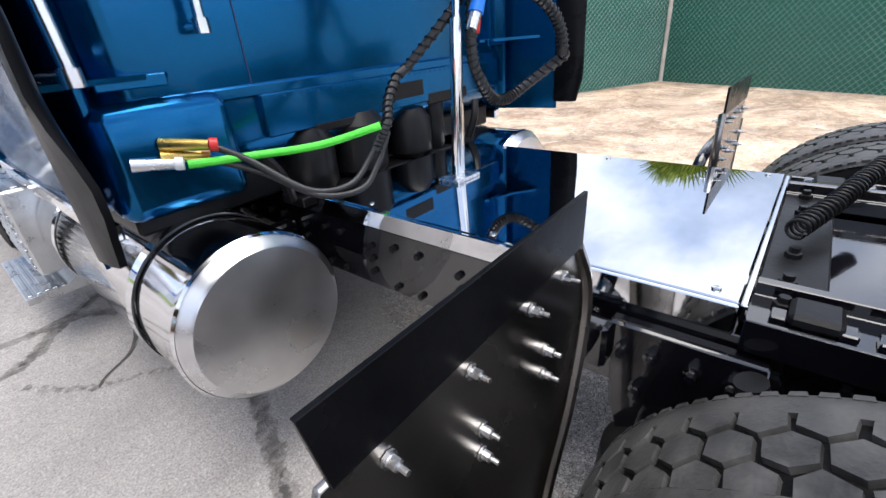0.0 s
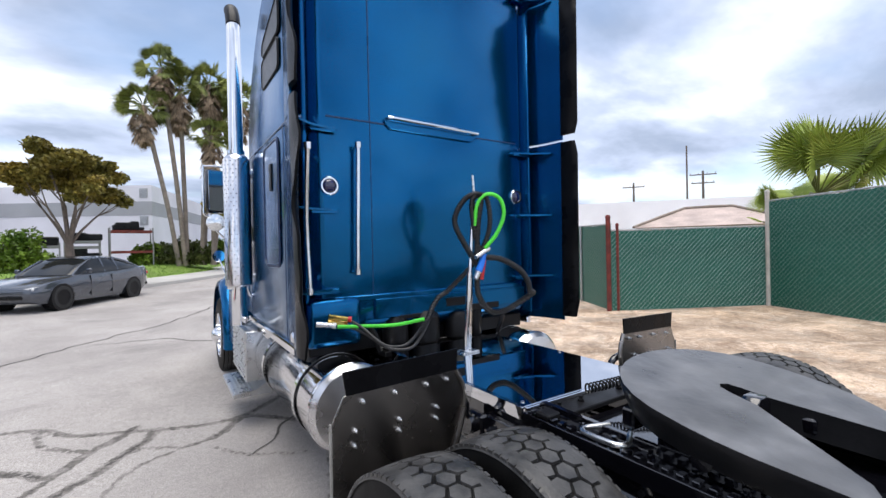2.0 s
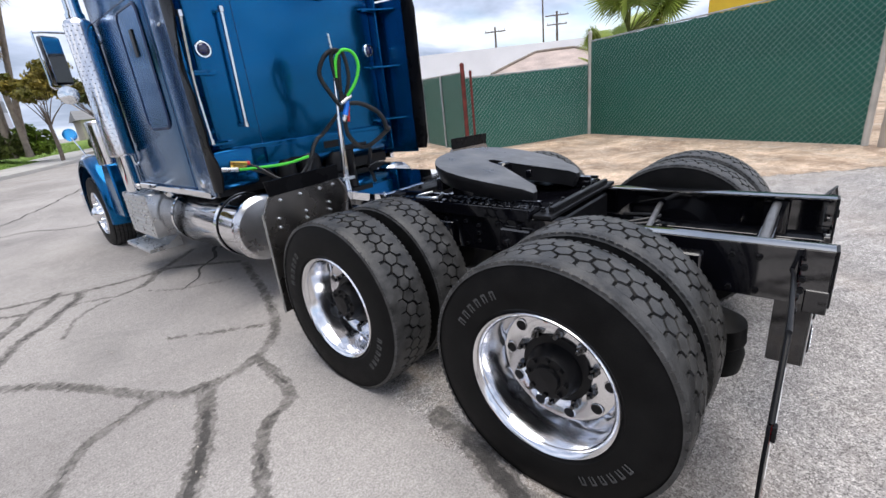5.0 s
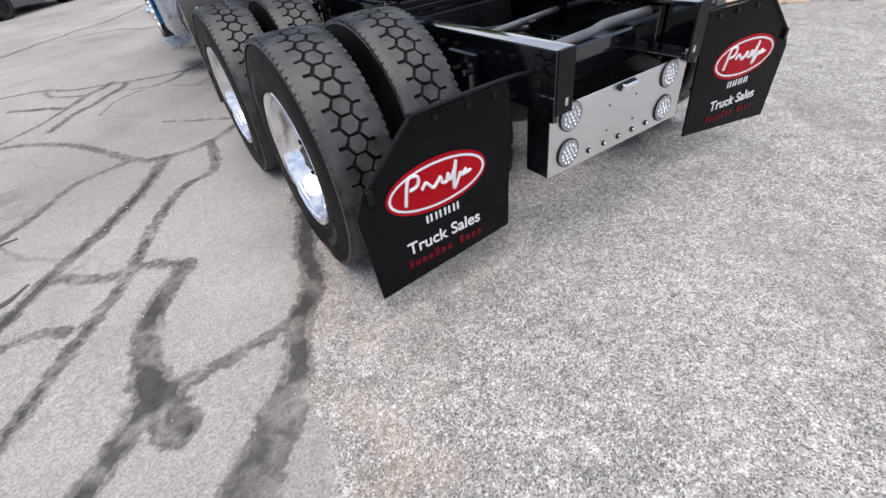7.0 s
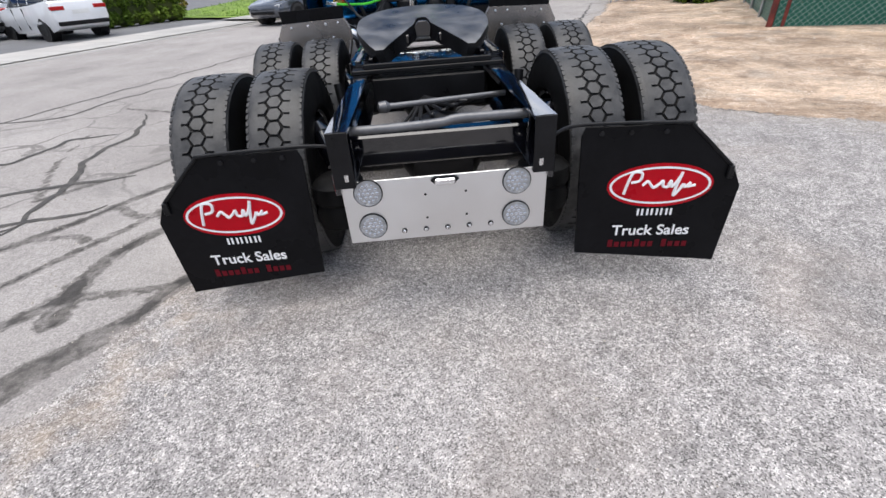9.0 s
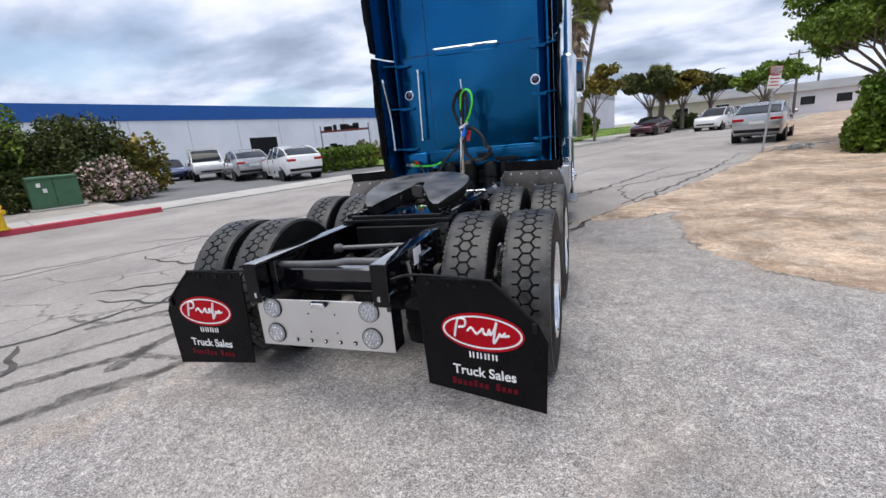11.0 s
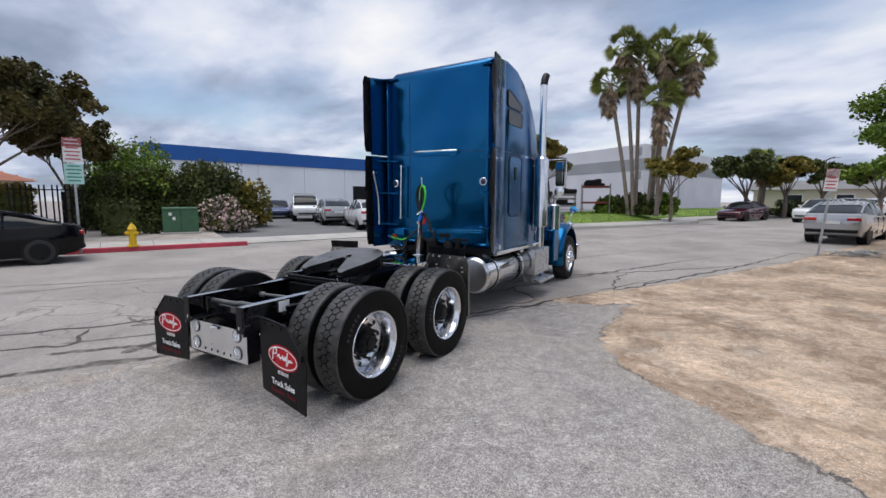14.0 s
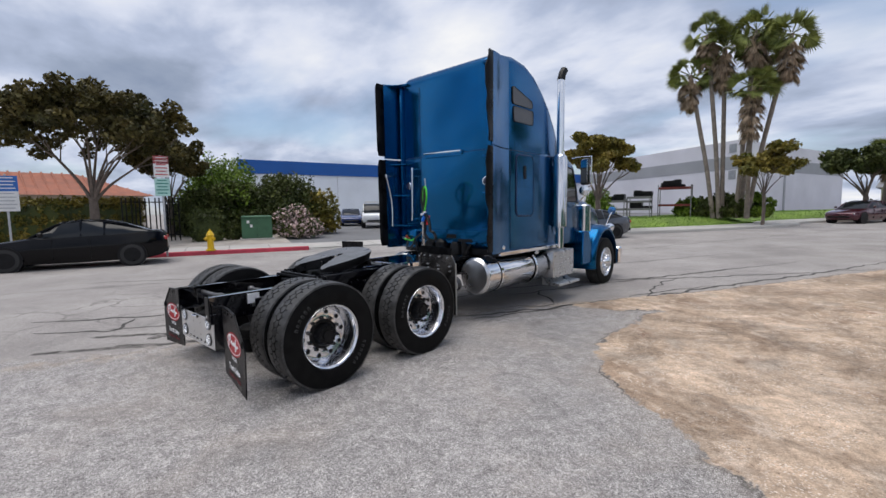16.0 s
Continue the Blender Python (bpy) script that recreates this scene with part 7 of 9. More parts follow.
def shrub(name, x, y, rx, ry, h, label, seed, leaf=M_LEAF, count=3500, size=0.09, category="bush", group="", extra=None, dz=0.15, lumps=9, turn=0.0):
    rg = random.Random(seed)
    t = thing(name, label, category, group, Matrix.Translation(on(x, y, dz)) @ pose(0, 0, 0, 0, 0, turn))
    cl = []
    for k in range(lumps):
        a = rg.uniform(0, 6.28)
        q = rg.uniform(0.0, 0.75)
        z = h * rg.uniform(0.3, 0.72) * (1 - 0.35 * q)
        cl.append(((rx * q * math.cos(a), ry * q * math.sin(a), z), (rx * rg.uniform(0.35, 0.5), ry * rg.uniform(0.35, 0.5), h * rg.uniform(0.22, 0.32))))
    for k in range(lumps):
        a = 6.28 * k / lumps
        cl.append(((rx * 0.7 * math.cos(a), ry * 0.7 * math.sin(a), h * 0.22), (rx * 0.3, ry * 0.3, h * 0.22)))
    tagged(part("foliage", leaves_mesh("foliage", cl, count, size, leaf, seed), None, t), kind="stuff")
    bm = B()
    for k in range(7):
        a = 6.28 * k / 7
        limb(bm, [(0.1 * math.cos(a), 0.1 * math.sin(a), -0.05), (rx * 0.25 * math.cos(a), ry * 0.25 * math.sin(a), h * 0.35), (rx * 0.55 * math.cos(a), ry * 0.55 * math.sin(a), h * 0.65)], 0.035, 0.012, 6)
    part("stem", bm, M_BARK, t)
    if extra:
        tagged(part("blossom", leaves_mesh("blossom", cl, extra, size * 0.9, M_BLOSSOM, seed + 5, 0.8), None, t, "pale pink blossom"), kind="stuff")
    return t


def hedge(name, x, y, lx, ly, h, turn, label, seed, leaf=M_LEAF, count=5000, size=0.07, dz=0.15):
    r = np.random.RandomState(seed)
    t = thing(name, label, "hedge", m=Matrix.Translation(on(x, y, dz)) @ pose(0, 0, 0, 0, 0, turn))
    cl = []
    nx, nz = max(2, int(lx / 0.7)), max(2, int(h / 0.6))
    for i in range(nx):
        for k in range(nz):
            cl.append((((i + 0.5) / nx * lx - lx / 2, 0, (k + 0.5) / nz * h), (lx / nx * 0.62, ly * 0.5, h / nz * 0.58)))
    tagged(part("foliage", leaves_mesh("foliage", cl, count, size, leaf, seed), None, t), kind="stuff")
    bm = B()
    box(bm, -lx / 2 + 0.1, lx / 2 - 0.1, -ly * 0.32, ly * 0.32, 0.0, h * 0.86, 0.1)
    part("twig_core", bm, M_LEAF, t)
    return t


def fan_frond(verts, faces, org, d, up, length, blades, spread, rg, droop, roll=0.0):
    """a fan leaf: a stalk and a half disc of narrow pointed blades"""
    d = d.normalized()
    side = Matrix.Rotation(rg.uniform(-roll, roll), 3, d) @ d.cross(up).normalized()
    top = side.cross(d)
    stalk = org + d * length * 0.5
    i0 = len(verts)
    wv = side * 0.02 * length
    verts.extend([org - wv, org + wv, stalk + wv * 0.6, stalk - wv * 0.6])
    faces.append((i0, i0 + 1, i0 + 2, i0 + 3))
    for k in range(blades):
        a = (k / (blades - 1) - 0.5) * 2 * spread
        q = d * math.cos(a) + side * math.sin(a) + top * 0.12 * math.cos(a)
        q.normalize()
        ln = length * 0.55 * (1 - 0.25 * (abs(a) / spread) ** 2) * rg.uniform(0.9, 1.1)
        ww = (q.cross(top)).normalized() * length * 0.027
        mid = stalk + q * ln * 0.55 + Vector((0, 0, -droop * ln * 0.12))
        tip = stalk + q * ln + Vector((0, 0, -droop * ln * 0.55))
        i0 = len(verts)
        verts.extend([stalk, mid + ww, tip, mid - ww])
        faces.append((i0, i0 + 1, i0 + 2, i0 + 3))


def palm(x, y, h, lean, label, seed, skirt=2.4, fronds=34, fl=1.55, r=0.24, dz=0.15, group="fan palms"):
    rg = random.Random(seed)
    t = thing("palm_tree", label, "palm tree", group, Matrix.Translation(on(x, y, dz)))
    lx, ly = lean
    line = spline([(0, 0, -0.1), (lx * 0.30, ly * 0.30, h * 0.35), (lx * 0.68, ly * 0.68, h * 0.7), (lx, ly, h)], 8)
    bm = B()
    n = len(line)
    tube(bm, line, r, 14, radii=[r * (1.25 - 0.25 * min(1, 6 * i / n)) * (0.85 + 0.05 * (i % 2)) for i in range(n)])
    part("trunk", bm, M_PALMBARK, t, "slender ringed grey trunk")
    topp = Vector((lx, ly, h))
    v, f = [], []
    for k in range(fronds):
        a, e = rg.uniform(0, 6.28), math.asin(rg.uniform(-0.62, 0.98))
        d = Vector((math.cos(a) * math.cos(e), math.sin(a) * math.cos(e), math.sin(e)))
        fan_frond(v, f, topp + d * 0.1, d, Vector((0, 0, 1)) if abs(d.z) < 0.95 else Vector((1, 0, 0)), fl * rg.uniform(0.85, 1.15), 17, 1.30, rg, rg.uniform(0.15, 0.6), 1.3)
    me = bpy.data.meshes.new("fronds")
    me.from_pydata([tuple(q) for q in v], [], f)
    me.materials.append(M_FROND)
    tagged(part("fronds", me, None, t, "green fan-shaped fronds"), kind="stuff")
    if skirt:
        v, f = [], []
        for k in range(170):
            a, z = rg.uniform(0, 6.28), rg.uniform(0.0, skirt)
            wide = 0.35 + 0.5 * math.sin(math.pi * min(1, (z + 0.25) / skirt)) * rg.uniform(0.6, 1.1)
            o = topp + Vector((math.cos(a) * 0.15, math.sin(a) * 0.15, -z * 0.75))
            d = Vector((math.cos(a) * wide, math.sin(a) * wide, -1.0))
            fan_frond(v, f, o, d, Vector((math.cos(a), math.sin(a), 0.2)), fl * rg.uniform(0.45, 0.75), 8, 0.5, rg, 0.5)
        me = bpy.data.meshes.new("dead_fronds")
        me.from_pydata([tuple(q) for q in v], [], f)
        me.materials.append(M_DEADFROND)
        tagged(part("dead_fronds", me, None, t, "hanging skirt of dry brown fronds"), kind="stuff")
    return t


# tall palms before the grey warehouse
for i, (x, y, h, lean, sk) in enumerate(((-0.95, 32.4, 9.6, (-1.65, 0.0), 2.2), (-0.60, 32.4, 12.0, (-1.05, 0.0), 2.2), (-0.50, 32.7, 11.0, (-0.20, 0.0), 2.8), (0.30, 32.6, 11.6, (0.65, 0.1), 2.2), (0.95, 32.2, 8.1, (0.0, -0.2), 3.4), (0.90, 32.6, 11.0, (1.8, 0.2), 2.8), (0.45, 33.2, 10.6, (0.75, 0.3), 2.4))):
    palm(x, y, h, lean, "tall fan palm with a skirt of dry fronds", 20 + i, sk, 38, 1.42, 0.15, dz=0.57)
# bushes round their feet
for i, (x, y, rx, h, lf) in enumerate(((-2.6, 33.0, 0.95, 1.7, M_LEAF_BRIGHT), (-1.5, 33.0, 1.0, 1.6, M_LEAF), (-0.1, 32.9, 1.0, 1.5, M_LEAF), (1.3, 33.1, 0.95, 1.6, M_LEAF_BRIGHT), (-0.7, 33.6, 1.2, 1.9, M_LEAF))):
    shrub("bush", x, y, rx, rx * 0.8, h, "dense green bush below the palms", 60 + i, lf, 3600, 0.11, group="bushes below the palms", dz=0.55)

# street trees
tree(-4.75, 22.2, 5.3, 2.1, "spreading street tree with olive leaves on bare limbs", 3, M_LEAF_OLIVE, 22000, 0.085, 0.17, 0.28, 17, puff=(0.11, 0.18), dz=0.35)
tree(1.95, 30.4, 5.0, 1.7, "small street tree with an olive crown", 4, M_LEAF_OLIVE, 4200, 0.12, 0.10, 0.36, 10)
tree(6.8, 41.5, 5.2, 2.6, "round dark street tree", 5, M_LEAF, 9000, 0.15, 0.2, 0.3, 12)
tree(9.6, 43.4, 5.0, 2.1, "round olive street tree", 6, M_LEAF_OLIVE, 8000, 0.15, 0.18, 0.3, 11)
tree(12.4, 46.0, 4.8, 1.9, "dark street tree before low houses", 7, M_LEAF, 7000, 0.16, 0.18, 0.34, 10)
tree(-19.9, 2.6, 7.6, 4.1, "large spreading tree with dark leaves and forked trunk", 8, M_LEAF_DARKOLIVE, 21000, 0.11, 0.21, 0.26, 34, flatness=0.15, puff=(0.07, 0.125))
palm(8.0, 44.5, 4.6, (0.2, 0), "short fan palm behind the street trees", 40, 1.8, 34, 1.5, 0.3)

# hedge mass, shrubs and hedges on the verge
shrub("large_bush", -23.6, 9.7, 3.9, 2.6, 5.7, "tall bright green bush against a fence", 71, M_LEAF_BRIGHT, 26000, 0.095, lumps=18)
shrub("large_bush", -21.2, 11.8, 3.2, 2.2, 4.2, "broad dark green bush against a fence", 72, M_LEAF, 22000, 0.09, lumps=16)
shrub("large_bush", -20.6, 9.1, 3.2, 1.3, 3.3, "broad dark green bush against a fence", 86, M_LEAF, 20000, 0.085, lumps=16, turn=65)
tree(-22.2, 6.3, 5.6, 2.0, "dark-leaved tree behind the picket fence", 73, M_LEAF_DARKOLIVE, 13000, 0.10, 0.13, 0.30, 13, group="", puff=(0.14, 0.22))
shrub("large_bush", -19.4, 13.6, 1.7, 1.5, 3.4, "dark green bush with an uneven crown", 74, M_LEAF_OLIVE, 4500, 0.13, lumps=10)
shrub("flowering_bush", -16.7, 10.9, 1.35, 1.3, 2.0, "round bush covered in pale pink blossom", 75, M_LEAF, 3500, 0.08, extra=2600)
hedge("hedge", -24.0, 0.6, 9.5, 1.3, 2.1, 70, "clipped tall brown-green hedge", 76, M_LEAF_OLIVE, 22000, 0.085)
hedge("hedge", -17.6, 6.5, 1.3, 1.0, 1.5, 65, "clipped dark green box hedge beside a fence", 77, M_LEAF, 2500, 0.07)
shrub("small_bush", -17.6, 7.75, 0.55, 0.5, 1.0, "small dark round bush", 78, M_LEAF, 1500, 0.06)
hedge("hedge", -11.9, 20.9, 3.6, 1.2, 1.2, 52, "low clipped green hedge beside the parking lot", 79, M_LEAF_BRIGHT, 15000, 0.075)
shrub("bush", -7.3, 28.6, 1.25, 1.1, 2.3, "loose yellow-green bush on the lawn", 80, M_LEAF_BRIGHT, 5000, 0.09, dz=0.5)
shrub("bush", -14.0, 27.5, 1.3, 1.2, 1.8, "loose green bush beside steel racks", 81, M_LEAF_OLIVE, 2500, 0.10)
shrub("bush", 7.4, 44.0, 1.5, 1.2, 1.4, "dense green bush by the street", 83, M_LEAF, 2200, 0.13)
shrub("bush", 10.5, 45.6, 2.2, 1.2, 1.5, "dense dark bush before low houses", 84, M_LEAF, 2500, 0.13)

# overhanging fig by the green fence
tree(10.9, 16.4, 5.5, 2.75, "dense bright green fig tree overhanging the dirt", 9, M_LEAF_BRIGHT, 42000, 0.068, 0.20, 0.3, 22, group="", dz=0.0, flatness=0.45, lean=-0.6)
shrub("bush", 8.95, 13.4, 0.65, 0.8, 2.3, "leafy bush below the fig tree", 85, M_LEAF_BRIGHT, 6500, 0.08, dz=0.0)
tree(13.5, 36.0, 4.6, 2.2, "round green tree beside the far road", 10, M_LEAF_BRIGHT, 3200, 0.15, 0.15, 0.35, 10, dz=0.0)

# grass blades on the lawn's front
r_ = np.random.RandomState(5)
v, f = [], []
for k in range(9000):
    n_ = 2.5 + 8 * r_.rand() ** 1.6
    s_ = 0.2 + r_.rand() * 32
    p = off_kerb(S_DRIVE + 0.6 + s_, n_, 0.15 + lawn_rise(n_, s_))
    a, hgt = r_.rand() * 6.28, 0.05 + 0.05 * r_.rand()
    w = Vector((math.cos(a), math.sin(a), 0)) * 0.02
    i0 = len(v)
    v.extend([p - w, p + w, p + Vector((r_.normal() * 0.02, r_.normal() * 0.02, hgt))])
    f.append((i0, i0 + 1, i0 + 2))
me = bpy.data.meshes.new("grass")
me.from_pydata([tuple(q) for q in v], [], f)
me.materials.append(mat("grass_blades", (0.13, 0.24, 0.03), 0.6, 0.0, 0.3, 2, island=0.4))
tagged(new("grass", me), "short bright green grass on the lawn", "grass", kind="stuff")

# hydrant
p = on(-12.75, 4.85, 0.155)
hyd = thing("fire_hydrant", "yellow fire hydrant on the pavement", "hydrant", m=Matrix.Translation(p))
bm = B()
lathe(bm, [(0, 0.17), (0.05, 0.17), (0.06, 0.12), (0.12, 0.115), (0.55, 0.115), (0.57, 0.14), (0.61, 0.14), (0.63, 0.12), (0.70, 0.10), (0.76, 0.05), (0.77, 0.001)], (0, 0, 0), (0, 0, 1), 24)
part("barrel", bm, M_YELLOW, hyd)
for a in (0.4, 2.5, 4.6):
    bm = B()
    dx, dy = math.cos(a), math.sin(a)
    cyl(bm, (dx * 0.1, dy * 0.1, 0.46), (dx * 0.19, dy * 0.19, 0.46), 0.065, seg=14)
    cyl(bm, (dx * 0.19, dy * 0.19, 0.46), (dx * 0.215, dy * 0.215, 0.46), 0.035, seg=5)
    part("outlet_cap", bm, M_YELLOW, hyd)
bm = B()
cyl(bm, (0, 0, 0.76), (0, 0, 0.82), 0.03, seg=5)
part("operating_nut", bm, M_YELLOW, hyd)


def street_sign(x, y, h, w, panels, label, turn, dz=0.15, lean=0.0):
    t = thing("street_sign", label, "sign", m=Matrix.Translation(on(x, y, dz)) @ pose(0, 0, 0, 0, lean, turn))
    bm = B()
    prism(bm, [(-0.03, -0.02), (0.03, -0.02), (0.03, 0.0), (0.012, 0.02), (-0.012, 0.02), (-0.03, 0.0)], "z", -0.05, h)
    part("post", bm, M_GALV, t, "galvanised steel post")
    for z0, z1, mtl, bar in panels:
        bm = B()
        box(bm, -w / 2, w / 2, -0.030, -0.026, z0, z1, 0.0)
        pn = part("sign_panel", bm, mtl, t)
        bm = B()
        n = max(2, int((z1 - z0) / 0.11))
        for k in range(n):
            zz = z1 - (k + 0.75) * (z1 - z0) / (n + 0.5)
            ww = w * (0.40 if k % 2 else 0.32)
            box(bm, -ww, ww, -0.0335, -0.0305, zz, zz + 0.035)
        pieces("sign_bar", bm, bar, pn)
    return t


M_SIGNWHITE = mat("sign_white", (0.72, 0.72, 0.70), 0.5, 0.0, 0.06, 4)
M_SIGNGREEN = mat("sign_green", (0.02, 0.22, 0.16), 0.5, 0.0, 0.1, 4)
M_SIGNTEAL = mat("sign_pale_teal", (0.42, 0.66, 0.60), 0.5, 0.0, 0.06, 4)
M_SIGNRED = mat("sign_red", (0.50, 0.05, 0.06), 0.5, 0.0, 0.1, 4)
street_sign(-12.45, 3.3, 3.45, 0.45, ((2.70, 3.42, M_SIGNWHITE, M_SIGNRED), (2.06, 2.66, M_SIGNTEAL, M_SIGNGREEN), (3.16, 3.43, M_SIGNRED, M_SIGNWHITE)), "red and white parking sign above a green and white one", 68)
street_sign(7.0, 15.3, 2.7, 0.32, ((2.02, 2.68, M_SIGNWHITE, M_SIGNRED), (2.42, 2.69, M_SIGNRED, M_SIGNWHITE)), "faded red and white sign on a leaning steel post", -20, 0.0, 4)
M_SIGNBLUE = mat("sign_blue", (0.02, 0.13, 0.45), 0.5, 0.0, 0.1, 4)
street_sign(-15.1, -0.4, 2.75, 0.62, ((1.55, 2.2, M_SIGNWHITE, M_GALV), (2.2, 2.7, M_SIGNBLUE, M_SIGNWHITE)), "blue and white sign board on a post", 68)
# rubbish and bent fencing at the foot of the right-hand sign
hp = thing("scrap_heap", "small heap of bent grey fencing and branches on the dirt", "scrap", m=Matrix.Translation(on(7.9, 15.6)))
bm = B()
rg = random.Random(4)
for k in range(22):
    a, q = rg.uniform(0, 6.28), rg.uniform(0, 0.5)
    p0 = Vector((q * math.cos(a) * 1.7, q * math.sin(a), 0.02 + rg.uniform(0, 0.12)))
    p1 = p0 + Vector((rg.uniform(-0.8, 0.8), rg.uniform(-0.3, 0.3), rg.uniform(-0.05, 0.14)))
    tube(bm, spline([p0, (p0 + p1) / 2 + Vector((0, 0, 0.06)), p1], 3), 0.018, 5)
part("scrap", bm, M_GALV, hp)

# utility cabinet
ub = thing("utility_cabinet", "green metal utility cabinet on a concrete pad", "cabinet", m=Matrix.Translation(on(-16.85, 8.6, 0.15)) @ pose(0, 0, 0, 0, 0, 65))
bm = B()
box(bm, -0.80, 0.80, -0.55, 0.55, 0.0, 0.07, 0.01)
part("pad", bm, M_CONC, ub)
bm = B()
prism(bm, [(-0.48, 0.07), (-0.48, 1.05), (-0.50, 1.16), (0.50, 1.20), (0.48, 0.07)], "x", -0.70, 0.70, 0.015)
part("body", bm, M_BOXGREEN, ub)
bm = B()
box(bm, -0.002, 0.002, -0.498, -0.482, 0.12, 1.08)
box(bm, -0.68, 0.68, -0.500, -0.482, 1.06, 1.075)
part("door_gap", bm, M_SATIN, ub)
for x0 in (-0.46, -0.32):
    bm = B()
    box(bm, x0, x0 + 0.12, -0.503, -0.497, 0.82 - (x0 > -0.4) * 0.2, 0.96 - (x0 > -0.4) * 0.2)
    part("warning_label", bm, M_SIGNWHITE, ub)
# iron fence behind the bushes
fc = thing("iron_fence", "black upright-bar iron fence behind the pavement", "fence")
bm = B()
for k in range(13):
    q = off_kerb(S_END - 6.9 + k * 0.16, 6.5, 0.15)
    bm2 = B()
    cyl(bm2, q, q + Vector((0, 0, 2.1)), 0.03, seg=6)
    part("bar", bm2, M_SATIN, fc)
for z in (0.3, 1.9):
    tube(bm, [off_kerb(S_END - 6.95 + k * 0.68, 6.5, 0.15 + z) for k in range(4)], 0.025, 5)
pieces("cross_rail", bm, M_SATIN, fc)
bm = B()
box(bm, -4.5, 4.5, -0.03, 0.03, 0, 1.9)
solid("screen_wall", bm, M_SATIN, "dark screen fence behind the bushes", "fence", kind="structure", m=Matrix.Translation(on(-21.8, 10.6, 0.1)) @ pose(0, 0, 0, 0, 0, 66))

# ---- cars ----
M_CARGLASS = mat("car_glass", (0.012, 0.014, 0.016), 0.06, 0.0, 0.1, 2)
M_CARGLASS.node_tree.nodes["Principled BSDF"].inputs["Specular IOR Level"].default_value = 0.35
M_CARRUBBER = mat("car_tyre", (0.02, 0.02, 0.02), 0.7, 0.0, 0.2, 9)
M_CARRIM = mat("car_rim", (0.45, 0.45, 0.47), 0.25, 0.9, 0.1, 9)
M_CARRIMDARK = mat("dark_car_rim", (0.03, 0.03, 0.033), 0.3, 0.4, 0.1, 9)
M_TAIL = mat("red_tail_lens", (0.42, 0.012, 0.015), 0.15, 0.0, 0.1, 9, coat=1.0)
M_HEAD = mat("clear_head_lens", (0.62, 0.64, 0.66), 0.1, 0.2, 0.1, 9, coat=1.0)


def paint(name, col, metal=0.0):
    return mat(name, col, 0.16, metal, 0.05, 2, 0, 30, coat=0.8, rvar=0.03)


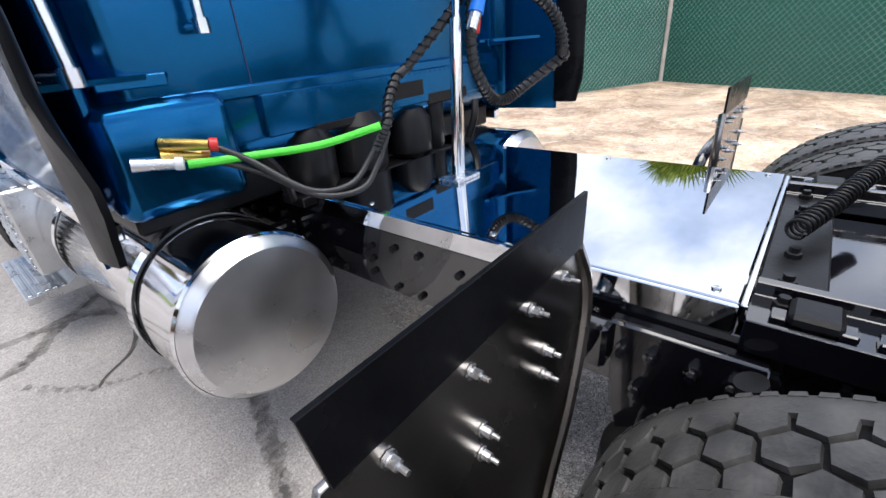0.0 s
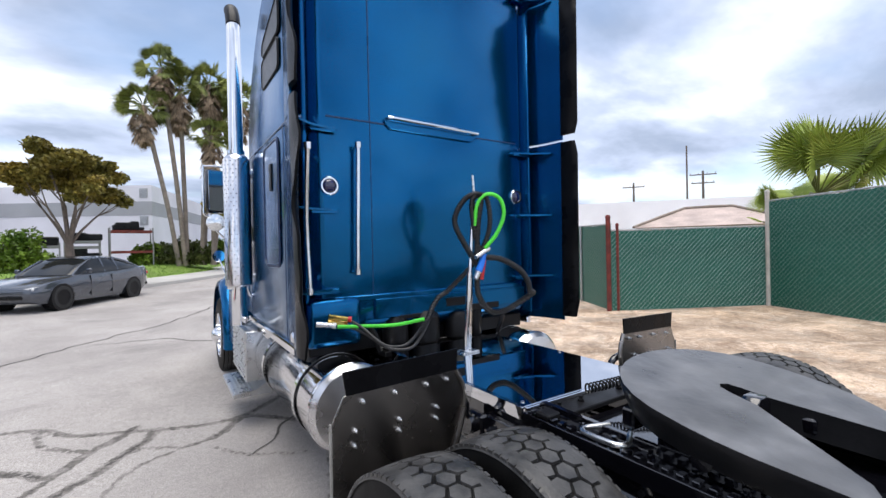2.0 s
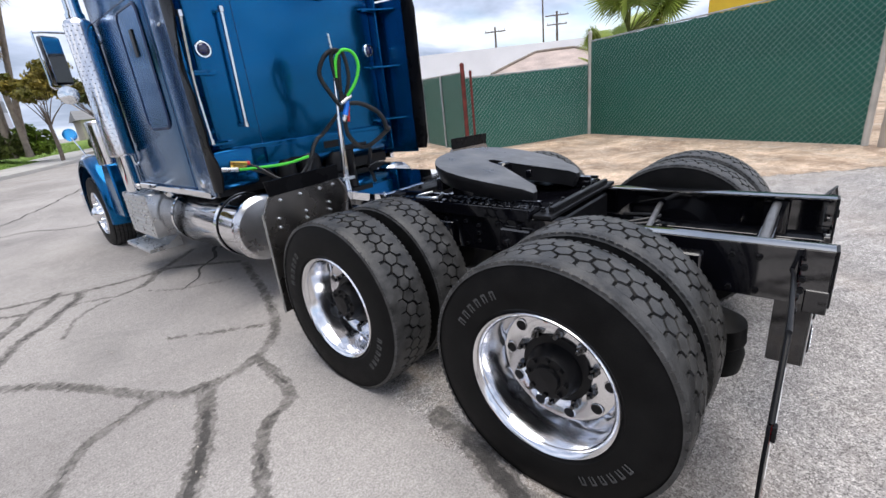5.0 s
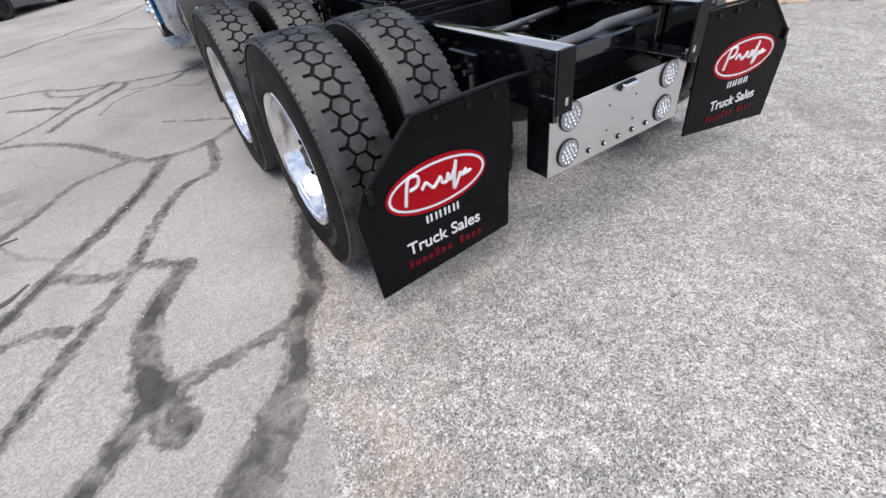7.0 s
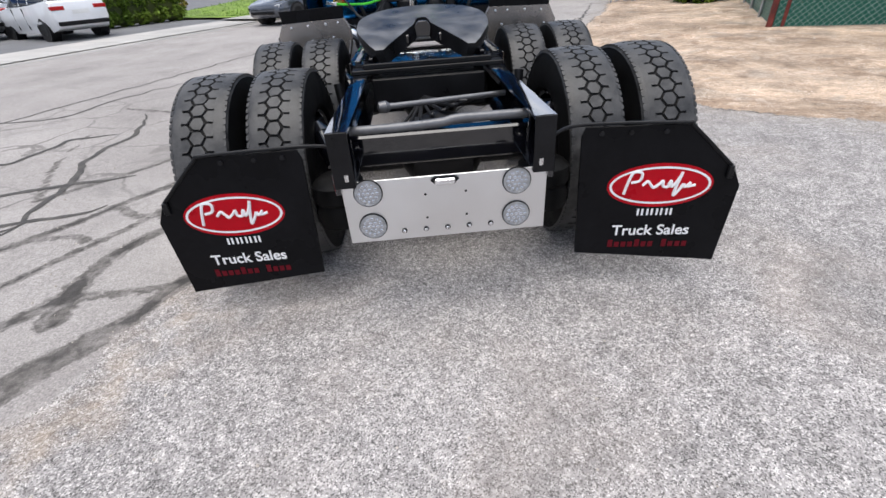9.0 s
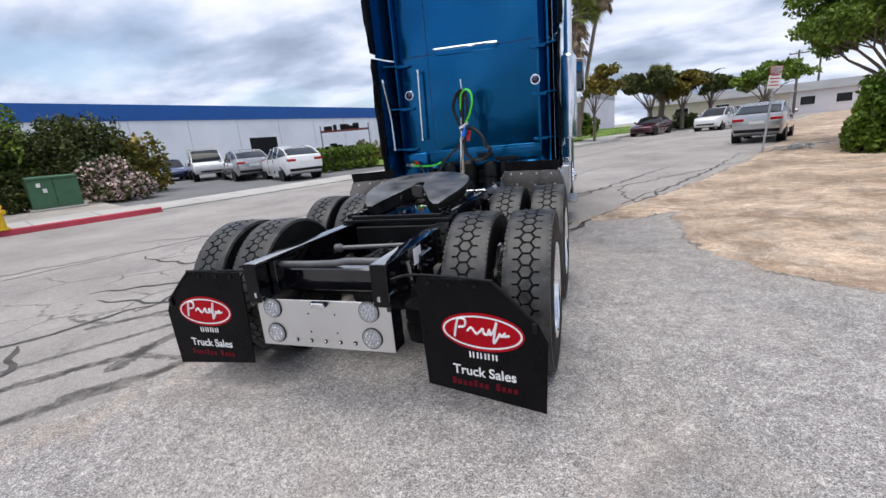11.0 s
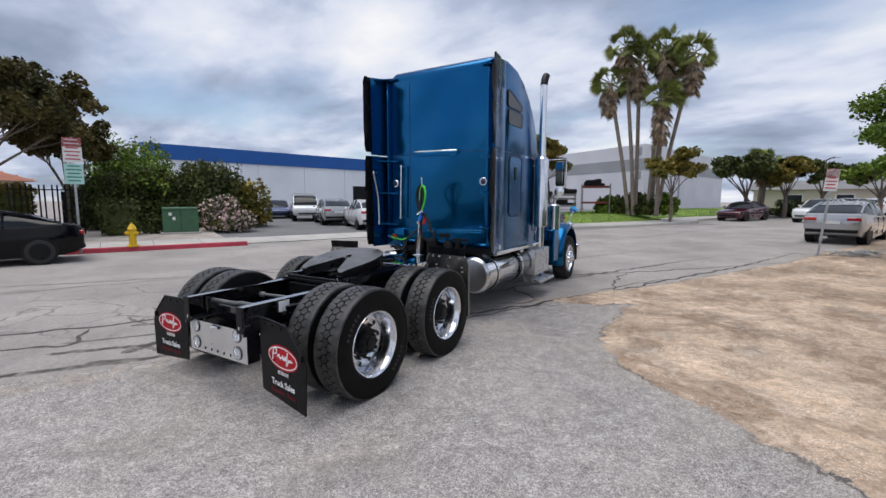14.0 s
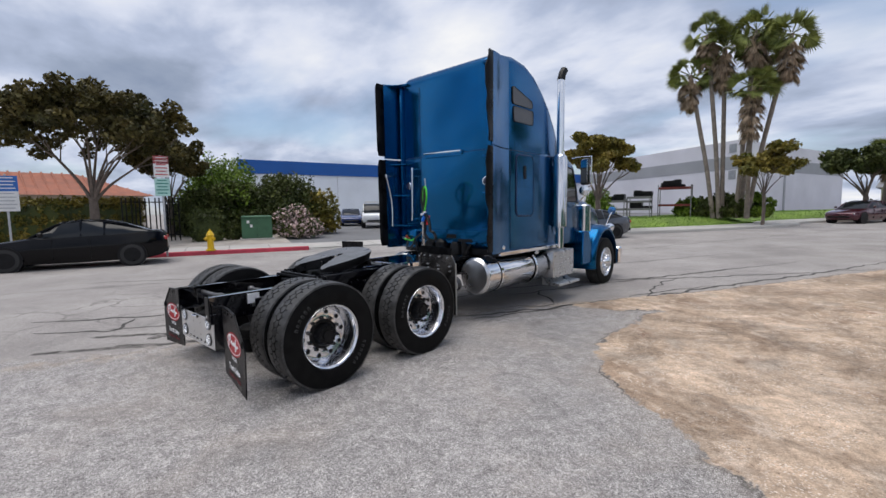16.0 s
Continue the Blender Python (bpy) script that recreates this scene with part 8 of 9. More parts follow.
KINDS = {
    # body: (u, low, belt, half width); cabin: (u, base z, roof z, base hw, top hw)
    "sedan": dict(L=4.72, wheel=0.335, axles=(0.185, 0.800), body=((0, 0.42, 0.60, 0.62), (0.015, 0.30, 0.66, 0.76), (0.06, 0.22, 0.72, 0.88), (0.16, 0.19, 0.84, 0.92), (0.30, 0.18, 0.93, 0.925), (0.50, 0.17, 0.95, 0.925), (0.72, 0.18, 0.99, 0.925), (0.88, 0.20, 1.05, 0.91), (0.96, 0.28, 1.06, 0.86), (0.99, 0.36, 0.98, 0.80), (1.0, 0.45, 0.85, 0.74)),
                  cabin=((0.285, 0.91, 0.93, 0.80, 0.70), (0.36, 0.94, 1.18, 0.84, 0.68), (0.44, 0.95, 1.38, 0.86, 0.64), (0.54, 0.96, 1.445, 0.86, 0.62), (0.66, 0.98, 1.42, 0.86, 0.62), (0.78, 1.01, 1.30, 0.85, 0.63), (0.90, 1.05, 1.07, 0.80, 0.66))),
    "suv": dict(L=4.75, wheel=0.36, axles=(0.180, 0.795), body=((0, 0.46, 0.75, 0.62), (0.015, 0.34, 0.85, 0.78), (0.06, 0.26, 0.93, 0.90), (0.16, 0.23, 1.0, 0.945), (0.30, 0.22, 1.05, 0.95), (0.50, 0.22, 1.07, 0.95), (0.72, 0.22, 1.10, 0.95), (0.88, 0.25, 1.16, 0.93), (0.96, 0.32, 1.18, 0.88), (0.99, 0.40, 1.10, 0.84), (1.0, 0.5, 0.95, 0.78)),
                cabin=((0.25, 1.02, 1.04, 0.82, 0.74), (0.33, 1.05, 1.32, 0.86, 0.70), (0.42, 1.07, 1.56, 0.88, 0.67), (0.54, 1.08, 1.63, 0.88, 0.66), (0.70, 1.10, 1.60, 0.88, 0.66), (0.84, 1.14, 1.46, 0.87, 0.68), (0.965, 1.17, 1.19, 0.82, 0.70))),
    "van": dict(L=5.1, wheel=0.34, axles=(0.185, 0.785), body=((0, 0.45, 0.72, 0.66), (0.015, 0.33, 0.80, 0.80), (0.06, 0.25, 0.88, 0.93), (0.16, 0.22, 1.0, 0.97), (0.30, 0.21, 1.08, 0.98), (0.50, 0.21, 1.08, 0.98), (0.75, 0.21, 1.09, 0.98), (0.92, 0.23, 1.10, 0.97), (0.98, 0.30, 1.10, 0.95), (1.0, 0.40, 1.08, 0.92)),
                cabin=((0.17, 1.0, 1.02, 0.84, 0.76), (0.27, 1.05, 1.42, 0.90, 0.74), (0.36, 1.08, 1.68, 0.93, 0.76), (0.50, 1.08, 1.76, 0.94, 0.78), (0.75, 1.09, 1.77, 0.94, 0.79), (0.93, 1.10, 1.74, 0.94, 0.80), (0.985, 1.10, 1.55, 0.93, 0.82), (0.998, 1.09, 1.11, 0.90, 0.86))),
    "pickup": dict(L=5.6, wheel=0.39, axles=(0.17, 0.765), body=((0, 0.55, 0.92, 0.80), (0.015, 0.45, 1.0, 0.92), (0.06, 0.40, 1.08, 0.97), (0.25, 0.36, 1.13, 0.985), (0.45, 0.35, 1.15, 0.985), (0.60, 0.35, 1.15, 0.985), (0.80, 0.36, 1.15, 0.985), (0.97, 0.40, 1.15, 0.975), (1.0, 0.50, 1.12, 0.95)),
                   cabin=((0.27, 1.10, 1.12, 0.88, 0.78), (0.33, 1.14, 1.58, 0.90, 0.76), (0.40, 1.15, 1.82, 0.92, 0.76), (0.52, 1.15, 1.84, 0.92, 0.76), (0.615, 1.15, 1.80, 0.92, 0.76), (0.635, 1.15, 1.18, 0.90, 0.80))),
}


def car(kind, x, y, heading, colour, label, group="parked cars", dz=0.0, rim=None, rack=False):
    """heading: degrees clockwise from +y in which it points"""
    k = KINDS[kind]
    L, R = k["L"], k["wheel"]
    t = thing("parked_" + ("car" if kind == "sedan" else kind), label, {"sedan": "car", "suv": "car", "van": "van", "pickup": "pickup"}[kind], group, Matrix.Translation(on(x, y, dz)) @ pose(0, 0, 0, 0, 0, -heading))
    Y = lambda u: L / 2 - u * L
    bm = B()
    st = []
    for u, lo, be, hw in k["body"]:
        pts = [(-hw * 0.90, lo), (hw * 0.90, lo), (hw, lo + (be - lo) * 0.35), (hw * 1.0, lo + (be - lo) * 0.66), (hw * 0.955, be - 0.03), (hw * 0.88, be), (-hw * 0.88, be), (-hw * 0.955, be - 0.03), (-hw * 1.0, lo + (be - lo) * 0.66), (-hw, lo + (be - lo) * 0.35)]
        st.append((Y(u), pts))
    loft(bm, st)
    body = part("body", bm, colour, t, deg=40)
    bm = B()
    st = []
    for u, b0, rz, hb, ht in k["cabin"]:
        st.append((Y(u), [(-hb, b0 - 0.04), (hb, b0 - 0.04), (hb * 0.985, b0 + (rz - b0) * 0.2), (ht + 0.03, rz - 0.05 * min(1, (rz - b0) * 3)), (ht * 0.8, rz), (-ht * 0.8, rz), (-ht - 0.03, rz - 0.05 * min(1, (rz - b0) * 3)), (-hb * 0.985, b0 + (rz - b0) * 0.2)]))
    loft(bm, st)
    part("tinted_glass", bm, M_CARGLASS, t, "dark tinted windows", deg=40)
    # roof skin and pillars over the glass
    bm = B()
    cab_ = k["cabin"]
    rows = []
    for u, b0, rz, hb, ht in cab_[2:-1]:
        rows.append([bm.verts.new(((ht + 0.035) * q, Y(u), rz + 0.012 - (0.055 if abs(q) == 1 else 0.0))) for q in (-1, -0.78, 0, 0.78, 1)])
    for a, b2 in zip(rows, rows[1:]):
        skin(bm, a, b2, False)
    bmesh.ops.solidify(bm, geom=bm.faces[:], thickness=0.012)
    part("roof", bm, colour, t, deg=40)
    bm = B()
    for s in (-1, 1):
        def side(i, f):
            u, b0, rz, hb, ht = cab_[i]
            return Vector((s * (hb * 0.99 + (ht + 0.04 - hb * 0.99) * f), Y(u), b0 + (rz - 0.03 - b0) * f))
        tube(bm, [side(0, 0.0), side(1, 1.0), side(2, 1.0)], 0.028, 6)
        tube(bm, [side(3, 0.0), side(3, 1.0)], 0.030, 6)
        tube(bm, [side(len(cab_) - 3, 0.0), side(len(cab_) - 3, 1.0)], 0.035, 6)
        tube(bm, [side(len(cab_) - 3, 1.0), side(len(cab_) - 2, 1.0), side(len(cab_) - 1, 0.5)], 0.035, 6)
    pieces("pillar", bm, colour, t)
    for s in (-1, 1):
        for u in k["axles"]:
            hw = 0.93 if kind != "pickup" else 0.98
            bm = B()
            cyl(bm, (s * (hw - 0.30), Y(u), R), (s * (hw + 0.002), Y(u), R), R * 1.14, seg=28)
            part("wheel_arch", bm, M_SATIN, t)
            bm = B()
            lathe(bm, [(0.0, R * 0.62), (0.0, R * 0.9), (0.02, R), (0.18, R), (0.21, R * 0.92), (0.215, R * 0.66)], (s * (hw - 0.20), Y(u), R), (s, 0, 0), 28)
            wh = part("wheel", bm, M_CARRUBBER, t)
            bm = B()
            c = (s * (hw - 0.01), Y(u), R)
            lathe(bm, [(0.0, R * 0.68), (-0.01, R * 0.64), (-0.05, R * 0.60)], c, (s, 0, 0), 28)
            for q in range(7):
                a = 6.283 * q / 7
                p1 = Vector(c) + Vector((-s * 0.02, math.sin(a) * R * 0.64, math.cos(a) * R * 0.64))
                tube(bm, [Vector(c) + Vector((-s * 0.03, 0, 0)), p1], R * 0.085, 5)
            part("rim", bm, rim or M_CARRIM, wh)
        bm = B()
        hw_f, hw_r = k["body"][2][3], k["body"][-2][3]
        zf, zr = k["body"][2][2] - 0.10, k["body"][-2][2] - 0.16
        box(bm, s * (hw_f - 0.36), s * (hw_f - 0.10), Y(0.045), Y(0.02), zf - 0.05, zf + 0.04, 0.02)
        part("headlamp", bm, M_HEAD, t)
        bm = B()
        box(bm, s * (hw_r - 0.40), s * (hw_r + 0.005), Y(1.0) - 0.015, Y(0.965), zr - (0.06 if kind != "van" else 0.10), zr + 0.06, 0.015)
        part("tail_lamp", bm, M_TAIL, t)
        bm = B()
        u = cab_[1][0]
        box(bm, s * 0.96, s * 1.10, Y(u) - 0.04, Y(u) + 0.08, cab_[1][1] + 0.02, cab_[1][1] + 0.16, 0.03)
        part("wing_mirror", bm, colour, t)
    bm = B()
    box(bm, -0.26, 0.26, Y(1.0) - 0.012, Y(1.0) + 0.05, k["body"][-1][2] - 0.20, k["body"][-1][2] - 0.08)
    part("number_plate", bm, M_SIGNWHITE, t)
    bm = B()
    box(bm, -0.78, 0.78, Y(1.0) - 0.02, Y(0.97), k["body"][-1][1] - 0.08, k["body"][-1][1] + 0.06, 0.03)
    box(bm, -0.60, 0.60, Y(0.03), Y(0.0) + 0.02, k["body"][0][1] - 0.06, k["body"][0][1] + 0.06, 0.03)
    pieces("bumper", bm, M_SATIN if kind != "van" else colour, t)
    bm = B()
    for s in (-1, 1):
        for u in ((0.40, 0.585) if kind != "pickup" else (0.34, 0.48)):
            b0, be = k["body"][4][1], k["body"][4][2]
            hw = k["body"][4][3]
            box(bm, s * (hw * 0.97), s * (hw * 1.004), Y(u) - 0.004, Y(u) + 0.004, b0 + 0.12, be - 0.05)
    pieces("door_gap", bm, M_SATIN, t)
    if kind == "pickup":
        bm = B()
        box(bm, -0.85, 0.85, Y(0.985), Y(0.66), 1.146, 1.158)
        part("load_bed", bm, M_SATIN, t)
    if rack:
        bm = B()
        for s in (-1, 1):
            tube(bm, [(s * 0.75, Y(0.36), 1.98), (s * 0.75, Y(0.97), 1.98)], 0.025, 6)
            for u in (0.66, 0.96):
                tube(bm, [(s * 0.75, Y(u), 1.14), (s * 0.75, Y(u), 1.98)], 0.025, 6)
        for u in (0.4, 0.66, 0.96):
            tube(bm, [(-0.75, Y(u), 1.98), (0.75, Y(u), 1.98)], 0.025, 6)
        part("ladder_rack", bm, M_SIGNWHITE, t)
    return t


C_BLACK, C_GREY, C_WHITE, C_SILVER = mat("black_car_paint", (0.003, 0.003, 0.004), 0.12, 0.0, 0.05, 2, 0, 30, rvar=0.03), paint("grey_car_paint", (0.09, 0.10, 0.12), 0.5), paint("white_car_paint", (0.84, 0.85, 0.86)), paint("silver_car_paint", (0.46, 0.47, 0.49), 0.5)
C_MAROON, C_NAVY = paint("maroon_car_paint", (0.075, 0.010, 0.022), 0.3), paint("navy_car_paint", (0.012, 0.03, 0.13))
C_BLACK.node_tree.nodes["Principled BSDF"].inputs["Specular IOR Level"].default_value = 0.25
car("sedan", -12.65, 0.95, 197, C_BLACK, "glossy black sedan parked at the kerb", rim=M_CARRIMDARK)
car("sedan", -4.2, 18.7, 211, C_GREY, "dark grey sedan parked at the kerb", rim=M_CARRIMDARK)
car("suv", -13.1, 17.2, 305, C_WHITE, "white crossover parked in the lot", dz=0.07, rim=M_CARRIMDARK)
car("suv", -17.3, 18.6, 305, C_SILVER, "silver off-roader parked in the lot", dz=0.07)
car("sedan", -20.0, 21.8, 130, C_WHITE, "white car parked in the lot", dz=0.07)
car("pickup", -22.2, 20.6, 128, C_WHITE, "white pickup with a ladder rack parked in the lot", dz=0.07, rack=True)
car("sedan", -26.6, 21.6, 125, C_NAVY, "dark blue car parked in the lot", dz=0.07)
car("sedan", -30.0, 19.0, 125, C_WHITE, "white car parked behind the bush", dz=0.07)
car("sedan", 6.45, 38.0, 208, C_MAROON, "maroon sedan parked at the far kerb")
car("suv", 9.0, 21.6, 24, C_SILVER, "silver estate car parked beside the dirt lot")
car("suv", 11.0, 37.6, 212, C_WHITE, "white crossover parked down the road")
car("suv", 13.6, 43.6, 212, C_SILVER, "silver crossover parked down the road")
car("sedan", 14.2, 46.5, 30, C_SILVER, "silver car far down the road")
car("suv", 17.6, 52.0, 30, C_WHITE, "white crossover far down the road")


# ---- buildings ----
def building(label, base, wallmat, h, thick=0.3, roofmat=M_ROOFGREY, name="warehouse", parapet=0.35):
    t = thing(name, label, "building")
    bm = B()
    z0 = min(ground_z(x, y) for x, y in base) - 0.3
    n = len(base)
    cx, cy = sum(p[0] for p in base) / n, sum(p[1] for p in base) / n
    inn = []
    for x, y in base:
        d = Vector((cx - x, cy - y, 0)).normalized() * thick * 1.4
        inn.append((x + d.x, y + d.y))
    a = [bm.verts.new((x, y, z0)) for x, y in base]
    b2 = [bm.verts.new((x, y, h)) for x, y in base]
    c = [bm.verts.new((x, y, h)) for x, y in inn]
    d2 = [bm.verts.new((x, y, h - parapet)) for x, y in inn]
    skin(bm, a, b2)
    skin(bm, b2, c)
    skin(bm, c, d2)
    part("wall", bm, wallmat, t)
    bm = B()
    bm.faces.new([bm.verts.new((x, y, h - parapet)) for x, y in inn])
    part("roof", bm, roofmat, t)
    return t


def wall_panel(bm, p0, p1, z0, z1, out=0.03, s0=0.0, s1=1.0, th=0.06):
    """a slab on the outside of the wall from p0 to p1 (outside is to the right of that way)"""
    a, b2 = Vector((*p0, 0)), Vector((*p1, 0))
    d = (b2 - a).normalized()
    nrm = Vector((d.y, -d.x, 0))
    q0, q1 = a.lerp(b2, s0), a.lerp(b2, s1)
    vs = []
    for q, o in ((q0, out - th), (q1, out - th), (q1, out), (q0, out)):
        w = q + nrm * o
        vs.append((w.x, w.y))
    va, vb = [bm.verts.new((*v2, z0)) for v2 in vs], [bm.verts.new((*v2, z1)) for v2 in vs]
    skin(bm, va, vb)
    bm.faces.new(va)
    bm.faces.new(vb)


# white warehouse with a blue fascia
W0, W1 = (-43.5, 19.2), (-28.2, 73.5)
wh1 = building("long white warehouse with a broad blue fascia", [W0, W1, (-50.0, 82.0), (-63.0, 30.5)], M_WALLWHITE, 7.5)
bm = B()
wall_panel(bm, W0, W1, 6.05, 7.56, 0.12, 0, 1, 0.2)
part("fascia", bm, M_BLUEBAND, wh1, "broad royal blue fascia")
bm = B()
wall_panel(bm, W0, W1, 0.5, 3.9, 0.02, 0.42, 0.487)
part("loading_door", bm, M_SATIN, wh1, "dark open loading door")
bm = B()
for k in range(9):
    wall_panel(bm, W0, W1, 0.3, 6.0, 0.012, 0.1 * (k + 0.98) , 0.1 * (k + 0.98) + 0.0006, 0.03)
pieces("wall_joint", bm, M_STRIPE, wh1)
# grey warehouse with a darker stripe
Cc, Lc, Rc = (-2.6, 55.5), (-26.4, 69.7), (6.2, 85.0)
wh2 = building("pale grey tilt-up warehouse with a darker grey stripe", [Lc, Cc, Rc, (-20.0, 102.0)], M_WALLGREY, 8.8)
for a, b2 in ((Lc, Cc), (Cc, Rc)):
    bm = B()
    wall_panel(bm, a, b2, 5.65, 7.1, 0.03)
    part("stripe", bm, M_STRIPE, wh2, "darker grey painted stripe")
for z in (7.5, 4.6):
    bm = B()
    wall_panel(bm, Lc, Cc, z, z + 0.95, 0.05, 0.955, 0.985)
    vn = part("wall_vent", bm, M_STRIPE, wh2, "square grey louvre")
    for q in range(6):
        bm = B()
        wall_panel(bm, Lc, Cc, z + 0.08 + q * 0.14, z + 0.14 + q * 0.14, 0.08, 0.957, 0.983)
        part("slat", bm, M_GALV, vn)
bm = B()
wall_panel(bm, Cc, Rc, 0.5, 5.2, 0.08, 0.36, 0.375)
part("downpipe", bm, M_STRIPE, wh2)
# red-tiled house beyond the hedge
t = thing("tiled_house", "low beige building with a red tiled roof", "building")
bm = B()
prism(bm, [(-44, -14), (-37.4, -14), (-36.4, 8.6), (-44, 8.6)], "z", 0.0, 3.3)
part("wall", bm, M_STUCCO, t)
bm = B()
for a, b2, c in (((-36.0, -14.6, 3.2), (-35.9, 9.2, 3.2), (-40.2, -3, 5.0)),):
    vs = [bm.verts.new(q) for q in ((-36.2, -14.6, 3.2), (-35.8, 9.2, 3.2), (-44.6, 9.2, 3.2), (-44.6, -14.6, 3.2), (-40.2, -10.5, 5.0), (-40.2, 5.0, 5.0))]
    for q in ((0, 1, 5, 4), (2, 3, 4, 5), (1, 2, 5), (3, 0, 4)):
        bm.faces.new([vs[i] for i in q])
rf = part("roof", bm, M_TILE, t, "red clay tile roof")
bm = B()
for k in range(40):
    y = -14.4 + k * 0.6
    q = max(0.0, min(1.0, (y + 14.6) / 4.1)) if y < -10.5 else (max(0.0, min(1.0, (9.2 - y) / 4.2)) if y > 5.0 else 1.0)
    tube(bm, [(-36.15, y, 3.24), (-36.15 - 4.0 * q, y, 3.24 + 1.8 * q)], 0.07, 5)
tagged(part("tile_row", bm, M_TILE, rf), kind="stuff")


M_ROOFTAN = mat("pale_tan_roofing", (0.46, 0.37, 0.33), 0.9, 0.0, 0.25, 1.2, 0.01, 14)


def low_house(x, y, w, d, h, turn, label, roof=M_ROOFGREY, wall=M_STUCCO, pitch=1.1, windows=3, hip=0.0):
    t = thing("low_building", label, "building", "far low buildings", Matrix.Translation(on(x, y)) @ pose(0, 0, 0, 0, 0, turn))
    bm = B()
    box(bm, -w / 2, w / 2, -d / 2, d / 2, -0.3, h)
    part("wall", bm, wall, t)
    bm = B()
    vs = [bm.verts.new(q) for q in ((-w / 2 - 0.4, -d / 2 - 0.4, h), (w / 2 + 0.4, -d / 2 - 0.4, h), (w / 2 + 0.4, d / 2 + 0.4, h), (-w / 2 - 0.4, d / 2 + 0.4, h), (-w / 2 - 0.2 + hip, 0, h + pitch), (w / 2 + 0.2 - hip, 0, h + pitch))]
    for q in ((0, 1, 5, 4), (2, 3, 4, 5), (1, 2, 5), (3, 0, 4), (3, 2, 1, 0)):
        bm.faces.new([vs[i] for i in q])
    rf_ = part("roof", bm, roof, t)
    if roof is M_ROOFTAN:
        co = [Vector((-w / 2 - 0.4, -d / 2 - 0.4, h)), Vector((w / 2 + 0.4, -d / 2 - 0.4, h)), Vector((w / 2 + 0.4, d / 2 + 0.4, h)), Vector((-w / 2 - 0.4, d / 2 + 0.4, h)), Vector((-w / 2 - 0.2 + hip, 0, h + pitch)), Vector((w / 2 + 0.2 - hip, 0, h + pitch))]
        for i, j in ((0, 4), (4, 5), (5, 1), (3, 4), (2, 5)):
            bm = B()
            tube(bm, [co[i] + Vector((0, 0, 0.03)), co[i].lerp(co[j], 0.5) + Vector((0, 0, 0.05)), co[j] + Vector((0, 0, 0.03))], 0.065, 8)
            part("roof_cap", bm, M_PALMBARK, rf_, "brown ridge boards")
    for k in range(windows):
        xx = -w / 2 + (k + 0.7) * w / (windows + 0.4)
        bm = B()
        box(bm, xx, xx + 1.5, -d / 2 - 0.05, -d / 2 + 0.1, 0.9, 2.0)
        wn_ = part("window", bm, M_SIGNWHITE, t)
        bm = B()
        box(bm, xx + 0.08, xx + 1.42, -d / 2 - 0.06, -d / 2 - 0.045, 0.98, 1.92)
        part("pane", bm, M_CARGLASS, wn_)
    return t


low_house(16.0, 62.0, 14, 8, 2.5, -6, "low house with a grey pitched roof behind street trees")
low_house(30.0, 66.0, 11, 8, 2.6, -18, "low pale building down the road", M_ROOFGREY, M_WALLGREY)
low_house(48.0, 82.0, 20, 10, 2.6, -28, "wide beige block at the end of the road", M_ROOFGREY, M_STUCCO, 0.3, 7)
low_house(34.0, 98.0, 26, 10, 3.0, -22, "long pale block at the end of the road", M_ROOFGREY, M_WALLGREY, 0.3, 8)
# beyond the green fence
building("long white warehouse beyond the green fence", [(24.0, 40.0), (50.0, 8.0), (62.0, 18.0), (36.0, 50.0)], M_WALLWHITE, 5.6)
low_house(20.5, 11.6, 5.4, 5.0, 2.1, -62, "small shed with a pale tan roof and brown ridge boards", M_ROOFTAN, M_STUCCO, 0.95, 1, 1.9)
bm = B()
box(bm, -3.0, 3.0, -1.2, 1.2, 0.0, 2.6, 0.03)
yb = thing("yellow_container", "yellow metal container stacked beyond the fence", "container", m=Matrix.Translation(on(27.6, 2.9, 2.95)) @ pose(0, 0, 0, 0, 0, -80))
part("body", bm, M_YELLOWBOX, yb)
bm = B()
box(bm, -3.0, 3.0, -1.2, 1.2, -2.95, -0.002, 0.03)
part("lower_box", bm, M_GALV, yb)
bm = B()
for k in range(9):
    lathe(bm, [(0, 0.13), (0.02, 0.13), (0.02, 0.001)], (-2.6 + 0.65 * k, -1.2, 2.2), (0, -1, 0), 14)
pieces("port", bm, M_SATIN, yb)
bm = B()
box(bm, -2.2, 2.6, -0.9, 0.9, 2.602, 3.3, 0.05)
part("grey_cover", bm, M_ROOFGREY, yb)

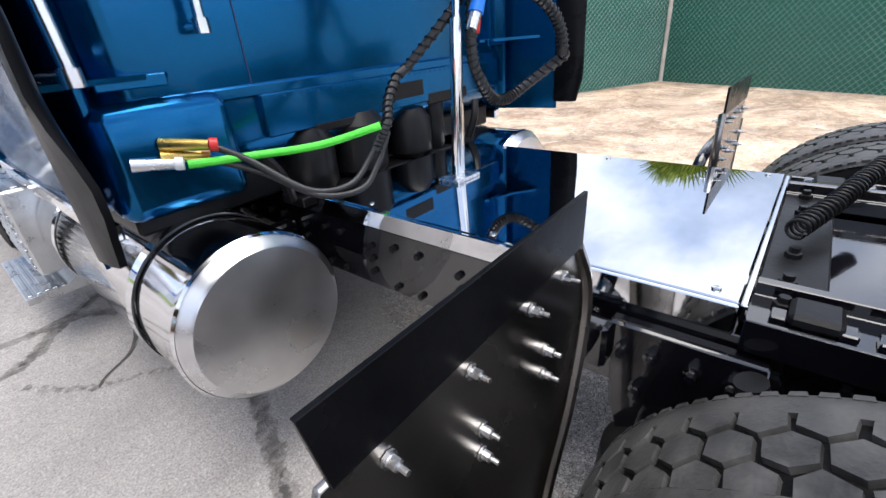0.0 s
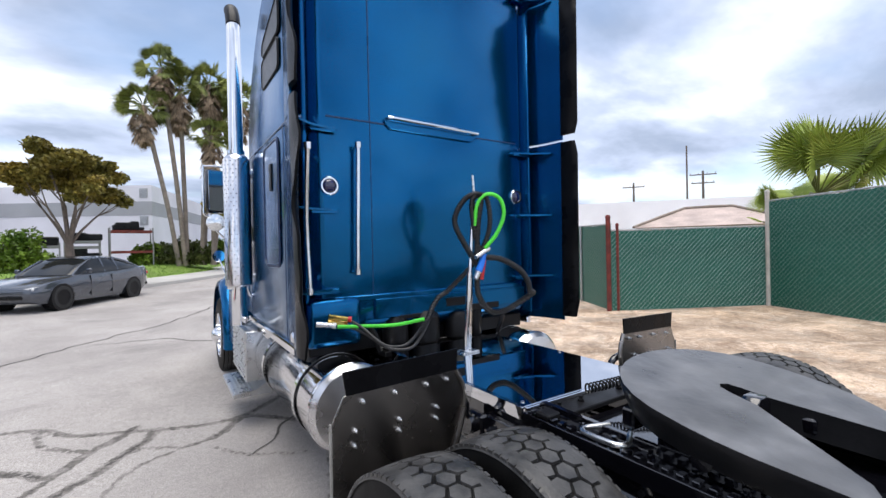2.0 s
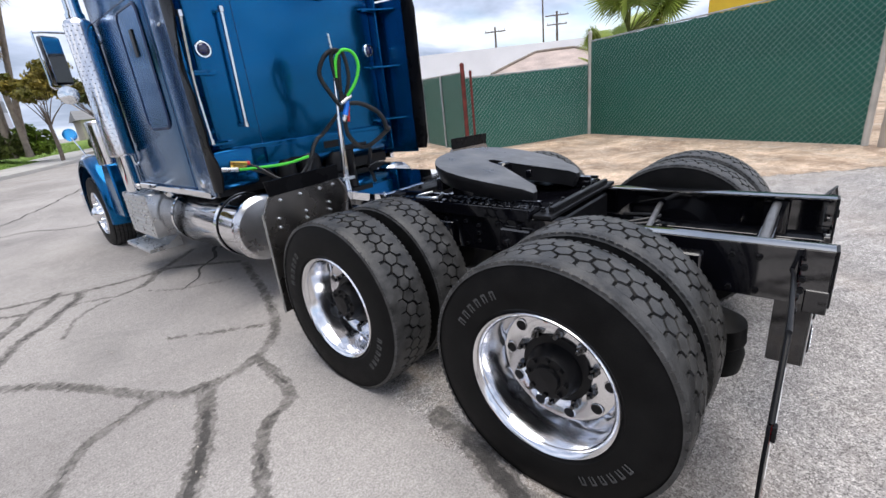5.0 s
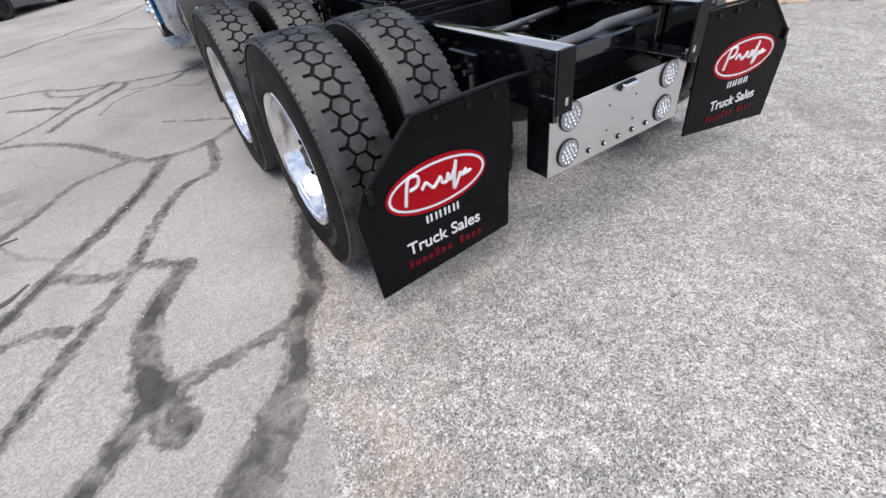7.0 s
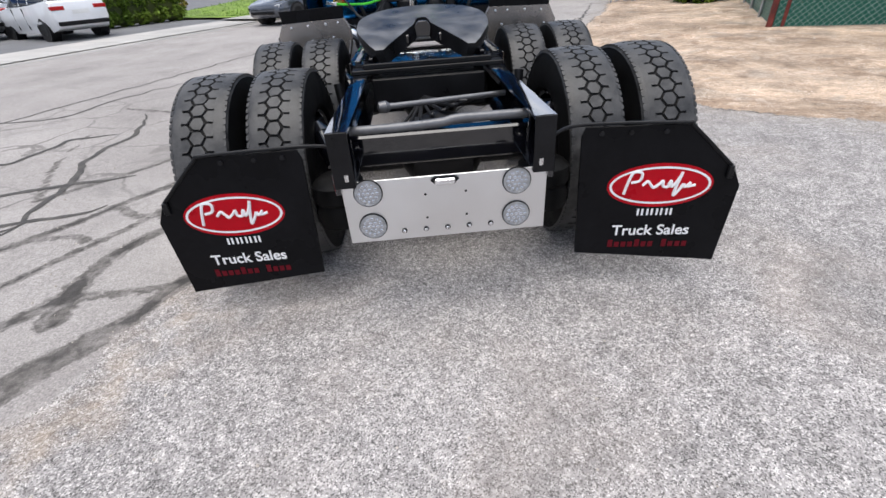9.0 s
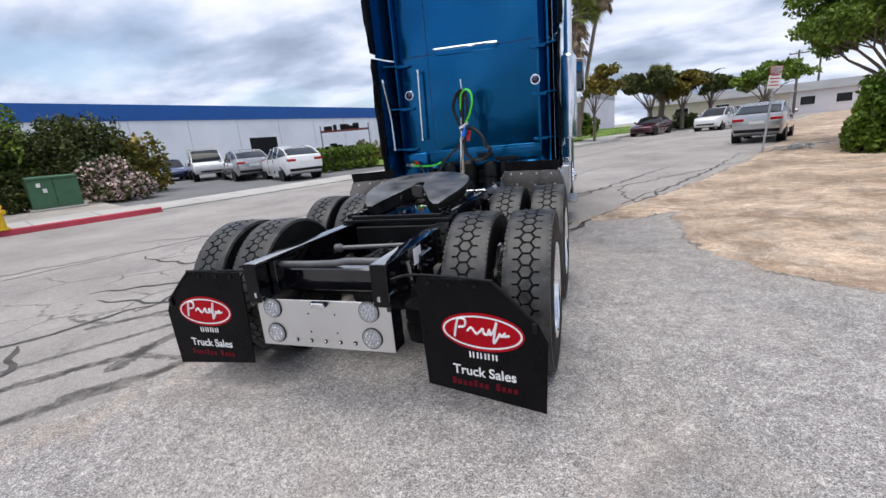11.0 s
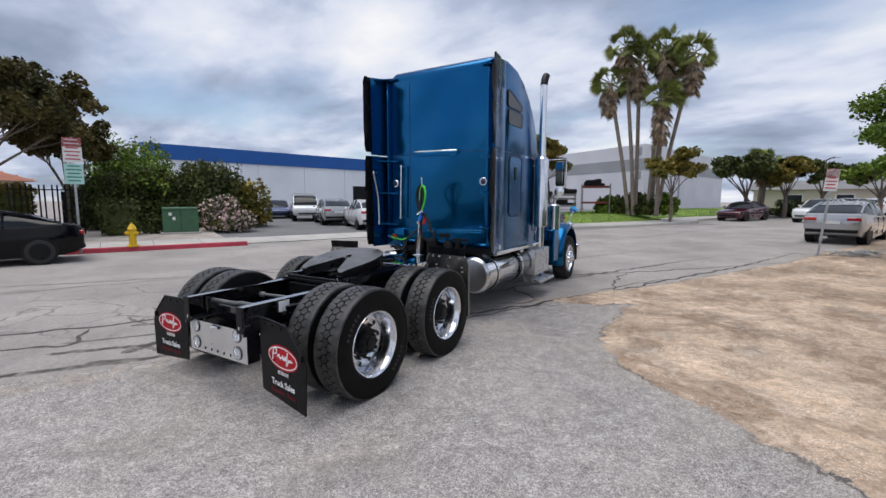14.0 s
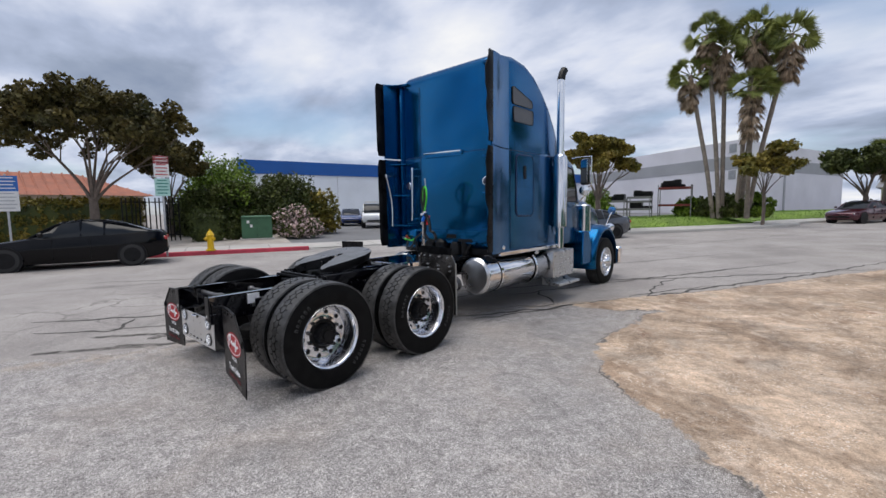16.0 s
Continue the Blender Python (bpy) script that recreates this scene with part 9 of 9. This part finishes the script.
# steel racks before the warehouses
def rack(x, y, w, h, shelves, turn, seed, label, beam=M_RUST, loads=(5, 5, 5)):
    rg = random.Random(seed)
    t = thing("steel_rack", label, "rack", "steel racks", Matrix.Translation(on(x, y, 0.15 + lawn_rise(6.0) * (y < 34))) @ pose(0, 0, 0, 0, 0, turn))
    for sx in (-w / 2, w / 2):
        for sy in (-0.5, 0.5):
            bm = B()
            box(bm, sx - 0.03, sx + 0.03, sy - 0.03, sy + 0.03, 0, h)
            part("post", bm, M_ROOFGREY, t)
    for z, many in zip(shelves, loads):
        bm = B()
        box(bm, -w / 2, w / 2, -0.52, -0.46, z, z + 0.12)
        box(bm, -w / 2, w / 2, 0.46, 0.52, z, z + 0.12)
        box(bm, -w / 2, w / 2, -0.45, 0.45, z + 0.121, z + 0.15)
        sh = part("shelf", bm, beam, t)
        if not many:
            continue
        bm = B()
        for k in range(many + 1):
            xx = rg.uniform(-w / 2 + 0.1, w / 2 - 0.75)
            box(bm, xx, xx + rg.uniform(0.3, 0.9), -0.4, 0.3, z + 0.151, z + 0.15 + rg.uniform(0.15, 0.55), 0.05)
        pieces("load", bm, M_SATIN, sh)
    return t


rack(-3.35, 32.6, 2.05, 2.25, (0.75, 1.95), 8, 1, "red-beamed steel rack loaded with dark parts", M_RUST, (0, 5))
rack(-5.5, 31.8, 1.5, 1.5, (0.5, 1.05, 1.35), 8, 2, "low grey steel rack with a few dark parts", M_ROOFGREY, (1, 0, 3))
rack(-7.1, 31.4, 1.4, 1.4, (0.5, 1.1), 8, 4, "low grey steel rack beside a bush", M_ROOFGREY, (0, 2))
rack(-20.5, 36.0, 4.5, 3.2, (0.9, 2.6), 30, 3, "tall steel rack beside the warehouse")

# ---- green slatted fence on the dirt lot ----
def fence_run(p0, p1, h0, h1, label, posts=2, wire_step=0.11, slat_w=0.088):
    a, b2 = on(*p0), on(*p1)
    d = b2 - a
    L = d.xy.length
    dirv = Vector((d.x, d.y, 0)).normalized()
    nrm = Vector((-dirv.y, dirv.x, 0))
    t = thing("slatted_fence", label, "fence", "green fences")
    me = None
    n = int(L / slat_w)
    bm = B()
    box(bm, -slat_w * 0.492, slat_w * 0.492, -0.006, 0.006, 0.0, 1.0)
    me = to_mesh("slat", bm, M_SLAT)
    ang = math.atan2(dirv.y, dirv.x)
    rg = random.Random(int(L * 10))
    for k in range(n):
        f = (k + 0.5) / n
        q = a.lerp(b2, f)
        q.z = ground_z(q.x, q.y) + 0.03
        h = h0 + (h1 - h0) * f - 0.05 + rg.uniform(-0.012, 0.012)
        ob = new("slat", me)
        ob.parent = t
        ob.matrix_basis = Matrix.Translation(q) @ Matrix.Rotation(ang + rg.uniform(-0.04, 0.04), 4, "Z") @ Matrix.Diagonal((1, 1, h, 1))
    bm = B()
    side = 1
    for sgn in (-1, 1):
        k = -int(h0 / wire_step) - 2
        while k * wire_step < L + h0:
            s0 = k * wire_step
            e0, e1 = (s0, s0 + h0) if sgn > 0 else (s0 + h0, s0)
            lo, hi = 0.0, 1.0
            if e1 != e0:
                t0, t1 = (0 - e0) / (e1 - e0), (L - e0) / (e1 - e0)
                lo, hi = max(0, min(t0, t1)), min(1, max(t0, t1))
            if hi - lo > 0.02:
                for off in (-0.012, ):
                    P = []
                    for q in (lo, hi):
                        s = e0 + (e1 - e0) * q
                        g = a + dirv * s
                        hh = (h0 + (h1 - h0) * s / L) * q
                        P.append(Vector((g.x, g.y, ground_z(g.x, g.y) + 0.03 + hh)) + nrm * off * (1 if nrm.dot(Vector((0, 2, 0)) - a) > 0 else -1) * -1)
                    tube(bm, P, 0.0048 if sgn > 0 else 0.003, 3, False)
            k += 1
    tagged(part("chain_link", bm, M_WIRE, t, "chain-link wire over the slats"), kind="stuff")
    bm = B()
    tube(bm, [a + Vector((0, 0, h0)), b2 + Vector((0, 0, h1))], 0.018, 8)
    part("top_wire", bm, M_GALV, t)
    for k in range(1, posts):
        q = a.lerp(b2, k / posts)
        bm = B()
        cyl(bm, q - nrm * -0.05, q - nrm * -0.05 + Vector((0, 0, h0 + (h1 - h0) * k / posts)), 0.03, seg=10)
        part("post", bm, M_GALV, t)
    return t


FA, FB, FC, FD = (7.15, 7.5), (10.45, 5.55), (7.87, -0.38), (11.4, 15.1)
fence_run(FA, FB, 1.95, 1.95, "green slatted chain-link fence panel", 2)
fence_run(FB, FC, 2.55, 2.65, "tall green slatted chain-link fence", 3)
fence_run(FA, FD, 2.1, 2.1, "green slatted chain-link fence receding", 5)
for nm, x, y, h, r, mtl, lab in (("fence_post", 7.10, 7.54, 2.25, 0.055, M_RUST, "rusty red steel fence post"), ("fence_post", 7.28, 7.42, 2.05, 0.035, M_RUST, "rusty red steel fence post"), ("fence_post", 10.42, 5.50, 2.75, 0.05, M_POSTWHITE, "weathered white corner post"), ("fence_post", 7.85, -0.42, 2.65, 0.05, M_POSTWHITE, "weathered white corner post"), ("fence_post", 7.74, -0.66, 2.5, 0.09, M_STUCCO, "thick cream post at the end of the fence")):
    bm = B()
    q = on(x, y)
    lathe(bm, [(-0.1, r), (h, r), (h + 0.02, r * 1.15), (h + 0.06, r * 0.9), (h + 0.08, 0.002)], q, (0, 0, 1), 14)
    for z in (0.35, 0.95, 1.55):
        lathe(bm, [(z, r * 1.12), (z + 0.025, r * 1.12)], q, (0, 0, 1), 14)
    solid(nm, bm, mtl, lab, "post", "fence posts")
# stones and boulders by the far end of the fence
for i, (x, y, r) in enumerate(((10.2, 14.0, 0.42), (9.6, 13.2, 0.28), (9.2, 13.9, 0.2))):
    bm = B()
    bmesh.ops.create_icosphere(bm, subdivisions=3, radius=r)
    for v in bm.verts:
        v.co *= 1 + 0.25 * noise.noise(v.co * (2.2 / r) * 0.4 + Vector((i * 7, 0, 0)))
        v.co.z *= 0.7
    solid("boulder", bm, M_GRAVEL, "rough grey boulder on the dirt", "rock", "boulders", m=Matrix.Translation(on(x, y, r * 0.35)))
# palms behind the tall fence
def fan_leaf(name, centre, d, r, blades, parent, rg):
    """one broad pleated leaf: blades grown together near the stalk, free and narrow at the tips"""
    d = Vector(d).normalized()
    up = Vector((0, 0, 1)) if abs(d.z) < 0.9 else Vector((0, -1, 0))
    side = (Matrix.Rotation(rg.uniform(-0.8, 0.8), 3, d) @ d.cross(up)).normalized()
    face = side.cross(d)
    bm = B()
    hub = bm.verts.new(centre)
    span = 2.25
    half = span / blades
    for k in range(blades):
        a = -span + 2 * span * (k + 0.5) / blades
        ln = r * (1 - 0.22 * (abs(a) / span) ** 2) * rg.uniform(0.93, 1.07)

        def at(ang, q, lift):
            v = d * math.cos(ang) + side * math.sin(ang)
            return Vector(centre) + v * ln * q + face * lift * r - Vector((0, 0, 0.10 * r * q * q))

        a0, a1 = bm.verts.new(at(a - half, 0.56, 0.0)), bm.verts.new(at(a + half, 0.56, 0.0))
        m = bm.verts.new(at(a, 0.60, 0.03))
        tip = bm.verts.new(at(a + rg.uniform(-0.02, 0.02), 1.0, -0.03))
        for f in ((hub, a0, m), (hub, m, a1), (a0, tip, m), (m, tip, a1)):
            bm.faces.new(f)
    return part(name, bm, M_YOUNGFROND, parent, deg=20)


def young_palm(x, y, h, leaves, r, label, seed):
    rg = random.Random(seed)
    t = thing("palm_tree", label, "palm tree", "young fan palms", Matrix.Translation(on(x, y)))
    bm = B()
    limb(bm, [(0, 0, -0.1), (0.03, 0.02, h * 0.5), (0, 0, h)], 0.24, 0.20, 12)
    part("trunk", bm, M_PALMBARK, t)
    for k in range(leaves):
        a = 2.4 * k + rg.uniform(-0.2, 0.2)
        e = -0.1 + 1.55 * ((k * 0.618 + 0.2) % 1.0)
        d = Vector((math.cos(a) * math.cos(e), math.sin(a) * math.cos(e), math.sin(e)))
        st = r * rg.uniform(0.95, 1.3)
        c = Vector((0, 0, h)) + d * st
        bm = B()
        tube(bm, [Vector((0, 0, h - 0.05)), c], 0.022, 6)
        stalk = part("stalk", bm, M_FROND, t)
        fan_leaf("fan_leaf", c, d + Vector((0, 0, 0.45)), r * rg.uniform(0.9, 1.1), 40, stalk, rg)
    return t


young_palm(12.25, 5.05, 2.75, 22, 1.02, "young fan palm with broad pleated leaves", 50)
young_palm(12.25, 5.95, 2.1, 11, 0.5, "small young fan palm with pale leaves", 51)

# ---- poles and lamps ----
def utility_pole(x, y, h, arms, label, turn=0, r=0.15):
    t = thing("utility_pole", label, "pole", "utility poles", Matrix.Translation(on(x, y)) @ pose(0, 0, 0, 0, 0, turn))
    bm = B()
    cyl(bm, (0, 0, -0.2), (0, 0, h), r, r * 0.65, 12)
    part("pole", bm, M_WOODPOLE, t)
    for z, w in arms:
        bm = B()
        box(bm, -w / 2, w / 2, -0.06, 0.06, z, z + 0.12)
        ar = part("cross_arm", bm, M_WOODPOLE, t)
        for k in range(4):
            bm = B()
            xx = -w / 2 + 0.1 + k * (w - 0.2) / 3
            cyl(bm, (xx, 0, z + 0.12), (xx, 0, z + 0.32), 0.05, 0.03, 8)
            part("insulator", bm, M_GALV, ar)
    return t


utility_pole(48.5, 33.7, 8.6, ((8.0, 2.6),), "far wooden utility pole with a cross arm", -55, 0.17)
utility_pole(52.2, 27.1, 9.4, ((8.9, 2.8), (7.9, 2.4)), "far wooden utility pole with two cross arms", -55, 0.19)
utility_pole(51.5, 28.6, 12.6, (), "tall thin bare pole", 0, 0.13)
utility_pole(24.0, 60.0, 7.0, ((6.6, 1.8),), "wooden utility pole down the road", -20)
utility_pole(30.0, 70.0, 8.6, (), "bare wooden pole down the road", 0)
sl_ = thing("street_lamp", "grey street lamp with a curved arm", "street lamp", m=Matrix.Translation(on(12.2, 44.8)))
bm = B()
tube(bm, spline([(0, 0, -0.1), (0, 0, 3.0), (0.0, 0, 4.5), (0.12, -0.03, 4.8), (0.55, -0.1, 4.95)], 6), 0.05, 10)
part("pole", bm, M_WOODPOLE, sl_)
bm = B()
box(bm, 0.50, 0.90, -0.18, -0.04, 4.91, 4.99, 0.02)
part("lamp_head", bm, M_GALV, sl_)

# ---- loose stones, crumbs and leaf litter ----
def scatter(name, count, area, sizes, material, label, category, seed, flat=0.6, keep=None):
    r = random.Random(seed)
    v, f = [], []
    while len(f) < count * 8:
        x, y = r.uniform(*area[0]), r.uniform(*area[1])
        if keep and not keep(x, y):
            continue
        q = r.uniform(*sizes) * (0.5 + r.random())
        z = ground_z(x, y) + 0.3 * q * flat
        a = r.uniform(0, 6.28)
        i = len(v)
        c, sn = math.cos(a), math.sin(a)
        for dx, dy, dz in ((1, 0, 0), (0, r.uniform(0.5, 0.9), 0), (-r.uniform(0.7, 1), 0, 0), (0, -r.uniform(0.5, 0.9), 0), (0.1, 0, flat), (0, 0, -flat)):
            v.append((x + q * (dx * c - dy * sn), y + q * (dx * sn + dy * c), z + q * dz))
        for k in range(4):
            j = (k + 1) % 4
            f.append((i + k, i + j, i + 4))
            f.append((i + j, i + k, i + 5))
    me = bpy.data.meshes.new(name)
    me.from_pydata(v, [], f)
    me.materials.append(material)
    return tagged(new(name, me), label, category, kind="stuff")


def in_dirt(x, y):
    return float(signed(DIRT, np.array([x]), np.array([y]))[0]) > 0.25


M_PEBBLE = mat("pale_pebble", (0.42, 0.36, 0.30), 0.9, 0.0, 0.3, 4, col2=(0.62, 0.57, 0.50), island=0.3)
M_LITTER = mat("brown_leaf_litter", (0.12, 0.075, 0.045), 0.9, 0.0, 0.4, 4, col2=(0.24, 0.15, 0.085), island=0.4)
scatter("gravel", 1500, ((2.5, 10.0), (-2.5, 16.0)), (0.006, 0.018), M_PEBBLE, "loose pale pebbles on the dirt", "gravel", 91, keep=in_dirt)
scatter("leaf_litter", 1300, ((2.5, 11.0), (-2.5, 16.0)), (0.008, 0.026), M_LITTER, "scattered dry leaves and crumbs on the dirt", "leaf litter", 92, 0.25, in_dirt)
scatter("loose_grit", 900, ((-3.6, 4.5), (-4.0, 4.5)), (0.003, 0.008), M_PEBBLE, "loose grit on the asphalt", "gravel", 93, keep=lambda x, y: not in_dirt(x, y))
